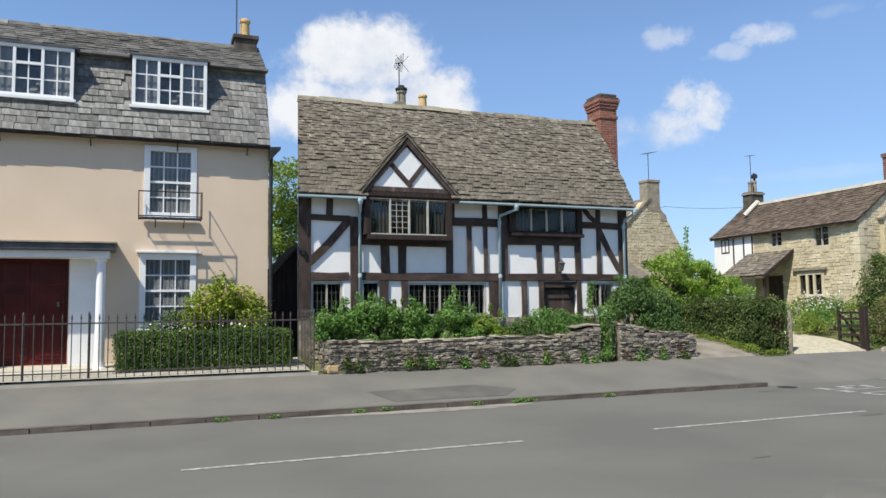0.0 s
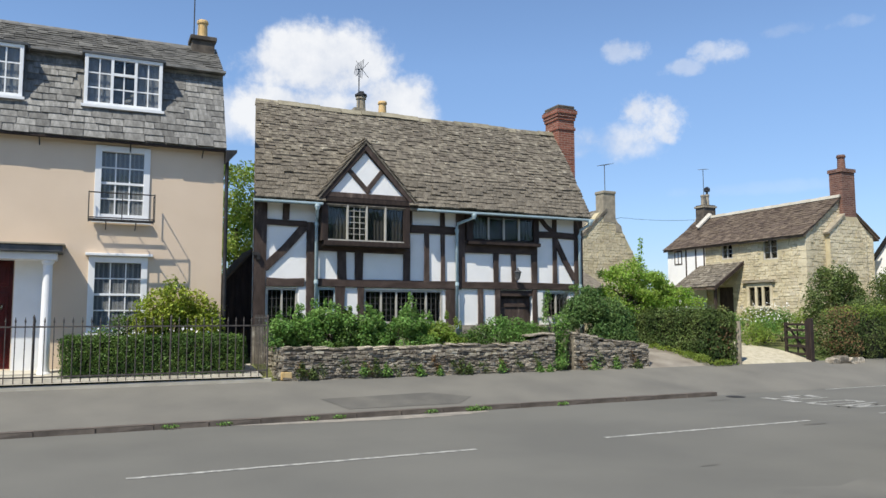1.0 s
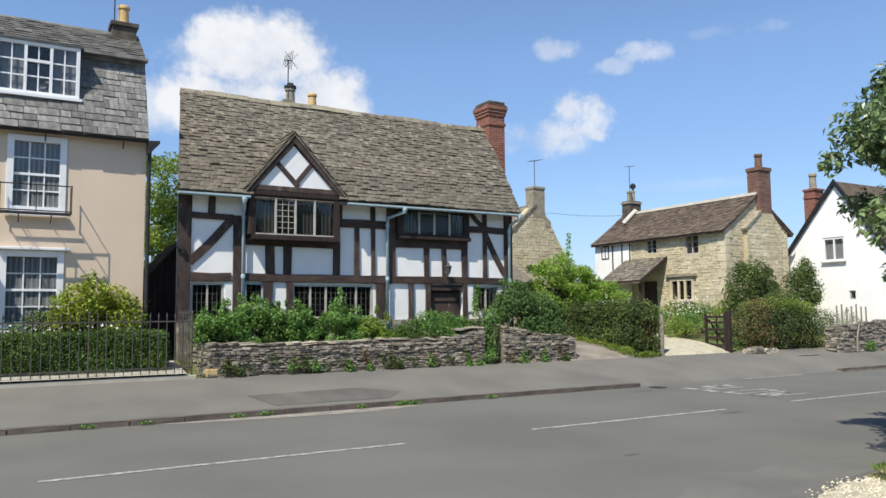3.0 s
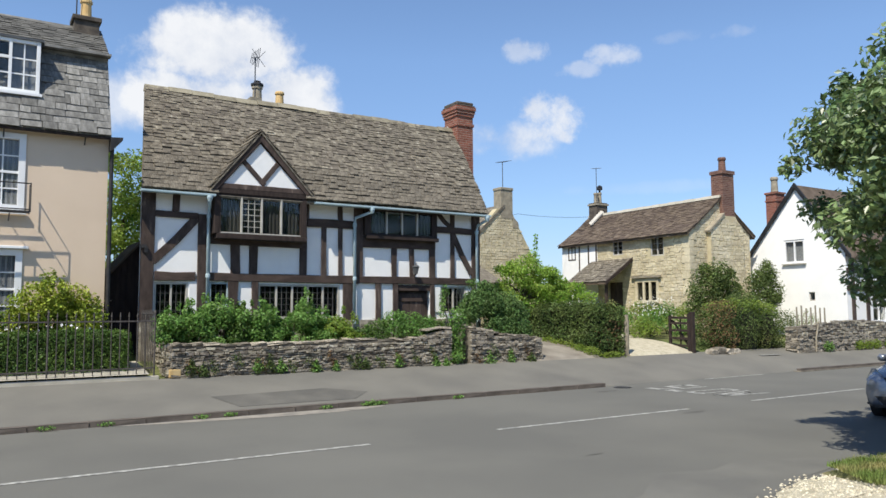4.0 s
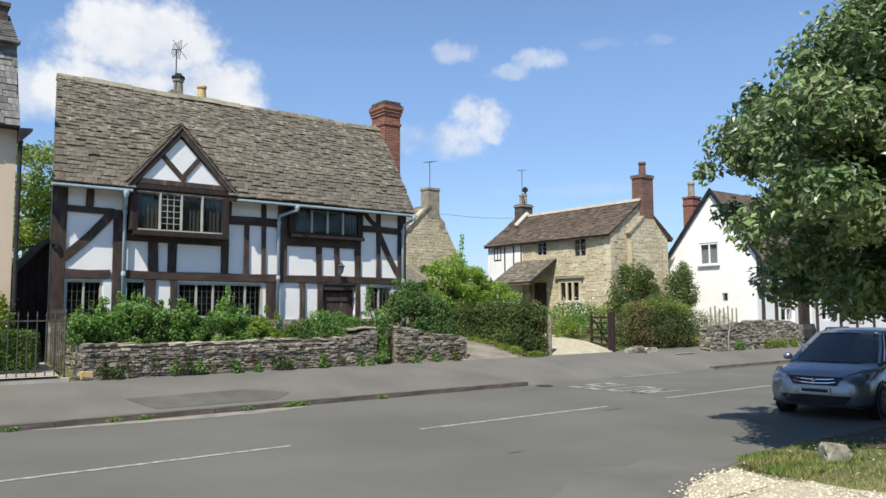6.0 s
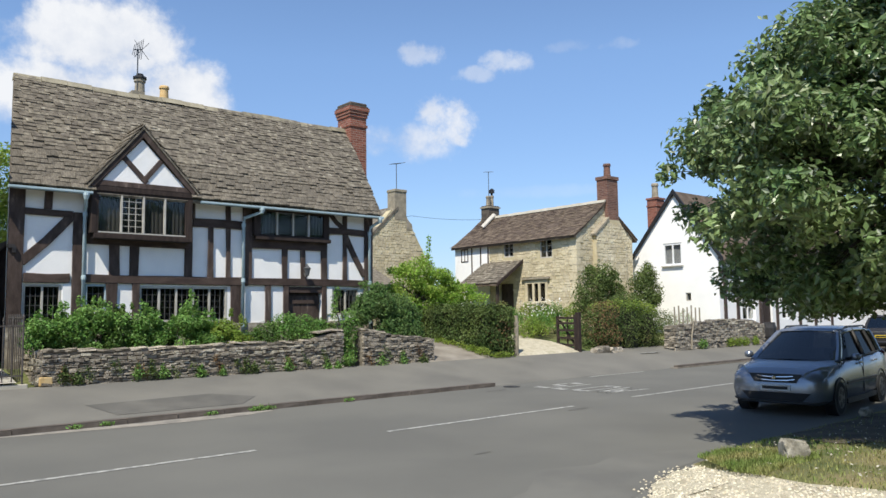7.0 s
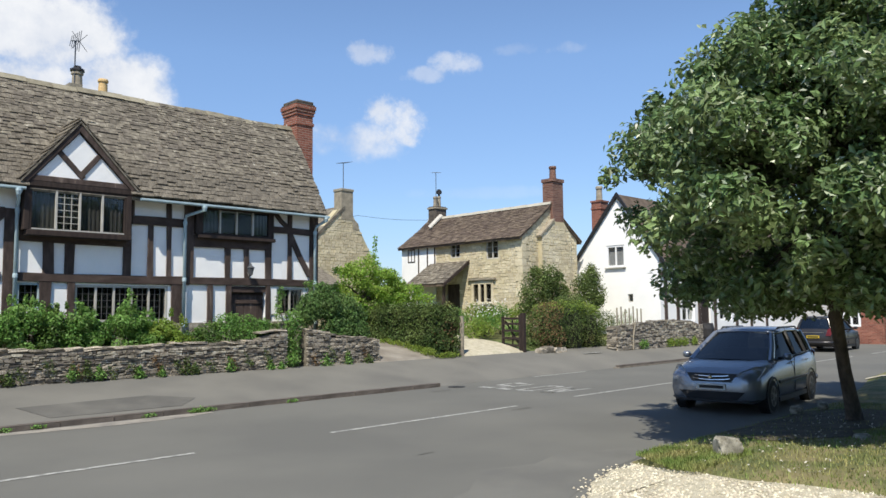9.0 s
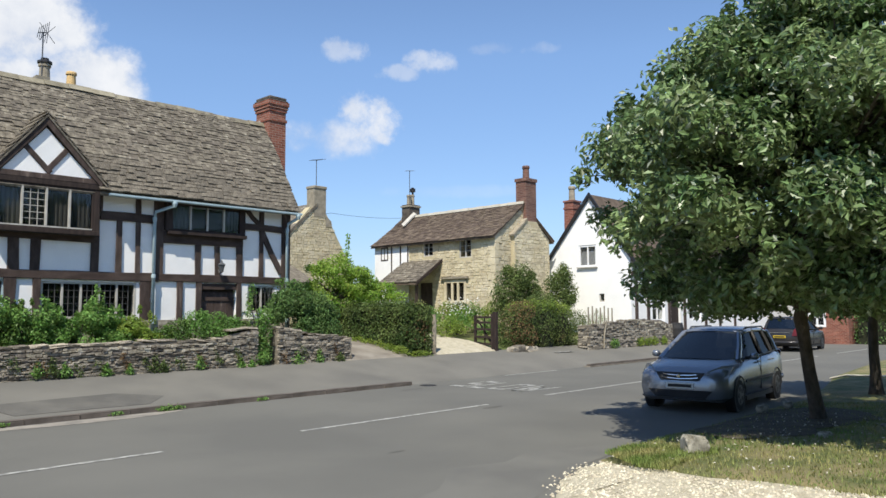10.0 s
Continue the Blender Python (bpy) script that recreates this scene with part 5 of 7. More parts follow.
for y0, y1, z0, z1 in ((25.25, S1, 3.22, 3.30), (26.36, 26.42, 3.30, SE), (25.75, 25.81, 3.30, SE), (25.25, 25.31, 3.30, SE)):
    part("oak_timber", MB().box(SX - 0.08, SX - 0.051, y0, y1, z0, z1), TIMBER, far)
window(far, 21.41, 22.12, 4.16, 4.96, SX + 0.02, 2, (1, 3), CREAM, frame=0.05, axis="y", label="small dark two-light casement")
window(far, 23.7, 24.32, 4.33, 4.97, SX + 0.02, 2, (1, 3), CREAM, frame=0.05, axis="y", label="small dark two-light casement")
window(far, 21.7, 23.0, 2.2, 3.22, SX - 0.05, 3, (1, 1), COTSWOLD, frame=0.13, axis="y", label="stone-mullioned three-light window")
part("drip_mould", MB().box(SX - 0.13, SX - 0.03, 21.55, 23.15, 3.27, 3.35), STONECAP, far)
window(far, 26.65, 27.15, 4.27, 4.9, SX - 0.07, 2, (1, 2), DARKWOOD, frame=0.05, axis="y", label="small dark casement in the white end")
part("door", MB().box(SX + 0.1, SX + 0.16, 23.75, 24.6, 1.3, 3.15), TIMBER, far, "brown plank door")
mb = MB().prism([(SX - 0.22, S0 - 0.1, SE - 0.06), (SX - 0.22, S1 + 0.1, SE - 0.06), (26.1, S1 + 0.1, 6.5), (26.1, S0 - 0.1, 6.5)], (0, 0, -0.08))
part("roof", mb, RTILE, far, "weathered brown tiled roof")
part("roof", MB().prism([(28.22, S0 - 0.1, SE - 0.06), (28.22, S1 + 0.1, SE - 0.06), (26.1, S1 + 0.1, 6.5), (26.1, S0 - 0.1, 6.5)], (0, 0, -0.08)), RTILE, far)
slate_roof(far, (SX - 0.24, S1 + 0.12, SE - 0.06), (SX - 0.24, S0 - 0.12, SE - 0.06), (26.1, S1 + 0.12, 6.5), (26.1, S0 - 0.12, 6.5), 0.16, 0.14, 0.24, 0.02, (RTILE, RTILE), 8, limit=0)
for k in range(17):
    y0 = S0 - 0.1 + k * 0.455
    part("ridge_tile", MB().prism([(25.98, y0, 6.5), (26.22, y0, 6.5), (26.16, y0, 6.62 + 0.012 * (k % 2)), (26.04, y0, 6.62 + 0.012 * (k % 2))], (0, 0.445, 0)), FLAG, far)
part("barge", MB().prism([(28.25, S0 - 0.13, SE - 0.06), (28.25, S0 - 0.13, SE + 0.0), (26.1, S0 - 0.13, 6.54), (26.1, S0 - 0.13, 6.47)], (0, 0.05, 0)), RTILE, far)
stack = part("chimney", MB().box(26.10, 26.82, S0 - 0.2, S0 + 0.36, 5.75, 7.5), BROWNBRICK, far, "tall brown brick chimney")
part("corbel_course", MB().box(26.06, 26.86, S0 - 0.24, S0 + 0.40, 7.5, 7.64), BROWNBRICK, stack)
part("pot", pot(MB(), (26.5, S0 + 0.1, 7.64), 0.15, 0.6), BROWNBRICK, stack, "brown clay pot")
breast = part("chimney_breast", MB().prism([(25.25, S0 - 0.2, 0.9), (27.3, S0 - 0.2, 0.9), (27.3, S0 - 0.2, 5.2), (26.84, S0 - 0.2, 5.75), (26.08, S0 - 0.2, 5.75), (25.25, S0 - 0.2, 5.1)], (0, 0.199, 0)), COTSBACK, far, "projecting honey stone chimney breast")
rubble_face(breast, (25.25, S0 - 0.2), (27.3, S0 - 0.2), lambda x: 1.2, lambda x: 5.66 - max(0.0, 0.83 - x) * 0.78 - max(0.0, x - 1.6) * 1.2, 0.26, 0.12, 0.036, (COTSWOLD, COTSWOLD), 15, limit=0, proud=0.008)
part("weathering", MB().prism([(25.15, S0 - 0.26, 5.02), (26.1, S0 - 0.26, 5.76), (26.1, S0 - 0.26, 5.86), (25.12, S0 - 0.26, 5.1)], (0, 0.3, 0)), STONECAP, breast)
stack = part("chimney", MB().box(25.75, 26.45, S1 - 0.75, S1 - 0.2, 6.0, 7.15), SOOT, far, "sooty brick chimney with a cowl")
part("corbel_course", MB().box(25.7, 26.5, S1 - 0.8, S1 - 0.15, 7.02, 7.1), STONECAP, stack)
part("pot", pot(MB(), (25.95, S1 - 0.5, 7.15), 0.11, 0.5), STONECAP, stack)
cowl = part("pot", pot(MB(), (26.25, S1 - 0.45, 7.15), 0.09, 0.55), STONECAP, stack)
part("cowl", MB().lathe((26.25, S1 - 0.45, 7.7), [(0.05, 0), (0.05, 0.1), (0.14, 0.14), (0.14, 0.28), (0.05, 0.36)], 8), IRON, stack)
part("flashing", MB().prism([(25.2, S1 - 0.9, 6.0), (25.3, S1 - 0.9, 6.0), (26.1, S1 - 0.9, 6.66), (26.0, S1 - 0.9, 6.66)], (0, 0.15, 0.1)), CREAM, stack)
aerial((25.9, S1 - 0.6, 7.1), 1.75, "tall roof aerial on the stone cottage chimney", (0.5, 0.5))
# its porch
porch = part("porch", MB().box(22.82, 22.94, 23.3, 25.4, 3.05, 3.17), TIMBER, far, "lean-to timber porch")
for y0 in (23.35, 25.2):
    part("porch_post", MB().box(22.83, 22.93, y0, y0 + 0.11, 1.2, 3.05), TIMBER, porch)
part("porch_wall", MB().box(22.85, SX - 0.06, 25.2, 25.28, 1.2, 3.1), PLASTER, porch)
mb = MB().prism([(22.62, 23.15, 3.10), (22.62, 25.6, 3.10), (SX, 25.6, 4.16), (SX, 23.15, 4.16)], (0, 0, -0.09))
part("porch_roof", mb, RTILE, porch, "brown tiled porch roof")
slate_roof(far, (22.62, 25.6, 3.10), (22.62, 23.15, 3.10), (SX, 25.6, 4.16), (SX, 23.15, 4.16), 0.2, 0.16, 0.26, 0.022, (SLATE_J, SLATE_J), 9, limit=0)
part("porch_barge", MB().prism([(22.58, 23.1, 2.98), (22.58, 23.1, 3.12), (SX, 23.1, 4.2), (SX, 23.1, 4.04)], (0, 0.05, 0)), DARKWOOD, porch)

# ---------------- cottage end seen past the timbered house ----------------
beh = thing("gabled_cottage", (19.4, 28, 1.4), "honey limestone cottage end with a gable chimney", "house", "stone cottages")
AX, AY = 19.5, 26.0
part("gable_wall", MB().prism([(17.3, AY, 0.9), (21.2, AY, 0.9), (21.2, AY, 4.05), (AX + 0.35, AY, 6.3), (AX - 0.35, AY, 6.3), (17.3, AY, 4.3)], (0, 0.35, 0)), COTSBACK, beh, "coursed honey limestone gable")
rubble_face(beh, (17.3, AY), (21.2, AY), lambda x: 1.2, lambda x: 6.15 - max(0, x - 2.5) * 1.67 - max(0, 1.9 - x) * 1.1, 0.24, 0.115, 0.036, (COTSWOLD, COTSWOLD), 14, limit=0, proud=0.008)
part("body", MB().box(17.4, 21.1, AY + 0.35, AY + 6, 0.9, 4.0), COTSBACK, beh)
part("roof", MB().prism([(16.9, AY - 0.05, 3.95), (AX, AY - 0.05, 6.35), (AX, AY - 0.05, 6.5), (16.75, AY - 0.05, 4.0)], (0, 6.3, 0)), SLATE_J, beh, "mossy stone slate roof")
part("roof", MB().prism([(21.4, AY + 0.1, 3.8), (AX, AY + 0.1, 6.3), (AX, AY + 0.1, 6.42), (21.5, AY + 0.1, 3.85)], (0, 6.1, 0)), SLATE_J, beh)
stack = part("chimney", MB().box(19.33, 19.95, AY - 0.03, AY + 0.5, 5.9, 7.12), STONECAP, beh, "square limestone chimney")
part("chimney_cap", MB().box(19.30, 19.98, AY - 0.06, AY + 0.53, 7.12, 7.24), STONECAP, stack, bevel=0.02)
part("shoulder", MB().prism([(19.95, AY - 0.03, 6.0), (20.25, AY - 0.03, 5.75), (20.25, AY - 0.03, 5.5), (19.95, AY - 0.03, 5.5)], (0, 0.6, 0)), STONECAP, stack)
aerial((19.6, AY + 0.2, 7.25), 1.15, "roof aerial on the limestone chimney", (0.6, 0.1))
low = part("outshut_roof", MB().prism([(15.6, 23.2, 3.0), (17.4, 23.2, 3.0), (17.4, 25.9, 4.2), (15.6, 25.9, 4.2)], (0, 0, -0.1)), SLATE_J, beh)
part("outshut_wall", MB().box(15.7, 17.3, 23.5, 25.9, 1.0, 2.95), COTSBACK, beh)

# ---------------- white gabled cottage by the road ----------------
wc = thing("white_cottage", (33, 18.5, 0.5), "white rendered cottage with a steep dark-edged gable", "house")
W0, W1, WX = 16.42, 20.6, 28.7
gh = [(18.08, 19.0, 3.8, 4.75), (17.72, 17.98, 2.25, 2.6)]
mb = wall_with_holes(MB(), W0, W1, 0.3, 4.15, WX, WX + 0.3, [gh[0], gh[1]], axis="y")
part("gable_wall", mb, PLASTER, wc, "bright white rendered gable")
mb = MB().prism([(WX, W0, 4.15), (WX, 18.08, 4.15), (WX, 18.08, 6.40), (WX, W0 + 0.01, 4.10)], (0.3, 0, 0))
mb.prism([(WX, 19.0, 4.15), (WX, W1, 4.15), (WX, 19.0, 6.1)], (0.3, 0, 0))
mb.prism([(WX, 18.08, 4.76), (WX, 19.0, 4.76), (WX, 19.0, 6.1), (WX, 18.36, 6.86), (WX, 18.08, 6.40)], (0.3, 0, 0))
part("gable_top", mb, PLASTER, wc)
mb = wall_with_holes(MB(), WX + 0.3, 48.0, 0.3, 4.15, W0, W0 + 0.3, [(30.5, 31.6, 1.4, 2.5), (34, 35.2, 1.4, 2.5), (32.2, 33.1, 0.5, 2.5)])
part("front_wall", mb, PLASTER, wc)
part("back_wall", MB().box(WX + 0.3, 48, W1 - 0.3, W1, 0.3, 4.15), PLASTER, wc)
for xx in (29.0, 30.0, 31.9, 33.4, 35.6, 37.2, 39.0):
    part("oak_post", MB().box(xx, xx + 0.2, W0 - 0.05, W0 - 0.002, 0.5, 4.1), TIMBER, wc)
for zz in (2.62, 3.3, 3.95):
    part("oak_beam", MB().box(WX, 48, W0 - 0.06, W0 - 0.003, zz, zz + 0.2), TIMBER_X, wc)
for x0, x1 in ((30.5, 31.6), (34, 35.2)):
    window(wc, x0, x1, 1.4, 2.5, W0 + 0.05, 2, (1, 2), WHITE, frame=0.07, label="white casement window")
part("door", MB().box(32.2, 33.1, W0 + 0.1, W0 + 0.16, 0.5, 2.5), DARKWOOD, wc)
# pale net across the panes stands for their bluish reflection
window(wc, 18.08, 19.0, 3.8, 4.75, WX + 0.02, 2, (1, 1), WHITE, frame=0.075, axis="y", curtain=2, cloth=NET_SHEEN, label="white two-light gable casement, its pane reflection given by pale net")
part("sill", MB().box(WX - 0.1, WX - 0.003, 18.02, 19.06, 3.74, 3.79), CREAM, wc)
window(wc, 17.72, 17.98, 2.25, 2.6, WX + 0.04, 1, (1, 1), CREAM, frame=0.04, axis="y", label="tiny square gable window")
for ya, za, yb, zb in ((W1 + 0.25, 3.80, 18.36, 6.97), (W0 - 0.25, 3.80, 18.36, 6.97)):
    part("bargeboard", MB().prism([(WX - 0.12, ya, za), (WX - 0.12, ya, za + 0.2), (WX - 0.12, yb, zb + 0.12), (WX - 0.12, yb, zb - 0.1)], (0.1, 0, 0)), BLACKTRIM, wc)
    part("roof", MB().prism([(WX - 0.1, ya, za + 0.1), (48.1, ya, za + 0.1), (48.1, yb, zb + 0.04), (WX - 0.1, yb, zb + 0.04)], (0, 0, -0.1)), RTILE, wc)
stack = part("chimney", MB().box(29.98, 30.6, 20.1, 20.62, 4.0, 7.0), REDBRICK, wc, "red brick chimney")
part("corbel_course", MB().box(29.95, 30.63, 20.07, 20.65, 6.66, 6.74), REDBRICK, stack)
part("corbel_course", MB().box(29.94, 30.64, 20.06, 20.66, 7.0, 7.08), REDBRICK, stack)
part("pot", pot(MB(), (30.27, 20.36, 7.08), 0.15, 0.7), STONECAP, stack)
part("water_butt", MB().lathe((32.0, W0 - 0.36, 0.45), [(0.22, 0), (0.3, 0.25), (0.3, 0.6), (0.24, 0.85)], 12), IRON, wc, "dark barrel")
# brick house further along
bh = thing("brick_house", (45.5, 15, 0.2), "orange brick house with a white window further along the road", "house")
mb = wall_with_holes(MB(), 12.4, 14.6, 0.0, 3.6, 44.0, 44.3, [(13.5, 14.4, 0.9, 1.95)], axis="y")
part("side_wall", mb, REDBRICK, bh)
part("front_wall", MB().box(44.3, 50, 12.4, 12.7, 0, 3.6), REDBRICK, bh)
part("roof", MB().prism([(43.8, 12.2, 3.5), (43.8, 14.8, 3.5), (43.8, 13.5, 4.8)], (6.5, 0, 0)), RTILE, bh)
window(bh, 13.5, 14.4, 0.9, 1.95, 43.98, 2, (1, 2), WHITE, frame=0.12, axis="y", label="white painted casement window")
# overhead cable
whole("overhead_cable", MB().tube([(19.7, 26.2, 6.0)] + [(19.7 + (26.0 - 19.7) * k / 8, 26.2 + 0.9 * k / 8, 6.2 + 0.3 * k / 8 - 0.5 * (k / 8) * (1 - k / 8)) for k in range(1, 9)], 0.008, 5), IRON, (19.7, 26.2, 6.0), "thin black overhead cable between the cottages", "cable")

# ---------------- front wall, railings, gate ----------------
def wall_core(name, x0, x1, y0, y1, tops, z0, label):
    """The mortared heart of a rubble wall with an uneven top; tops: (x, z) along it."""
    w = thing(name, ((x0 + x1) / 2, y0, z0), label, "wall", "rubble walls")
    pts = [(x0, y0, z0), (x1, y0, z0)] + [(x, y0, z) for x, z in reversed(tops)]
    part("core", MB().prism(pts, (0, y1 - y0, 0)), MORTAR, w)
    return w


WY = 16.78


def ztop_a(x):
    x += 3.72
    return 1.26 - 0.01 * math.sin(x * 2) if x < 9.7 else (1.26 + (x - 9.7) * 0.3)


wall_a = wall_core("garden_wall", 3.74, 10.82, WY + 0.03, WY + 0.4, [(3.74, 1.22), (6.5, 1.2), (9.7, 1.2), (10.2, 1.36), (10.82, 1.46)], 0.4, "low dark rubble limestone wall with a weedy foot")
wall_b = wall_core("garden_wall", 11.42, 13.85, WY + 0.03, WY + 0.4, [(11.42, 1.42), (11.85, 1.40), (12.1, 1.28), (12.5, 1.22), (13.2, 1.18), (13.85, 1.02)], 0.4, "short rubble limestone wall beside the drive")
wall_c = wall_core("garden_wall", 24.6, 31.3, 15.95, 16.35, [(24.6, 1.3), (26.5, 1.36), (28.6, 1.5), (30.3, 1.44), (31.3, 1.2)], 0.3, "grey rubble stone wall beside the footway")
mb = MB().box(3.70, 3.95, WY - 0.035, WY + 0.02, 0.54, 0.72)
part("corner_stone", mb, QUOIN, wall_a, "yellow corner stone", bevel=0.02)

rail = thing("iron_railings", (0, WY, 0.62), "black wrought iron railings on a low stone kerb", "railings")
part("rail_kerb", MB().box(-9, 3.5, WY - 0.04, WY + 0.06, 0.5, 0.61), FLAG, rail, bevel=0.015)
for zz in (1.73, 0.76):
    part("rail", MB().box(-9, 3.42, WY - 0.012, WY + 0.012, zz, zz + 0.03), RAILIRON, rail)
rod = MB().tube([(0, 0, 0), (0, 0, 1.21), (0, 0, 1.24), (0, 0, 1.33)], [0.011, 0.011, 0.021, 0.003], 6).mesh("bar")
rod.materials.append(RAILIRON)
for k in range(74):
    piece("bar", rod, rail, Matrix.Translation((-8.9 + k * 0.166, WY + 0.001, 0.605)))
thick = MB().tube([(0, 0, 0), (0, 0, 1.3), (0, 0, 1.33), (0, 0, 1.38)], [0.018, 0.018, 0.024, 0.006], 8).mesh("standard")
thick.materials.append(RAILIRON)
for x in (-8.95, -5.2, -2.28, -1.12, 1.4, 3.4):
    piece("standard", thick, rail, Matrix.Translation((x, WY - 0.004, 0.6)))
ret = part("return_rail", MB().box(3.41, 3.435, WY, 18.4, 1.73, 1.76), RAILIRON, rail)
for k in range(9):
    piece("bar", rod, rail, Matrix.Translation((3.42, WY + 0.15 + k * 0.17, 0.66)))

g = thing("field_gate", (20.05, 16.75, 0.6), "dark weathered timber gate standing open", "gate")
gm = Matrix.Translation((20.05, 16.75, 0.58)) @ Matrix.Rotation(math.atan2(0.96, 0.27), 4, "Z")
for x0, x1 in ((0.0, 0.09), (1.08, 1.16)):
    part("stile", MB().box(x0, x1, -0.04, 0.04, 0.0, 1.2 if x0 == 0 else 1.14, gm), DARKWOOD, g)
for zz in (0.12, 0.36, 0.62, 0.86, 1.04):
    part("gate_bar", MB().box(0.09, 1.08, -0.025, 0.025, zz, zz + 0.075, gm), DARKWOOD, g)
part("gate_brace", MB().prism([gm @ Vector(p) for p in ((0.1, -0.035, 0.15), (0.2, -0.035, 0.15), (1.08, -0.035, 0.98), (0.98, -0.035, 0.98))], gm.to_3x3() @ Vector((0, -0.03, 0))), DARKWOOD, g)
part("gate_upright", MB().box(0.55, 0.61, -0.05, -0.026, 0.12, 1.1, gm), DARKWOOD, g)
whole("gate_post", MB().tube([(17.2, 16.8, 0.4), (17.19, 16.8, 0.9), (17.21, 16.79, 1.4), (17.2, 16.8, 1.78)], [0.085, 0.09, 0.08, 0.075], 8), STONECAP, (17.2, 16.8, 0.5), "leaning weathered grey gate post", "post")
whole("gate_post", MB().box(20.1, 20.24, 16.68, 16.82, 0.4, 1.85), DARKWOOD, (20.15, 16.75, 0.5), "square dark timber gate post", "post", bevel=0.015)
for i, (x, y, s) in enumerate(((20.75, 16.45, 0.2), (21.1, 16.5, 0.26), (21.5, 16.4, 0.22), (21.9, 16.45, 0.18))):
    me = rough_block("boulder", s * 1.7, s * 1.2, s, random.Random(i + 60), RUBBLE, chip=0.3)
    ob = new("boulder", me)
    ob.location = (x, y, height(x, y) + s * 0.35)
    tagged(ob, "pale lichened stone laid along the hedge foot", "stone", "edging stones")
# small things on the near verge
bm = bmesh.new()
bmesh.ops.create_icosphere(bm, subdivisions=4, radius=1.0)
for v in bm.verts:
    k = 1 + 0.25 * noise.noise(v.co * 1.7) + 0.13 * noise.noise(v.co * 4.3) + 0.07 * noise.noise(v.co * 10)
    v.co = Vector((max(-0.82, min(0.82, v.co.x * k)) * 0.25, max(-0.8, min(0.8, v.co.y * k)) * 0.2, max(-0.5, min(0.72, v.co.z * k)) * 0.24))
me = bpy.data.meshes.new("boulder")
bm.to_mesh(me)
bm.free()
me.materials.append(BOULDER)
ob = new("boulder", me)
ob.location = (9.0, 4.27, 0.19)
ob.scale = (0.9, 0.9, 1.0)
ob.rotation_euler = (0.1, 0.1, 0.7)
tagged(ob, "squat grey lichened stone on the grass verge", "stone", "verge stones")
for x, y, s in ((13.3, 5.1, 0.5), (11.0, 3.4, 0.45), (12.4, 3.0, 0.4), (14.2, 5.0, 0.5)):
    o2 = copy_thing(ob, pose(x, y, 0.2, 0, 8, x * 40))
    o2.scale = (s, s, s * 0.8)
    o2["label"] = "small grey stone half sunk in the verge"
# ---------------- hedges, shrubs and trees ----------------
nrng = np.random.default_rng(7)


def clipped_hedge(at, x0, x1, y0, y1, z0, z1, count, size, leafmat, label, wobble=0.045, group="hedges", rot=None):
    h = thing("hedge", at, label, "hedge", group)
    k = 0.09
    # solid dark core: the hedge's inner shade as colour
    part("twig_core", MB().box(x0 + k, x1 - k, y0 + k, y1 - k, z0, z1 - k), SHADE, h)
    p, n = box_points(x0, x1, y0, y1, z0 + 0.04, z1, count, nrng, wobble)
    part("leaves", leaves(p, n, size, nrng, 0.5), leafmat, h, kind="stuff")
    return h


def shrub(at, blobs, count, size, leafmat, label, name="shrub", group="garden shrubs", ratio=0.5):
    s = thing(name, at, label, "shrub", group)
    x, y, z = at
    for i, b in enumerate(blobs[:6]):
        mb = MB().tube([(x + (b[0] - x) * 0.1, y, z), (x + (b[0] - x) * 0.6, y + (b[1] - y) * 0.5, z + (b[2] - z) * 0.5), (b[0], b[1], b[2] + b[5] * 0.4)], [0.025, 0.018, 0.006], 5)
        part("stem", mb, BARK, s)
    p, n = clump_points(blobs, count, nrng, 0.35)
    part("leaves", leaves(p, n, size, nrng, 0.8, ratio), leafmat, s, kind="stuff")
    return s


# before the cream house
clipped_hedge((1.2, 17.4, 0.75), -0.6, 2.95, 17.15, 17.75, 0.68, 1.5, 24000, 0.05, LEAF_BOX, "low clipped box hedge behind the railings", 0.035)
blobs = [(1.6 + 0.75 * math.cos(a) * r, 17.85 + 0.2 * math.sin(a * 2), 1.75 + 0.62 * math.sin(a) * r, 0.34, 0.25, 0.3) for a in (0.0, 0.5, 1.0, 1.57, 2.1, 2.6, 3.14) for r in (0.5, 1.0)]
blobs += [(0.85 + 0.3 * k, 17.8, 1.5 + 0.05 * (k % 2), 0.3, 0.22, 0.28) for k in range(6)]
shrub((1.6, 17.85, 0.8), blobs, 6500, 0.09, LEAF_YELLOW, "rounded golden evergreen shrub under the window")
shrub((1.35, 17.85, 0.8), [(1.4, 17.9, 2.5, 0.12, 0.1, 0.32), (1.75, 17.9, 2.4, 0.12, 0.1, 0.3), (1.55, 17.9, 2.6, 0.08, 0.1, 0.3)], 260, 0.09, LEAF_LIGHT, "straggly pale shoots above the golden shrub")
shrub((0.4, 17.85, 0.8), [(0.15, 17.85, 1.55, 0.35, 0.15, 0.22), (0.7, 17.85, 1.65, 0.35, 0.15, 0.35), (0.45, 17.85, 1.75, 0.25, 0.12, 0.3)], 1100, 0.07, LEAF_BOX, "loose green plant with small white flowers by the window")
p, n = clump_points([(0.4, 17.65, 1.6, 0.7, 0.1, 0.2), (1.7, 17.6, 1.6, 0.8, 0.1, 0.12)], 70, nrng, 0.6)
whole("white_flowers", leaves(p, n, 0.06, nrng, 0.5, 0.9), PETAL, (0.4, 17.7, 1.5), "scattered white blooms above the box hedge", "flowers", kind="stuff")
# behind the rubble wall
sr = np.random.default_rng(41)


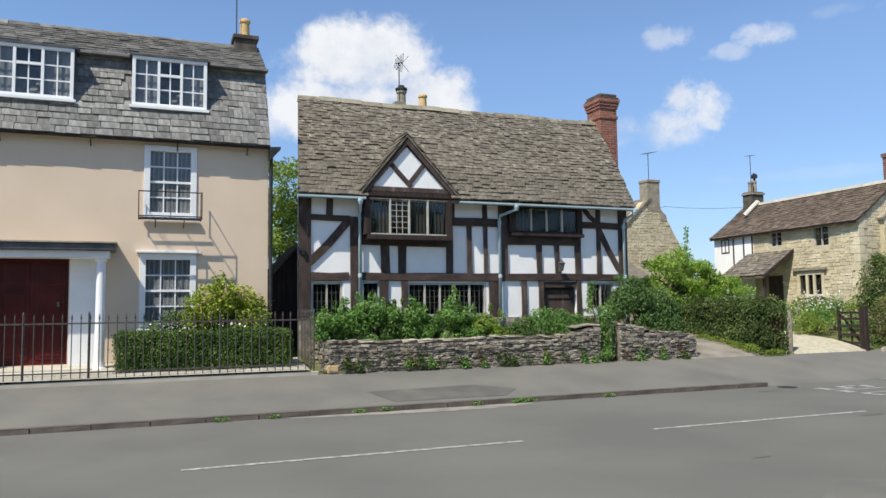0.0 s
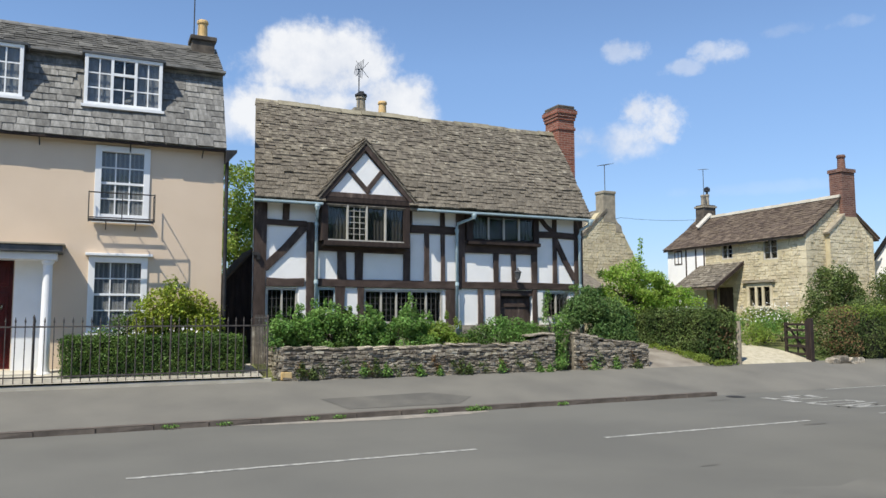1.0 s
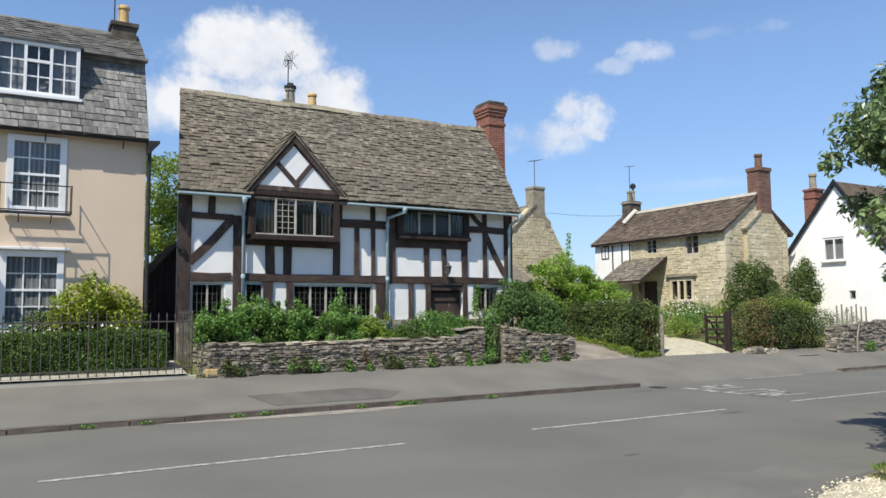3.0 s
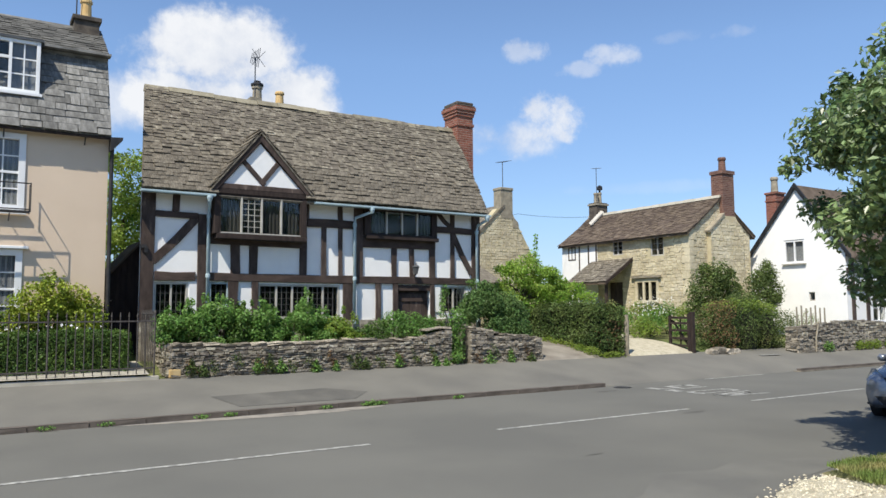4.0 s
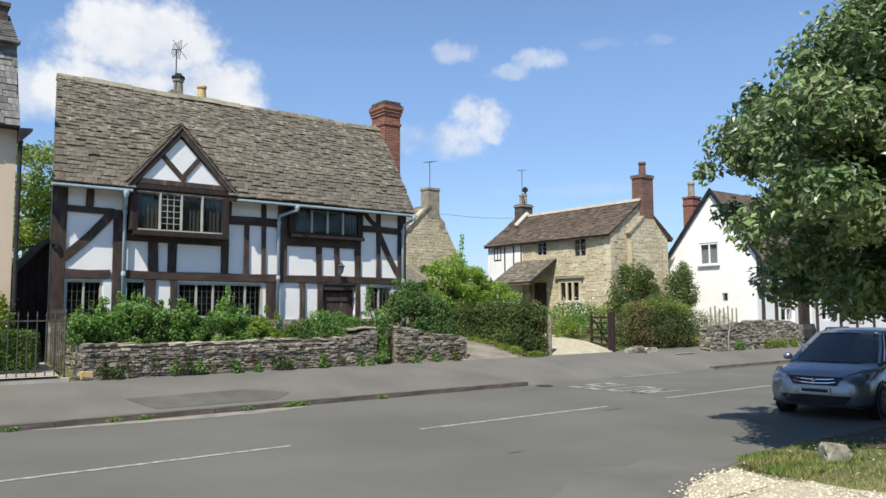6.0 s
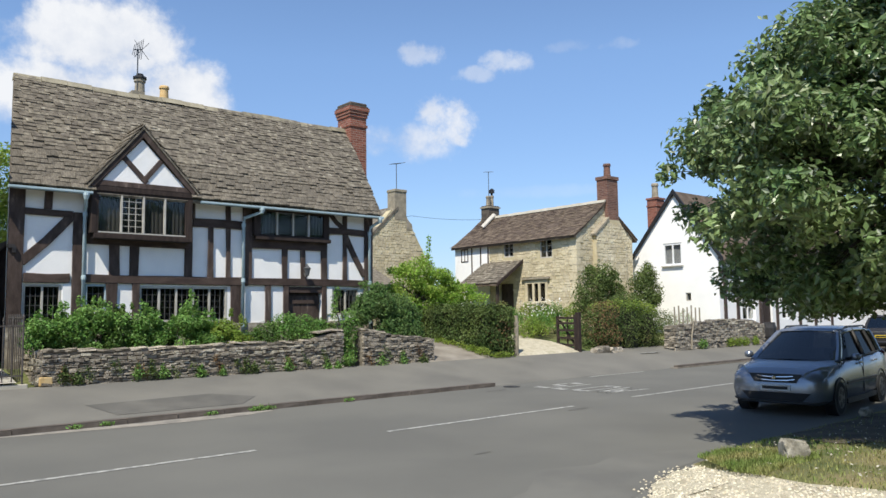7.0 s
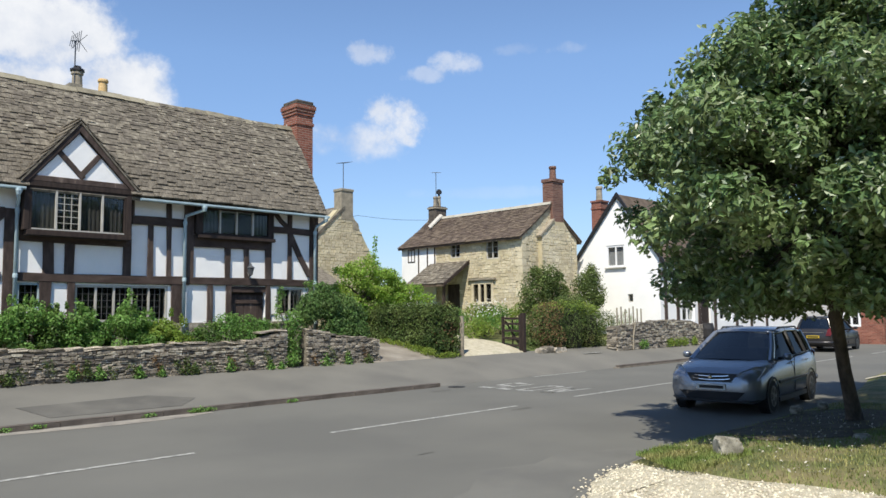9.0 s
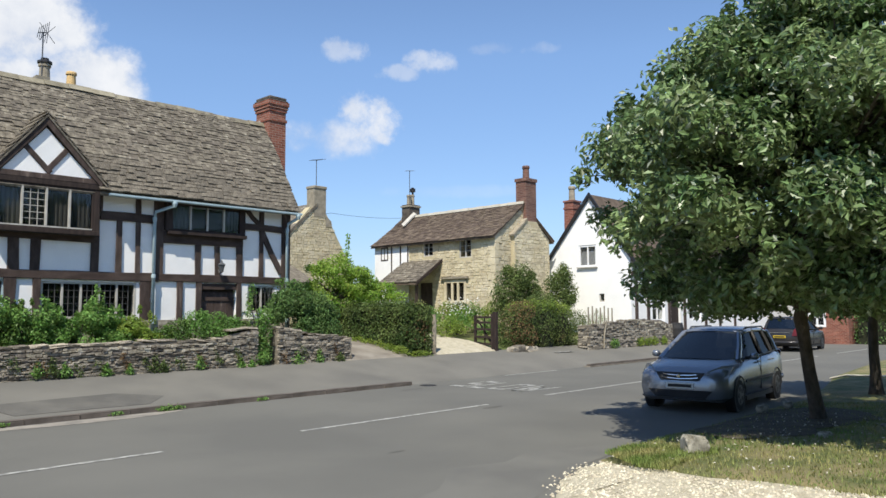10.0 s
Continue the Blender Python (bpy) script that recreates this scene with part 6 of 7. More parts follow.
def loose_shrub(x0, x1, tops, count, size, leafmat, label, depth=0.42):
    """A shrub of many small sprays under an uneven top line from x0 to x1."""
    bl = []
    for k in range(26):
        x = sr.uniform(x0, x1)
        t = float(np.interp(x, [p[0] for p in tops], [p[1] for p in tops]))
        r = sr.uniform(0.11, 0.23)
        lay = sr.random() ** 0.7
        bl.append((x, 17.5 - 0.15 * (1 - lay) + sr.uniform(-depth, depth) * 0.7, 1.0 + (t - 0.12 - r * 0.7 - 1.0) * lay + sr.normal(0, 0.03), r * 1.15, r, r * 0.85))
    for k in range(5):
        x = sr.uniform(x0 + 0.05, x1 - 0.05)
        t = float(np.interp(x, [p[0] for p in tops], [p[1] for p in tops]))
        bl.append((x, 17.45 + sr.uniform(-0.2, 0.2), t - 0.06, 0.05, 0.05, 0.12))
    shrub(((x0 + x1) / 2, 17.5, 0.75), bl, count, size, leafmat, label)


TOPS = [(3.6, 1.95), (4.1, 2.12), (4.57, 2.3), (4.95, 2.32), (5.2, 2.15), (5.44, 2.14), (5.85, 2.24), (6.15, 2.05), (6.39, 1.94), (6.67, 1.86), (6.85, 2.2), (7.06, 2.52), (7.2, 2.3), (7.38, 2.05), (7.65, 1.95), (7.97, 2.06), (8.3, 1.86), (8.55, 1.62)]
for x0, x1, lm, nm in ((3.6, 4.35, LEAF_SHRUB, "leafy green garden shrub behind the low wall"), (4.2, 4.85, LEAF_SHRUB, "leafy green garden shrub behind the low wall"), (4.7, 5.35, LEAF_SHRUB, "leafy green garden shrub behind the low wall"),
                       (5.2, 5.75, LEAF_BOX, "dark green garden shrub behind the low wall"), (5.6, 6.2, LEAF_SHRUB, "leafy green garden shrub behind the low wall"), (6.05, 6.75, LEAF_SHRUB, "leafy green garden shrub behind the low wall"),
                       (6.8, 7.4, LEAF_SHRUB, "taller sprawling rose bush behind the low wall"), (7.3, 7.75, LEAF_SHRUB, "leafy green garden shrub behind the low wall"), (7.65, 8.45, LEAF_LIGHT, "rounded yellow-green shrub behind the low wall")):
    loose_shrub(x0, x1, TOPS, int(7000 * (x1 - x0)), 0.078, lm, nm)
for x, zt in ((8.5, 1.6), (8.95, 1.76), (9.4, 1.97), (9.88, 1.92), (10.3, 1.82), (10.6, 1.7)):
    shrub((x, 17.3, 0.75), [(x, 17.35, zt - 0.3, 0.36, 0.36, 0.28), (x - 0.1, 17.2, zt - 0.5, 0.36, 0.35, 0.25), (x + 0.12, 17.25, zt - 0.16, 0.18, 0.16, 0.15)], 1700, 0.06, LEAF_BOX if zt < 1.8 else LEAF_SHRUB, "low rounded box bush behind the wall")
# plants in the gap of the wall and on it
shrub((11.1, 16.95, 0.55), [(11.08, 16.95, 0.95 + 0.28 * k, 0.26, 0.2, 0.24) for k in range(4)] + [(10.95, 16.8, 0.75, 0.25, 0.2, 0.2)], 1900, 0.07, LEAF_SHRUB, "tangled green climber in the gap of the wall")
for x, z, r in ((4.15, 0.68, 0.13), (4.4, 0.62, 0.1), (5.6, 0.66, 0.13), (5.9, 0.7, 0.15), (6.15, 0.64, 0.12), (7.0, 0.6, 0.11), (7.5, 0.6, 0.09), (8.1, 0.66, 0.16), (8.3, 0.6, 0.12), (9.2, 0.64, 0.14), (10.3, 0.58, 0.1), (12.0, 0.6, 0.16), (12.7, 0.58, 0.13), (13.4, 0.56, 0.15), (10.6, 0.56, 0.1)):
    mb_p, mb_n = clump_points([(x, WY - 0.1, z, r * 1.3, 0.08, r), (x, WY - 0.06, z + r, r * 0.6, 0.05, r)], 150, nrng, 0.2)
    whole("wall_weed", leaves(mb_p, mb_n, 0.065, nrng, 0.8), LEAF_SHRUB if x % 0.3 < 0.2 else LEAF_HEDGE, (x, WY - 0.1, z - r), "weeds rooted at the foot of the rubble wall", "weeds", "wall weeds", kind="stuff")
for x in (1.2, 2.1, 3.7, 4.2, 6.1, 7.0, 7.12, 7.3, 9.2):
    mb_p, mb_n = clump_points([(x, 14.03, 0.05, 0.16 if x != 7.12 else 0.3, 0.05, 0.04 if x != 7.12 else 0.09)], 60 if x != 7.12 else 150, nrng, 0.1)
    whole("gutter_weed", leaves(mb_p, mb_n, 0.05, nrng, 0.8), LEAF_SHRUB, (x, 14.03, 0), "small weeds growing along the kerb", "weeds", "kerb weeds", kind="stuff")
# right of the timbered house
shrub((12.8, 17.6, 0.7), [(12.05 + 0.3 * k, 17.6 + 0.1 * (k % 2), 1.95 + 0.25 * math.sin(k * 1.0 + 0.3), 0.36, 0.45, 0.42) for k in range(5)] + [(11.85, 17.5, 1.8, 0.25, 0.3, 0.3), (12.9, 17.4, 1.4, 0.7, 0.4, 0.4), (12.5, 17.6, 2.5, 0.25, 0.25, 0.28), (13.3, 17.7, 2.1, 0.4, 0.4, 0.4), (13.75, 17.8, 1.85, 0.4, 0.4, 0.35), (13.5, 17.5, 1.35, 0.5, 0.4, 0.4)], 15000, 0.11, LEAF_DARK, "dense blue-green evergreen bush beside the drive", ratio=0.3)
clipped_hedge((50, 11.4, 0.1), 44.5, 58.0, 10.6, 12.2, 0.0, 1.7, 5000, 0.16, LEAF_DARK, "dark roadside hedge beyond the brick house", 0.1)
shrub((12.0, 18.2, 0.7), [(11.5, 18.3, 2.0, 0.1, 0.12, 0.6), (11.6, 18.3, 2.5, 0.12, 0.12, 0.2), (12.6, 18.35, 2.75, 0.3, 0.1, 0.12)], 420, 0.07, LEAF_SHRUB, "climbing plant trained round the cottage window")
tree = thing("apple_tree", (16.2, 20.6, 1.0), "bright green spreading garden tree", "tree", "garden trees")
mb = MB().tube([(16.2, 20.6, 1.0), (16.25, 20.6, 1.8), (16.2, 20.6, 2.5)], [0.12, 0.1, 0.08], 8)
part("trunk", mb, BARK, tree)
for dx, dz in ((-0.6, 0.3), (-0.1, 0.8), (0.6, 1.0), (1.4, 0.4), (2.3, 0.1)):
    part("limb", MB().tube([(16.2, 20.6, 2.3), (16.2 + dx * 0.5, 20.55, 2.5 + dz * 0.4), (16.2 + dx, 20.5, 2.5 + dz)], [0.07, 0.045, 0.015], 6), BARK, tree)
cr = np.random.default_rng(3)
blobs = []
for k in range(46):
    u = cr.uniform(-1, 1)
    top = 3.85 - 1.05 * max(0, u + 0.35) - 0.7 * max(0, -u - 0.35)
    blobs.append((17.0 + u * 1.5, 20.5 + cr.uniform(-0.8, 0.8), cr.uniform(2.3, top), cr.uniform(0.2, 0.42), 0.35, cr.uniform(0.15, 0.3)))
blobs += [(15.7, 20.3, 2.2, 0.45, 0.4, 0.35), (16.2, 20.2, 1.95, 0.5, 0.4, 0.35), (16.8, 20.1, 2.1, 0.5, 0.4, 0.3), (16.65, 20.6, 3.75, 0.3, 0.2, 0.28), (16.8, 20.6, 4.25, 0.1, 0.1, 0.45), (16.3, 20.6, 3.6, 0.3, 0.2, 0.25), (15.6, 20.6, 3.1, 0.3, 0.3, 0.25), (18.3, 20.3, 2.75, 0.4, 0.4, 0.22)]
p, n = clump_points(blobs, 13000, nrng, 0.3)
part("crown", leaves(p, n, 0.1, nrng, 0.8), LEAF_APPLE, tree, kind="stuff")
long_hedge = clipped_hedge((16.6, 18.6, 0.7), 16.05, 17.0, 16.75, 21.0, 0.45, 2.02, 24000, 0.085, LEAF_HEDGE, "long untidy mixed hedge between the two drives", 0.07)
q, m_ = clump_points([(16.6, 16.9, 1.2, 0.5, 0.22, 0.7), (16.95, 17.3, 1.4, 0.16, 0.5, 0.5)], 1300, nrng, 0.8)
part("browned_leaves", leaves(q, m_, 0.08, nrng, 0.7), BROWNLEAF, long_hedge, "rusty leaves at the gate end", kind="stuff")
shrub((15.9, 17.2, 0.6), [(15.85, 16.9 + 0.5 * k, 0.7 + 0.06 * k, 0.22, 0.3, 0.16) for k in range(5)] + [(16.4, 16.6, 0.6, 0.5, 0.1, 0.1)], 1500, 0.1, LEAF_LIGHT, "long grass and weeds at the hedge foot", ratio=0.2)
# flower garden behind the gate
for x, y, zt, lm in ((20.3, 19.0, 1.75, LEAF_LIGHT), (21.0, 19.3, 1.95, LEAF_SHRUB), (21.7, 19.8, 1.9, LEAF_LIGHT), (20.8, 20.6, 2.1, LEAF_SHRUB), (22.3, 20.4, 2.1, LEAF_LIGHT), (22.0, 22.0, 2.0, LEAF_SHRUB), (20.6, 22.5, 1.9, LEAF_SHRUB), (21.9, 18.6, 1.7, LEAF_SHRUB), (22.9, 20.2, 2.25, LEAF_SHRUB), (23.3, 21.3, 2.3, LEAF_OLIVE), (22.7, 21.4, 2.3, LEAF_LIGHT), (23.4, 19.6, 2.3, LEAF_LIGHT), (21.4, 21.4, 2.15, LEAF_OLIVE)):
    shrub((x, y, 1.0), [(x, y, zt - 0.35, 0.45, 0.4, 0.35), (x + 0.3, y - 0.1, zt - 0.5, 0.4, 0.35, 0.3), (x - 0.3, y, zt - 0.55, 0.4, 0.35, 0.35)], 800, 0.11, lm, "overgrown flower border plant with pale blooms", ratio=0.3)
p, n = clump_points([(21.0, 19.2, 1.85, 1.2, 0.8, 0.25), (22.3, 20.6, 2.2, 1.1, 0.8, 0.25), (23.2, 20.6, 2.3, 0.6, 0.6, 0.2), (19.9, 21.5, 1.95, 0.8, 0.6, 0.2)], 260, nrng, 0.2)
whole("white_flowers", leaves(p, n, 0.052, nrng, 0.5, 0.9), PETAL, (21, 19.5, 1.6), "drift of white garden flowers behind the gate", "flowers", kind="stuff")
# rounded hedge by the gate and the bushes behind
h = thing("hedge", (22.7, 17.4, 0.5), "big rounded hedge beside the gate, browned at one end", "hedge", "hedges")
blobs = [(21.75 + 0.6 * k, 17.2 + 0.2 * (k % 2), 1.4 - 0.09 * abs(k - 2.7), 0.75, 0.75, 1.18 - 0.1 * abs(k - 2.7)) for k in range(7)]
# dark cores paint the shade between the leaves
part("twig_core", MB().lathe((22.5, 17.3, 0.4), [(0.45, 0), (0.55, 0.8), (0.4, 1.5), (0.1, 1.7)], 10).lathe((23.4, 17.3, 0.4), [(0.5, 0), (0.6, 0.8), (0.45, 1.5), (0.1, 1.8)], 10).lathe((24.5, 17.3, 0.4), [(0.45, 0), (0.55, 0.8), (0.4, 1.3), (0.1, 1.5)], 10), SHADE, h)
p, n = clump_points(blobs, 22000, nrng, 0.75)
part("leaves", leaves(p, n, 0.068, nrng, 0.7), LEAF_HEDGE, h, kind="stuff")
# lighter leaves over the top paint in its sunlit face
p, n = clump_points([(b[0], b[1], b[2] + 0.68, 0.62, 0.62, 0.3) for b in blobs[1:6]], 3000, nrng, 0.6)
q, m_ = clump_points([(21.6, 17.0, 1.5, 0.5, 0.6, 0.7), (21.9, 16.9, 1.9, 0.4, 0.5, 0.4), (21.75, 16.8, 1.0, 0.5, 0.5, 0.5)], 1500, nrng, 0.85)
part("browned_leaves", leaves(q, m_, 0.07, nrng, 0.7), BROWNLEAF, h, "scorched brown leaves at one end", kind="stuff")
part("new_growth", leaves(p, n, 0.08, nrng, 0.7), LEAF_LIGHT, h, "lighter leaves giving the hedge top its sunlit tone", kind="stuff")
shrub((23.9, 18.8, 1.0), [(23.6, 18.8, 2.0, 1.1, 0.6, 0.6), (25.2, 18.6, 2.1, 1.0, 0.5, 0.6), (23.6, 18.8, 2.9, 0.75, 0.7, 0.7), (24.1, 18.7, 3.25, 0.55, 0.6, 0.6), (23.0, 18.8, 2.5, 0.5, 0.5, 0.5), (24.7, 18.8, 2.7, 0.6, 0.6, 0.6), (23.4, 18.8, 3.45, 0.25, 0.3, 0.25)] + [(23.9 + nrng.normal(0, 0.65), 18.7, 2.9 + nrng.normal(0, 0.42), 0.2, 0.25, 0.22) for _ in range(22)], 9000, 0.1, LEAF_OLIVE, "dark green bush behind the rounded hedge")
shrub((26.8, 18.7, 1.0), [(26.5, 18.7, 2.9, 0.55, 0.55, 0.6), (27.0, 18.7, 3.3, 0.45, 0.5, 0.5), (26.7, 18.6, 2.3, 0.8, 0.5, 0.5), (27.5, 18.7, 2.6, 0.45, 0.45, 0.5)] + [(26.9 + nrng.normal(0, 0.42), 18.6, 2.8 + nrng.normal(0, 0.45), 0.18, 0.25, 0.22) for _ in range(22)], 8000, 0.09, LEAF_OLIVE, "loose green bush before the white gable")
shrub((26.8, 17.4, 0.6), [(26.2 + 0.45 * k, 17.4, 1.3 + 0.12 * (k % 2), 0.3, 0.2, 0.5) for k in range(5)], 900, 0.12, GRASS, "tall pale grasses behind the stone wall", ratio=0.12)
for k in range(7):
    x = 26.3 + k * 0.3
    whole("picket", MB().box(x, x + 0.06, 17.0, 17.03, 1.2, 2.0 + 0.06 * math.sin(k * 2)), STONECAP, (x, 17.0, 1.2), "weathered grey picket behind the stone wall", "picket", "pickets")
whole("bent_rail", MB().tube([(25.6, 15.85, 0.4), (25.62, 15.85, 0.9), (25.75, 15.85, 1.3), (25.9, 15.9, 1.5)], 0.03, 6), STONECAP, (26.0, 16.5, 0.45), "bent grey stake leaning on the stone wall", "stake")
for x in (26.4, 28.4, 29.0, 29.6, 30.4):
    q, m_ = clump_points([(x, 15.88, 0.58, 0.35, 0.12, 0.2)], 260, nrng, 0.2)
    whole("wall_weed", leaves(q, m_, 0.08, nrng, 0.8), LEAF_LIGHT if x > 28 else LEAF_SHRUB, (x, 15.88, 0.45), "tussocks of weeds along the stone wall foot", "weeds", "wall weeds", kind="stuff")
# rust-brown and green growth on the wall itself
wr = np.random.default_rng(77)
for k in range(16):
    x = (3.9 + 6.8 * (k + 0.5 * wr.random()) / 12) if k < 12 else 11.6 + 0.55 * (k - 12)
    zc = wr.uniform(0.7, 0.95)
    q, m_ = clump_points([(x, WY - 0.05, zc, wr.uniform(0.08, 0.22), 0.05, wr.uniform(0.1, 0.2)), (x + 0.1, WY - 0.06, zc - 0.15, 0.1, 0.05, 0.12)], 110, nrng, 0.1)
    whole("wall_creeper", leaves(q, m_, 0.045, nrng, 0.8), LEAF_HEDGE if k % 3 else BROWNLEAF, (x, WY - 0.05, zc), "small dry creeper clinging to the rubble wall", "creeper", "wall creepers", kind="stuff")
# trees behind the houses
for (x, y, zt, r, lm) in ((4.3, 26.5, 7.2, 1.9, LEAF_LIGHT), (2.6, 28, 6.4, 1.8, LEAF_SHRUB), (5.6, 27.5, 6.0, 1.6, LEAF_LIGHT)):
    t = thing("tree", (x, y, 1.4), "full green garden tree behind the houses", "tree", "garden trees")
    part("trunk", MB().tube([(x, y, 1.3), (x + 0.05, y, 3), (x, y, 5)], [0.18, 0.14, 0.06], 8), BARK, t)
    c2 = np.random.default_rng(int(x * 10))
    bl = [(x + c2.normal(0, 0.5) * r, y + c2.normal(0, 0.4) * r, c2.uniform(2.2, zt - 0.3), 0.55, 0.5, 0.42) for _ in range(34)]
    p, n = clump_points(bl, 9500, nrng, 0.35)
    part("crown", leaves(p, n, 0.14, nrng, 0.8), lm, t, kind="stuff")


# trees added behind the camera for reflections, and far off past the roofs
def tree_belt(name, x0, x1, y, zb, zt, count, size, label):
    c3 = np.random.default_rng(int(abs(y)))
    b = thing(name, ((x0 + x1) / 2, y, zb), label, "trees")
    bl = [(x, y + c3.uniform(-1.5, 1.5), c3.uniform(zb + 1, zt - 1), 1.9, 1.5, 1.5) for x in np.arange(x0, x1, 0.9)]
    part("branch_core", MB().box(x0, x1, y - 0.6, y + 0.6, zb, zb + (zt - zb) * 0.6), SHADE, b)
    q, m_ = clump_points(bl, count, c3, 0.4)
    part("crown", leaves(q, m_, size, c3, 0.8), LEAF_SHRUB, b, kind="stuff")


# the first belt is unseen, added so that panes reflect dark leaves
tree_belt("tree_belt", -30, 34, -17, 0.3, 13.0, 14000, 0.6, "unseen tree belt added to darken window reflections")
tree_belt("tree_belt", -40, 110, 75, 1.2, 4.8, 9000, 0.7, "low distant belt of trees beyond the village")


# roadside whitebeams
def whitebeam(base, fork, centre, radii, count, seed, nblobs, label):
    t = thing("street_tree", base, label, "tree", "roadside trees")
    b, f, c = Vector(base), Vector(fork), Vector(centre)
    mid = b.lerp(f, 0.5) + Vector((0.03, 0.02, 0))
    part("trunk", MB().tube([b - Vector((0, 0, 0.15)), b + Vector((-0.02, 0, 0.12)), b.lerp(f, 0.25), mid, b.lerp(f, 0.8), f, f + (c - f) * 0.35, f + (c - f) * 0.9], [0.18, 0.125, 0.105, 0.095, 0.09, 0.1, 0.07, 0.025], 14), BARK, t, smooth=True)
    c2 = np.random.default_rng(seed)
    blobs = []
    for k in range(nblobs):
        d = c2.normal(0, 1, 3)
        d /= np.linalg.norm(d)
        rr = c2.uniform(0.25, 0.97) ** 0.6
        s = c2.uniform(0.28, 0.55)
        z = max(2.0 + 0.22 * rr, centre[2] + d[2] * rr * radii[2])
        shrink = 1.0 - 0.60 * max(0.0, d[2]) ** 1.1
        blobs.append((centre[0] + d[0] * rr * radii[0] * shrink, centre[1] + d[1] * rr * radii[1] * shrink, z, s, s, s * 0.85))
    for k in range(46):                              # sprigs that break the outline
        a, h = c2.uniform(0, 6.283), c2.uniform(-0.1, 0.95)
        w = math.sqrt(1 - h * h) * (1.0 - 0.5 * max(0.0, h)) * c2.uniform(0.92, 1.03)
        s = c2.uniform(0.12, 0.22)
        blobs.append((centre[0] + math.cos(a) * w * radii[0], centre[1] + math.sin(a) * w * radii[1], centre[2] + h * radii[2] * 1.05, s, s, s * 1.2))
    for k in range(9):
        q = Vector(blobs[k][:3])
        st = f + (c - f) * c2.uniform(0.0, 0.5)
        part("limb", MB().tube([st, st.lerp(q, 0.5) + Vector((0, 0, 0.2)), q], [0.07, 0.04, 0.012], 7), BARK, t)
    tw = MB()
    for bl in blobs[9:]:
        q = Vector(bl[:3])
        st = c.lerp(q, 0.45)
        tw.tube([st, q], [0.018, 0.005], 4)
    part("twig", tw, BARK, t, kind="stuff")
    p, n = clump_points(blobs, count, c2, 0.15)
    n = n * 0.8 + np.array([0, 0, 0.5])
    part("crown", leaves(p, n, 0.122, c2, 0.65, 0.52), LEAF_TREE, t, kind="stuff")
    # pale leaves: turned undersides that also paint the crown's glints
    p, n = clump_points(blobs, count // 13, c2, 0.3)
    part("turned_leaves", leaves(p, n * 0.4 + np.array([0, 0, 0.4]), 0.1, c2, 0.9, 0.52), LEAF_UNDER_GLINT, t, "pale leaves for turned undersides and leaf glints", kind="stuff")
    return t


whitebeam((12.86, 4.06, 0.14), (11.98, 3.97, 1.78), (11.55, 3.25, 3.85), (3.6, 3.6, 2.92), 134000, 5, 360, "whitebeam with grey-green leaves and a leaning trunk on the verge")
whitebeam((17.45, 4.4, 0.2), (17.0, 4.3, 1.8), (17.5, 3.8, 3.9), (2.8, 2.8, 2.0), 44000, 8, 210, "second whitebeam further along the grass verge")
# soil-brown sheet under the first tree; its dark colour deepens the tree's shade
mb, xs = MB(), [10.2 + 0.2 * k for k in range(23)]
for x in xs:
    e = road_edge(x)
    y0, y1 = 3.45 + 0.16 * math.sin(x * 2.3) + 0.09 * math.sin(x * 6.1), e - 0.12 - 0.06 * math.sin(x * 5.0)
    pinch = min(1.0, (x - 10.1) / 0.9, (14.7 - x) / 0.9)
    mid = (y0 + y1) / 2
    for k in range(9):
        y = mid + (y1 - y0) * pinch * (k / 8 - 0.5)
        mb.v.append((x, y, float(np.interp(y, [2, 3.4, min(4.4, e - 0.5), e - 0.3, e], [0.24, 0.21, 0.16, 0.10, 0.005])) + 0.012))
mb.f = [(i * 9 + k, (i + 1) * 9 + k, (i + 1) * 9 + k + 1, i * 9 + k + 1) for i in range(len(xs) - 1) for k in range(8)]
setting("bare_earth", mb, mat("shade_dark_soil", (0.045, 0.038, 0.026), (0.085, 0.073, 0.05), scale=3.5, bscale=40, bump=0.9, grain=0.7, depth=0.02), "dark soil patch deepening the tree's shade on the verge", "soil")
# grass and stones at the camera's side
gr = np.random.default_rng(12)


def blades(x0, x1, y0, y1, count, h, name, label, keep=None):
    x, y = gr.uniform(x0, x1, count), gr.uniform(y0, y1, count)
    if keep is not None:
        s = keep(x, y)
        x, y = x[s], y[s]
    n = len(x)
    z = np.interp(y, [-8, 0, 2, 3.4, 4.4, 5.2, 5.5], [0.3, 0.27, 0.24, 0.21, 0.16, 0.1, 0.0])
    a = gr.uniform(0, 6.28, n)
    l = h * gr.uniform(0.4, 1.3, n)
    dx, dy = np.cos(a), np.sin(a)
    mb = MB()
    for i in range(n):
        w = 0.006
        mb.v += [(x[i] - dy[i] * w, y[i] + dx[i] * w, z[i]), (x[i] + dy[i] * w, y[i] - dx[i] * w, z[i]), (x[i] + dx[i] * l[i] * 0.5, y[i] + dy[i] * l[i] * 0.5, z[i] + l[i])]
        mb.f.append((3 * i, 3 * i + 1, 3 * i + 2))
    return whole(name, mb, GRASS, (0, 0, 0), label, "grass", kind="stuff")


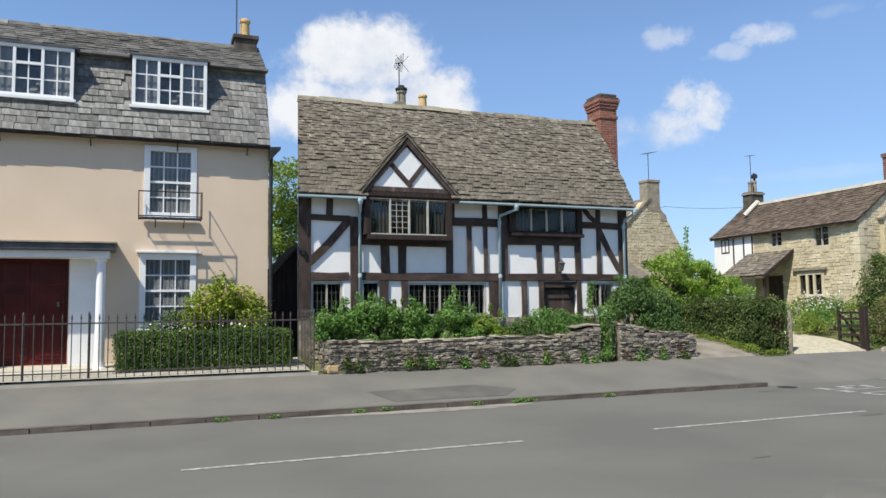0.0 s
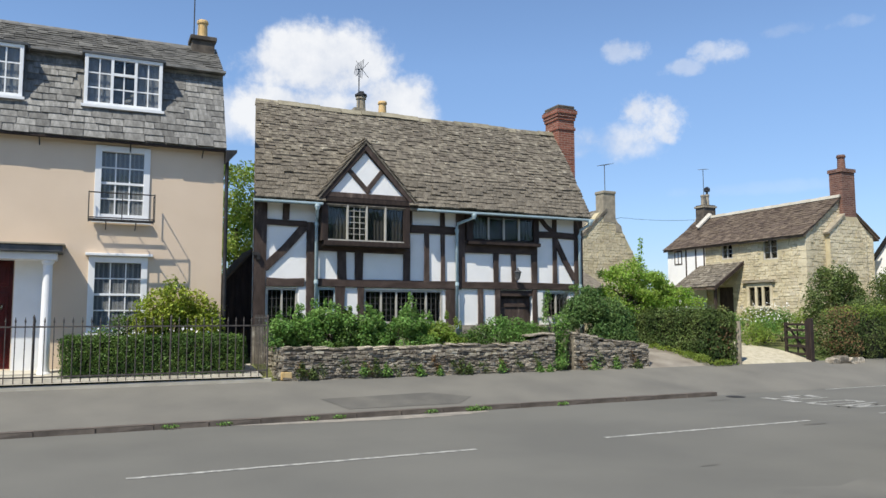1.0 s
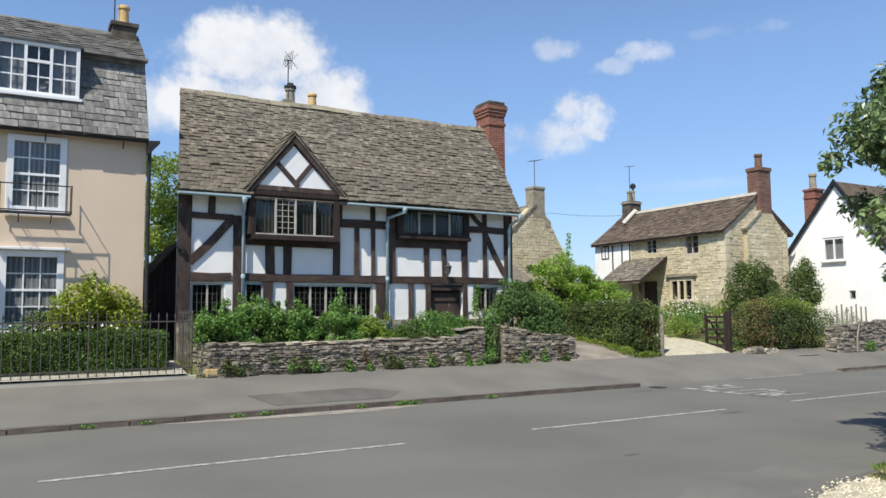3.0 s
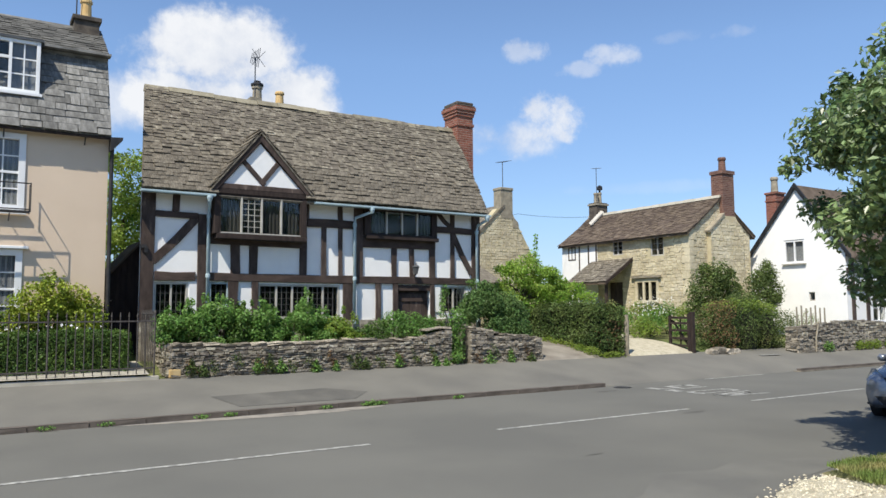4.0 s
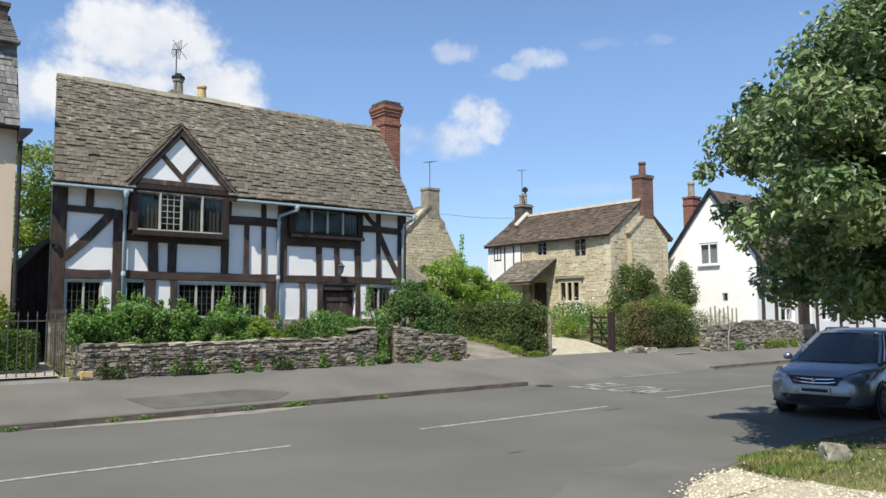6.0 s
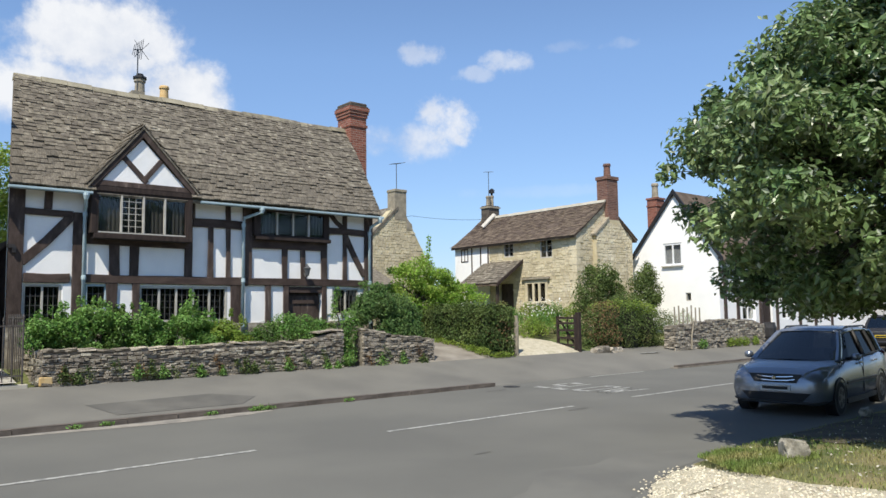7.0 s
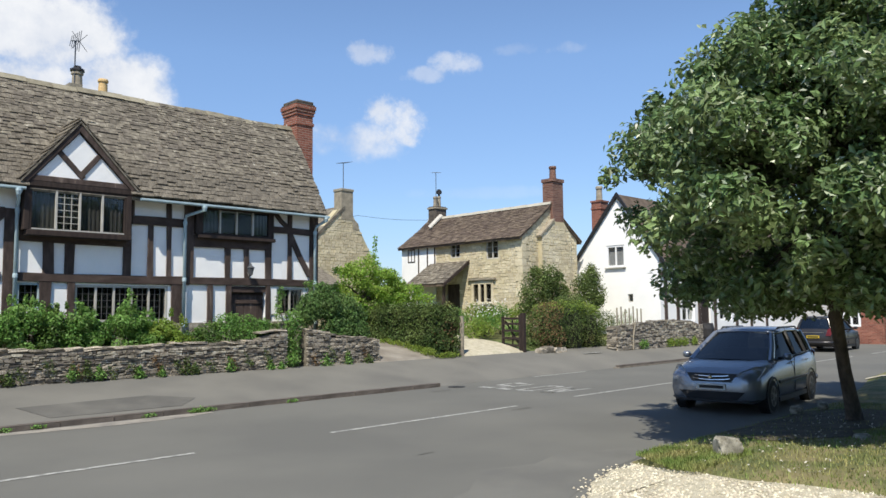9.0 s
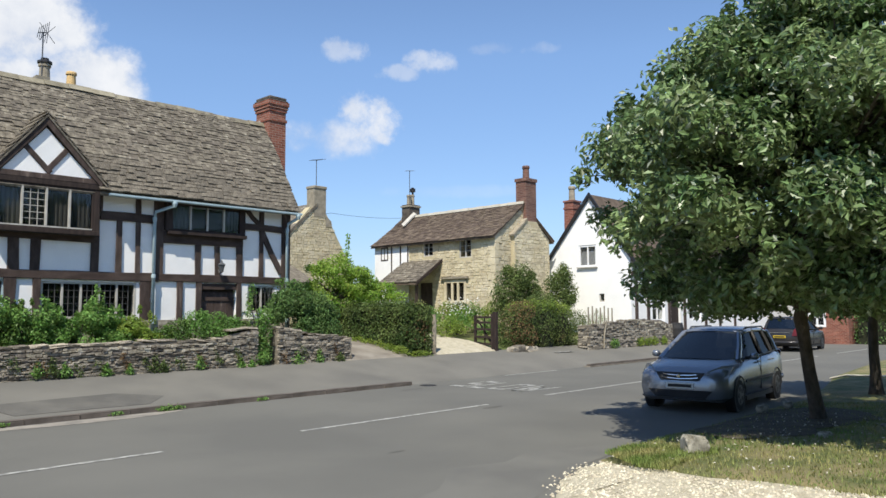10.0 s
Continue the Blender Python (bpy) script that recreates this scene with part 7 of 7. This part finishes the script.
blades(7.6, 15.5, 1.5, 5.45, 15000, 0.045, "verge_grass", "short dry verge grass with green tufts", lambda x, y: (y < np.where(x < 10.2, 5.1 + (x - 7.7) * 0.16, 5.45)) & (y < 4.3 + (x - 7.72) * 1.2) & ~((x > 10.6) & (x < 14.3) & (y > 3.5) & (gr.random(len(x)) < 0.85)))
blades(7.7, 9.2, 4.0, 5.25, 7000, 0.06, "verge_grass", "longer green tufts along the road edge", lambda x, y: (y < 5.1 + (x - 7.7) * 0.12) & (y < 4.3 + (x - 7.72) * 1.2))
mb = MB()
for i in range(9000):
    x, y = gr.uniform(4.6, 8.4), gr.uniform(1.2, 5.4)
    e = spill_edge(x)
    if y > e + abs(gr.normal(0, 0.09)) or (x > 7.75 and y < 4.3 + (x - 7.72) * 1.2 and gr.random() < 0.7):
        continue
    z = height(x, y) + 0.012 if y < 4.15 else 0.008 + 0.125 * max(0.0, (e - y) / (e - 4.15))
    s = gr.uniform(0.010, 0.028)
    c = Vector((x, y, z))
    q = [c + Vector((s * gr.uniform(0.6, 1.2), 0, 0)), c + Vector((0, s * gr.uniform(0.6, 1.2), 0)), c - Vector((s * gr.uniform(0.6, 1.2), 0, 0)), c - Vector((0, s * gr.uniform(0.6, 1.2), 0)), c + Vector((0, 0, s * gr.uniform(0.5, 0.9)))]
    mb.add(q, [(0, 1, 4), (1, 2, 4), (2, 3, 4), (3, 0, 4)])
whole("gravel_stones", mb, PEBBLE, (0, 0, 0), "loose pale limestone chippings", "gravel", kind="stuff")
p = np.stack([gr.uniform(8, 14, 300), gr.uniform(2, 5.0, 300), np.zeros(300)], 1)
p[:, 2] = np.interp(p[:, 1], [2, 3.4, 4.4, 5.2], [0.27, 0.24, 0.19, 0.13])
whole("fallen_leaves", leaves(p, np.tile([0, 0, 1.0], (300, 1)), 0.042, gr, 0.4), FLAG, (0, 0, 0), "pale dry leaves fallen on the verge", "leaves", kind="stuff")
# ---------------- cars ----------------
def car(name, at, heading, paint, label, rear=False):
    """A compact estate. Local x forwards, y to its left."""
    c = thing(name, (0, 0, 0), label, "car", "parked cars")
    # stations: x, half width at sill, at waist, top of bonnet or waist, underside
    ST = [(2.10, 0.55, 0.60, 0.67, 0.28), (2.04, 0.74, 0.77, 0.75, 0.22), (1.85, 0.82, 0.84, 0.82, 0.19), (1.45, 0.85, 0.87, 0.90, 0.19), (1.0, 0.86, 0.875, 0.97, 0.19), (0.6, 0.86, 0.875, 0.98, 0.19),
          (0.0, 0.86, 0.875, 1.0, 0.19), (-0.8, 0.86, 0.875, 1.02, 0.19), (-1.5, 0.855, 0.87, 1.03, 0.2), (-1.95, 0.80, 0.84, 1.02, 0.24), (-2.14, 0.70, 0.74, 0.98, 0.32), (-2.2, 0.62, 0.66, 0.9, 0.4)]
    mb, rows = MB(), []
    for x, ws, ww, zt, zb in ST:
        half = [(ws * 0.86, zb), (ws, zb + 0.10), (ww, zb + (zt - zb) * 0.45), (ww * 0.985, zb + (zt - zb) * 0.72), (ww * 0.93, zt - 0.05), (ww * 0.80, zt), (ww * 0.4, zt + 0.025)]
        ring = [(x, y, z) for y, z in half] + [(x, 0, zt + 0.032)] + [(x, -y, z) for y, z in reversed(half)]
        rows.append(ring)
    n = len(rows[0])
    mb.v = [p for r in rows for p in r]
    for i in range(len(rows) - 1):
        mb.f += [(i * n + k, i * n + (k + 1) % n, (i + 1) * n + (k + 1) % n, (i + 1) * n + k) for k in range(n)]
    mb.f += [tuple(range(n - 1, -1, -1)), tuple(range((len(rows) - 1) * n, len(rows) * n))]
    body = part("body", mb, paint, c, smooth=True)
    # cabin: roof skin and pillars round glass
    low = [(1.05, 0.76, 0.945), (0.55, 0.81, 0.98), (-0.35, 0.81, 1.01), (-1.2, 0.80, 1.03), (-2.0, 0.68, 1.03)]
    top = [(0.22, 0.555, 1.43), (0.0, 0.59, 1.47), (-0.45, 0.59, 1.50), (-1.2, 0.585, 1.49), (-1.82, 0.54, 1.44)]
    mb = MB()
    for x, w, z in top:
        mb.v += [(x, w, z), (x, w * 0.7, z + 0.03), (x, 0, z + 0.04), (x, -w * 0.7, z + 0.03), (x, -w, z)]
    for i in range(4):
        mb.f += [(i * 5 + k, i * 5 + k + 1, (i + 1) * 5 + k + 1, (i + 1) * 5 + k) for k in range(4)]
    roof = part("roof", mb, paint, c, smooth=True)
    md = roof.modifiers.new("skin", "SOLIDIFY")
    md.thickness = 0.03
    for s in (1, -1):
        for i, wide in ((0, 0.065), (2, 0.05), (3, 0.05), (4, 0.07)):
            a, b = Vector((low[i][0], s * low[i][1], low[i][2] - 0.03)), Vector((top[i][0], s * top[i][1], top[i][2] + 0.01))
            part("pillar", MB().tube([a, (a + b) / 2 + Vector((0, s * 0.015, 0)), b], [wide, wide * 0.85, wide * 0.8], 8), paint if i in (0, 4) else BLACKTRIM, c)
        part("cant_rail", MB().tube([(x, s * (w + 0.012), z - 0.01) for x, w, z in top], [0.03, 0.036, 0.036, 0.036, 0.03], 8), paint, c, smooth=True)
        part("waist_trim", MB().tube([(x, s * (w + 0.02), z - 0.01) for x, w, z in low], 0.016, 6), BLACKTRIM, c)
        for hx in (0.02, -1.0):
            part("door_handle", MB().box(hx - 0.1, hx + 0.1, s * 0.875 - 0.014, s * 0.875 + 0.014, 0.86, 0.9), paint, c, bevel=0.012)
        for i in range(4):
            q = [Vector((low[i][0], s * low[i][1], low[i][2] - 0.02)), Vector((low[i + 1][0], s * low[i + 1][1], low[i + 1][2] - 0.02)), Vector((top[i + 1][0], s * top[i + 1][1], top[i + 1][2])), Vector((top[i][0], s * top[i][1], top[i][2]))]
            part("side_window", MB().prism(q, (0, -s * 0.01, 0)), SIDEGLASS, c)
        part("roof_rail", MB().tube([(-0.1, s * 0.55, 1.5), (-0.25, s * 0.56, 1.555), (-1.5, s * 0.55, 1.55), (-1.65, s * 0.54, 1.49)], 0.018, 6), BLACKTRIM, c)
        mir = part("mirror", MB().lathe((0.72, s * 0.98, 0.95), [(0.05, 0), (0.08, 0.03), (0.085, 0.09), (0.05, 0.13)], 12), paint, c, smooth=True)
        part("mirror_arm", MB().tube([(0.7, s * 0.8, 0.97), (0.72, s * 0.92, 1.0)], 0.03, 6), BLACKTRIM, mir)
        part("side_strip", MB().box(-1.0, 0.95, s * 0.868 if s > 0 else -0.888, s * 0.868 + 0.02 if s > 0 else -0.868, 0.52, 0.57), BLACKTRIM, c)
        part("door_seam", MB().box(-0.125, -0.115, s * 0.872 - 0.006, s * 0.872 + 0.006, 0.3, 0.97), BLACKTRIM, c)
        part("sill", MB().box(-0.95, 0.95, s * 0.84 - 0.03, s * 0.84 + 0.03, 0.17, 0.26), BLACKTRIM, c)
        hl = part("headlight", MB().prism([(2.06, s * 0.46, 0.62), (2.01, s * 0.68, 0.59), (1.88, s * 0.79, 0.64), (1.55, s * 0.82, 0.83), (1.72, s * 0.68, 0.84), (2.0, s * 0.48, 0.74)], (0.045, s * 0.015, 0.035)), LAMPGLASS, c, "clear angular headlight")
        part("reflector", MB().lathe((1.9, s * 0.66, 0.64), [(0.03, 0), (0.075, 0.04), (0.075, 0.1), (0.03, 0.12)], 10), CHROME, hl)
        part("tail_light", MB().prism([(-2.19, s * 0.52, 0.72), (-2.17, s * 0.72, 0.72), (-2.02, s * 0.80, 0.98), (-2.06, s * 0.70, 1.08), (-2.14, s * 0.60, 1.0)], (-0.04, 0, 0.0)), REDLENS, c)
    ws = [Vector((1.05, 0.76, 0.945)), Vector((1.26, 0.42, 0.965)), Vector((1.31, 0, 0.975)), Vector((1.26, -0.42, 0.965)), Vector((1.05, -0.76, 0.945))]
    wt = [Vector((0.22, 0.555, 1.43)), Vector((0.27, 0.3, 1.455)), Vector((0.29, 0, 1.465)), Vector((0.27, -0.3, 1.455)), Vector((0.22, -0.555, 1.43))]
    mb = MB()
    mb.v = [tuple(p) for p in ws + wt]
    mb.f = [(k, k + 1, k + 6, k + 5) for k in range(4)]
    part("windscreen", mb, CARGLASS, c, smooth=True)
    mb = MB()
    mb.v = [(-2.0, 0.68, 1.02), (-2.06, 0, 1.03), (-2.0, -0.68, 1.02), (-1.83, 0.54, 1.44), (-1.88, 0, 1.47), (-1.83, -0.54, 1.44)]
    mb.f = [(1, 0, 3, 4), (2, 1, 4, 5)]
    part("rear_window", mb, CARGLASS, c)
    part("dashboard", MB().box(0.3, 1.0, -0.66, 0.66, 0.8, 0.96), BLACKTRIM, c)
    for s in (0.36, -0.36):
        part("seat", MB().box(-0.45, -0.28, s - 0.24, s + 0.24, 0.5, 1.12).box(-0.42, -0.32, s - 0.12, s + 0.12, 1.13, 1.32), BLACKTRIM, c, bevel=0.04)
    # nose
    for zz in (0.715, 0.655):
        part("grille_bar", MB().tube([(2.075 - (zz - 0.65) * 0.4, 0.42, zz + 0.01), (2.14 - (zz - 0.65) * 0.4, 0.22, zz - 0.012), (2.16 - (zz - 0.65) * 0.4, 0, zz - 0.022), (2.14 - (zz - 0.65) * 0.4, -0.22, zz - 0.012), (2.075 - (zz - 0.65) * 0.4, -0.42, zz + 0.01)], 0.014, 6), CHROME, c)
    part("grille", MB().prism([(2.065, 0.46, 0.75), (2.065, -0.46, 0.75), (2.105, -0.36, 0.60), (2.105, 0.36, 0.60)], (0.022, 0, 0)), BLACKTRIM, c)
    part("emblem", MB().lathe((2.15, 0, 0.645), [(0.02, 0), (0.035, 0.02), (0.035, 0.06), (0.02, 0.08)], 6), CHROME, c)
    pl = part("number_plate", MB().box(2.10, 2.128, -0.26, 0.26, 0.45, 0.555), PLATE_W, c, "white number plate")
    part("plate_bar", MB().box(2.129, 2.134, -0.22, 0.22, 0.475, 0.53), BLACKTRIM, pl)
    # near-black block for the shaded mouth of the intake
    part("air_intake", MB().prism([(2.06, 0.60, 0.42), (2.06, -0.60, 0.42), (2.09, -0.46, 0.28), (2.09, 0.46, 0.28)], (0.05, 0, 0)), INSIDE, c)
    part("bumper_strip", MB().tube([(1.9, 0.80, 0.27), (2.05, 0.66, 0.25), (2.13, 0.3, 0.25), (2.13, -0.3, 0.25), (2.05, -0.66, 0.25), (1.9, -0.80, 0.27)], 0.02, 6), BLACKTRIM, c)
    pl = part("number_plate", MB().box(-2.235, -2.205, -0.26, 0.26, 0.62, 0.73), PLATE_Y, c, "yellow rear number plate")
    part("plate_bar", MB().box(-2.24, -2.236, -0.22, 0.22, 0.645, 0.7), BLACKTRIM, pl)
    part("rear_bumper", MB().tube([(-2.0, 0.79, 0.45), (-2.16, 0.66, 0.42), (-2.24, 0.3, 0.42), (-2.24, -0.3, 0.42), (-2.16, -0.66, 0.42), (-2.0, -0.79, 0.45)], 0.07, 8), paint, c, smooth=True)
    part("boot_trim", MB().box(-2.215, -2.16, -0.45, 0.45, 0.84, 0.88), CHROME, c)
    for x in (1.35, -1.36):
        for s in (1, -1):
            arch = MB().tube([(x + 0.36 * math.cos(a), s * 0.868, 0.31 + 0.36 * math.sin(a)) for a in [k * math.pi / 8 for k in range(9)]], 0.012, 6)
            part("wheel_arch", arch, BLACKTRIM, c)
            part("arch_shadow", MB().tube([(x, s * 0.68, 0.31), (x, s * 0.866, 0.31)], 0.345, 24), BLACKTRIM, c)
            wheel = part("wheel", MB().tube([(x, s * 0.67, 0.31), (x, s * 0.69, 0.31), (x, s * 0.85, 0.31), (x, s * 0.872, 0.31)], [0.27, 0.31, 0.31, 0.28], 24), TYRE, c, "black tyre on an alloy rim")
            rim = part("rim", MB().tube([(x, s * 0.866, 0.31), (x, s * 0.878, 0.31)], [0.2, 0.19], 20), ALLOY, wheel)
            for k in range(5):
                a = k * 2 * math.pi / 5
                part("spoke_gap", MB().tube([(x + 0.12 * math.cos(a), s * 0.874, 0.31 + 0.12 * math.sin(a)), (x + 0.12 * math.cos(a), s * 0.882, 0.31 + 0.12 * math.sin(a))], 0.05, 8), BLACKTRIM, wheel)
    c.matrix_basis = Matrix.Translation(at) @ Matrix.Rotation(radians(heading), 4, "Z") @ Matrix.Diagonal((0.975, 1.0, 0.98, 1))
    return c


car("parked_car", (15.42, 6.86, 0.0), 186.3, CARBLUE, "blue-grey metallic estate car parked in the tree's shade")
car("parked_car", (37.0, 12.75, 0.0), 3.0, CARGREY, "dark grey hatchback further down the road")

# ---------------- pieces of walls, kerbs and roofs ----------------
blocks = [rough_block("kerbstone", 0.9, 0.15, 0.13, random.Random(k), KERB, chip=0.06) for k in range(4)]
k = 0
x = -10.0
while x < 13.0:
    piece("kerbstone", blocks[(k % 2) * 2], kerb, Matrix.Translation((x + 0.45, 14.16, 0.026)))
    x += 0.91
    k += 1
x = 21.8
while x < 45:
    piece("kerbstone", blocks[(k % 2) * 2], kerb, Matrix.Translation((x + 0.45, 14.1, 0.026)))
    x += 0.91
    k += 1
rubble_face(wall_a, (3.74, WY + 0.01), (10.82, WY + 0.01), lambda x: 0.5, lambda x: 1.18 if x < 5.95 else 1.2 + (x - 5.95) * 0.25, 0.14, 0.058, 0.08, (RUBBLE, RUBBLE_J), 21, limit=300)
rubble_face(wall_b, (11.42, WY + 0.01), (13.85, WY + 0.01), lambda x: 0.5, lambda x: float(np.interp(x, [0, 0.43, 0.7, 1.1, 1.8, 2.43], [1.46, 1.43, 1.3, 1.24, 1.2, 1.05])), 0.15, 0.065, 0.08, (RUBBLE, RUBBLE_J), 22, limit=200)
rubble_face(wall_c, (24.6, 15.94), (31.3, 15.94), lambda x: 0.4, lambda x: 1.3 + 0.2 * math.sin(x / 2), 0.2, 0.085, 0.09, (RUBBLE, RUBBLE_J), 23, limit=220)
rubble_face(wall_c, (24.59, 16.35), (24.59, 15.95), lambda x: 0.4, lambda x: 1.28, 0.2, 0.085, 0.08, (RUBBLE, RUBBLE_J), 25, limit=30, nrm=(-1, 0, 0))
rubble_face(wall_b, (13.86, WY + 0.03), (13.86, WY + 0.4), lambda x: 0.5, lambda x: 1.16, 0.2, 0.07, 0.07, (RUBBLE, RUBBLE_J), 26, limit=30, nrm=(1, 0, 0))
cop = [rough_block("coping_stone", 1.0, 0.41, 0.05, random.Random(90 + k), RUBBLE, chip=0.2) for k in range(5)]
rng = random.Random(31)
for wl_, x0, x1, zf in ((wall_a, 3.74, 10.0, lambda x: 1.22), (wall_a, 10.0, 10.8, lambda x: 1.47), (wall_b, 11.42, 13.8, lambda x: float(np.interp(x, [11.42, 11.85, 12.1, 12.5, 13.2, 13.85], [1.46, 1.43, 1.31, 1.25, 1.2, 1.05])))):
    x = x0
    while x < x1 - 0.1:
        w = min(rng.uniform(0.2, 0.5) if wl_ is wall_a else rng.uniform(0.14, 0.3), x1 - x)
        piece("coping_stone", rng.choice(cop), wl_, Matrix.Translation((x + w / 2, WY + 0.2, zf(x) + rng.uniform(-0.02, 0.03))) @ Matrix.Rotation(rng.uniform(-0.12, 0.12), 4, "Y") @ Matrix.Diagonal((w * 0.97, 1, 1, 1)))
        x += w
# side face of the wall by the railings
rubble_face(wall_a, (3.72, WY + 1.7), (3.72, WY), lambda x: 0.55, lambda x: 1.2, 0.2, 0.07, 0.07, (RUBBLE, RUBBLE_J), 24, limit=0, nrm=(-1, 0, 0))
slate_roof(roof, (xl, EY, EZ), (xr, EY, EZ), (rl, RY - 0.03, RZ), (rr, RY - 0.03, RZ), 0.14, 0.078, 0.23, 0.034, (SLATE, SLATE_J), 2, limit=300, hole=under_gable, rag=1.6)
DORM = [(-0.52, 1.27), (-3.5, -1.55)]
slate_roof(mroof, (-5.2, 17.96, 5.84), (2.62, 17.96, 5.84), (-5.2, 18.88, 7.86), (2.62, 18.88, 7.86), 0.185, 0.165, 0.3, 0.016, (GSLATE, GSLATE_J), 6, limit=300,
           hole=lambda p: any(a < p.x < b for a, b in DORM) and p.z > 6.42)
slate_roof(mroof, (-5.2, 18.76, 7.88), (2.64, 18.76, 7.88), (-5.2, 20.28, 8.95), (2.66, 20.28, 8.95), 0.17, 0.13, 0.3, 0.016, (GSLATE, GSLATE_UP), 7, limit=0)
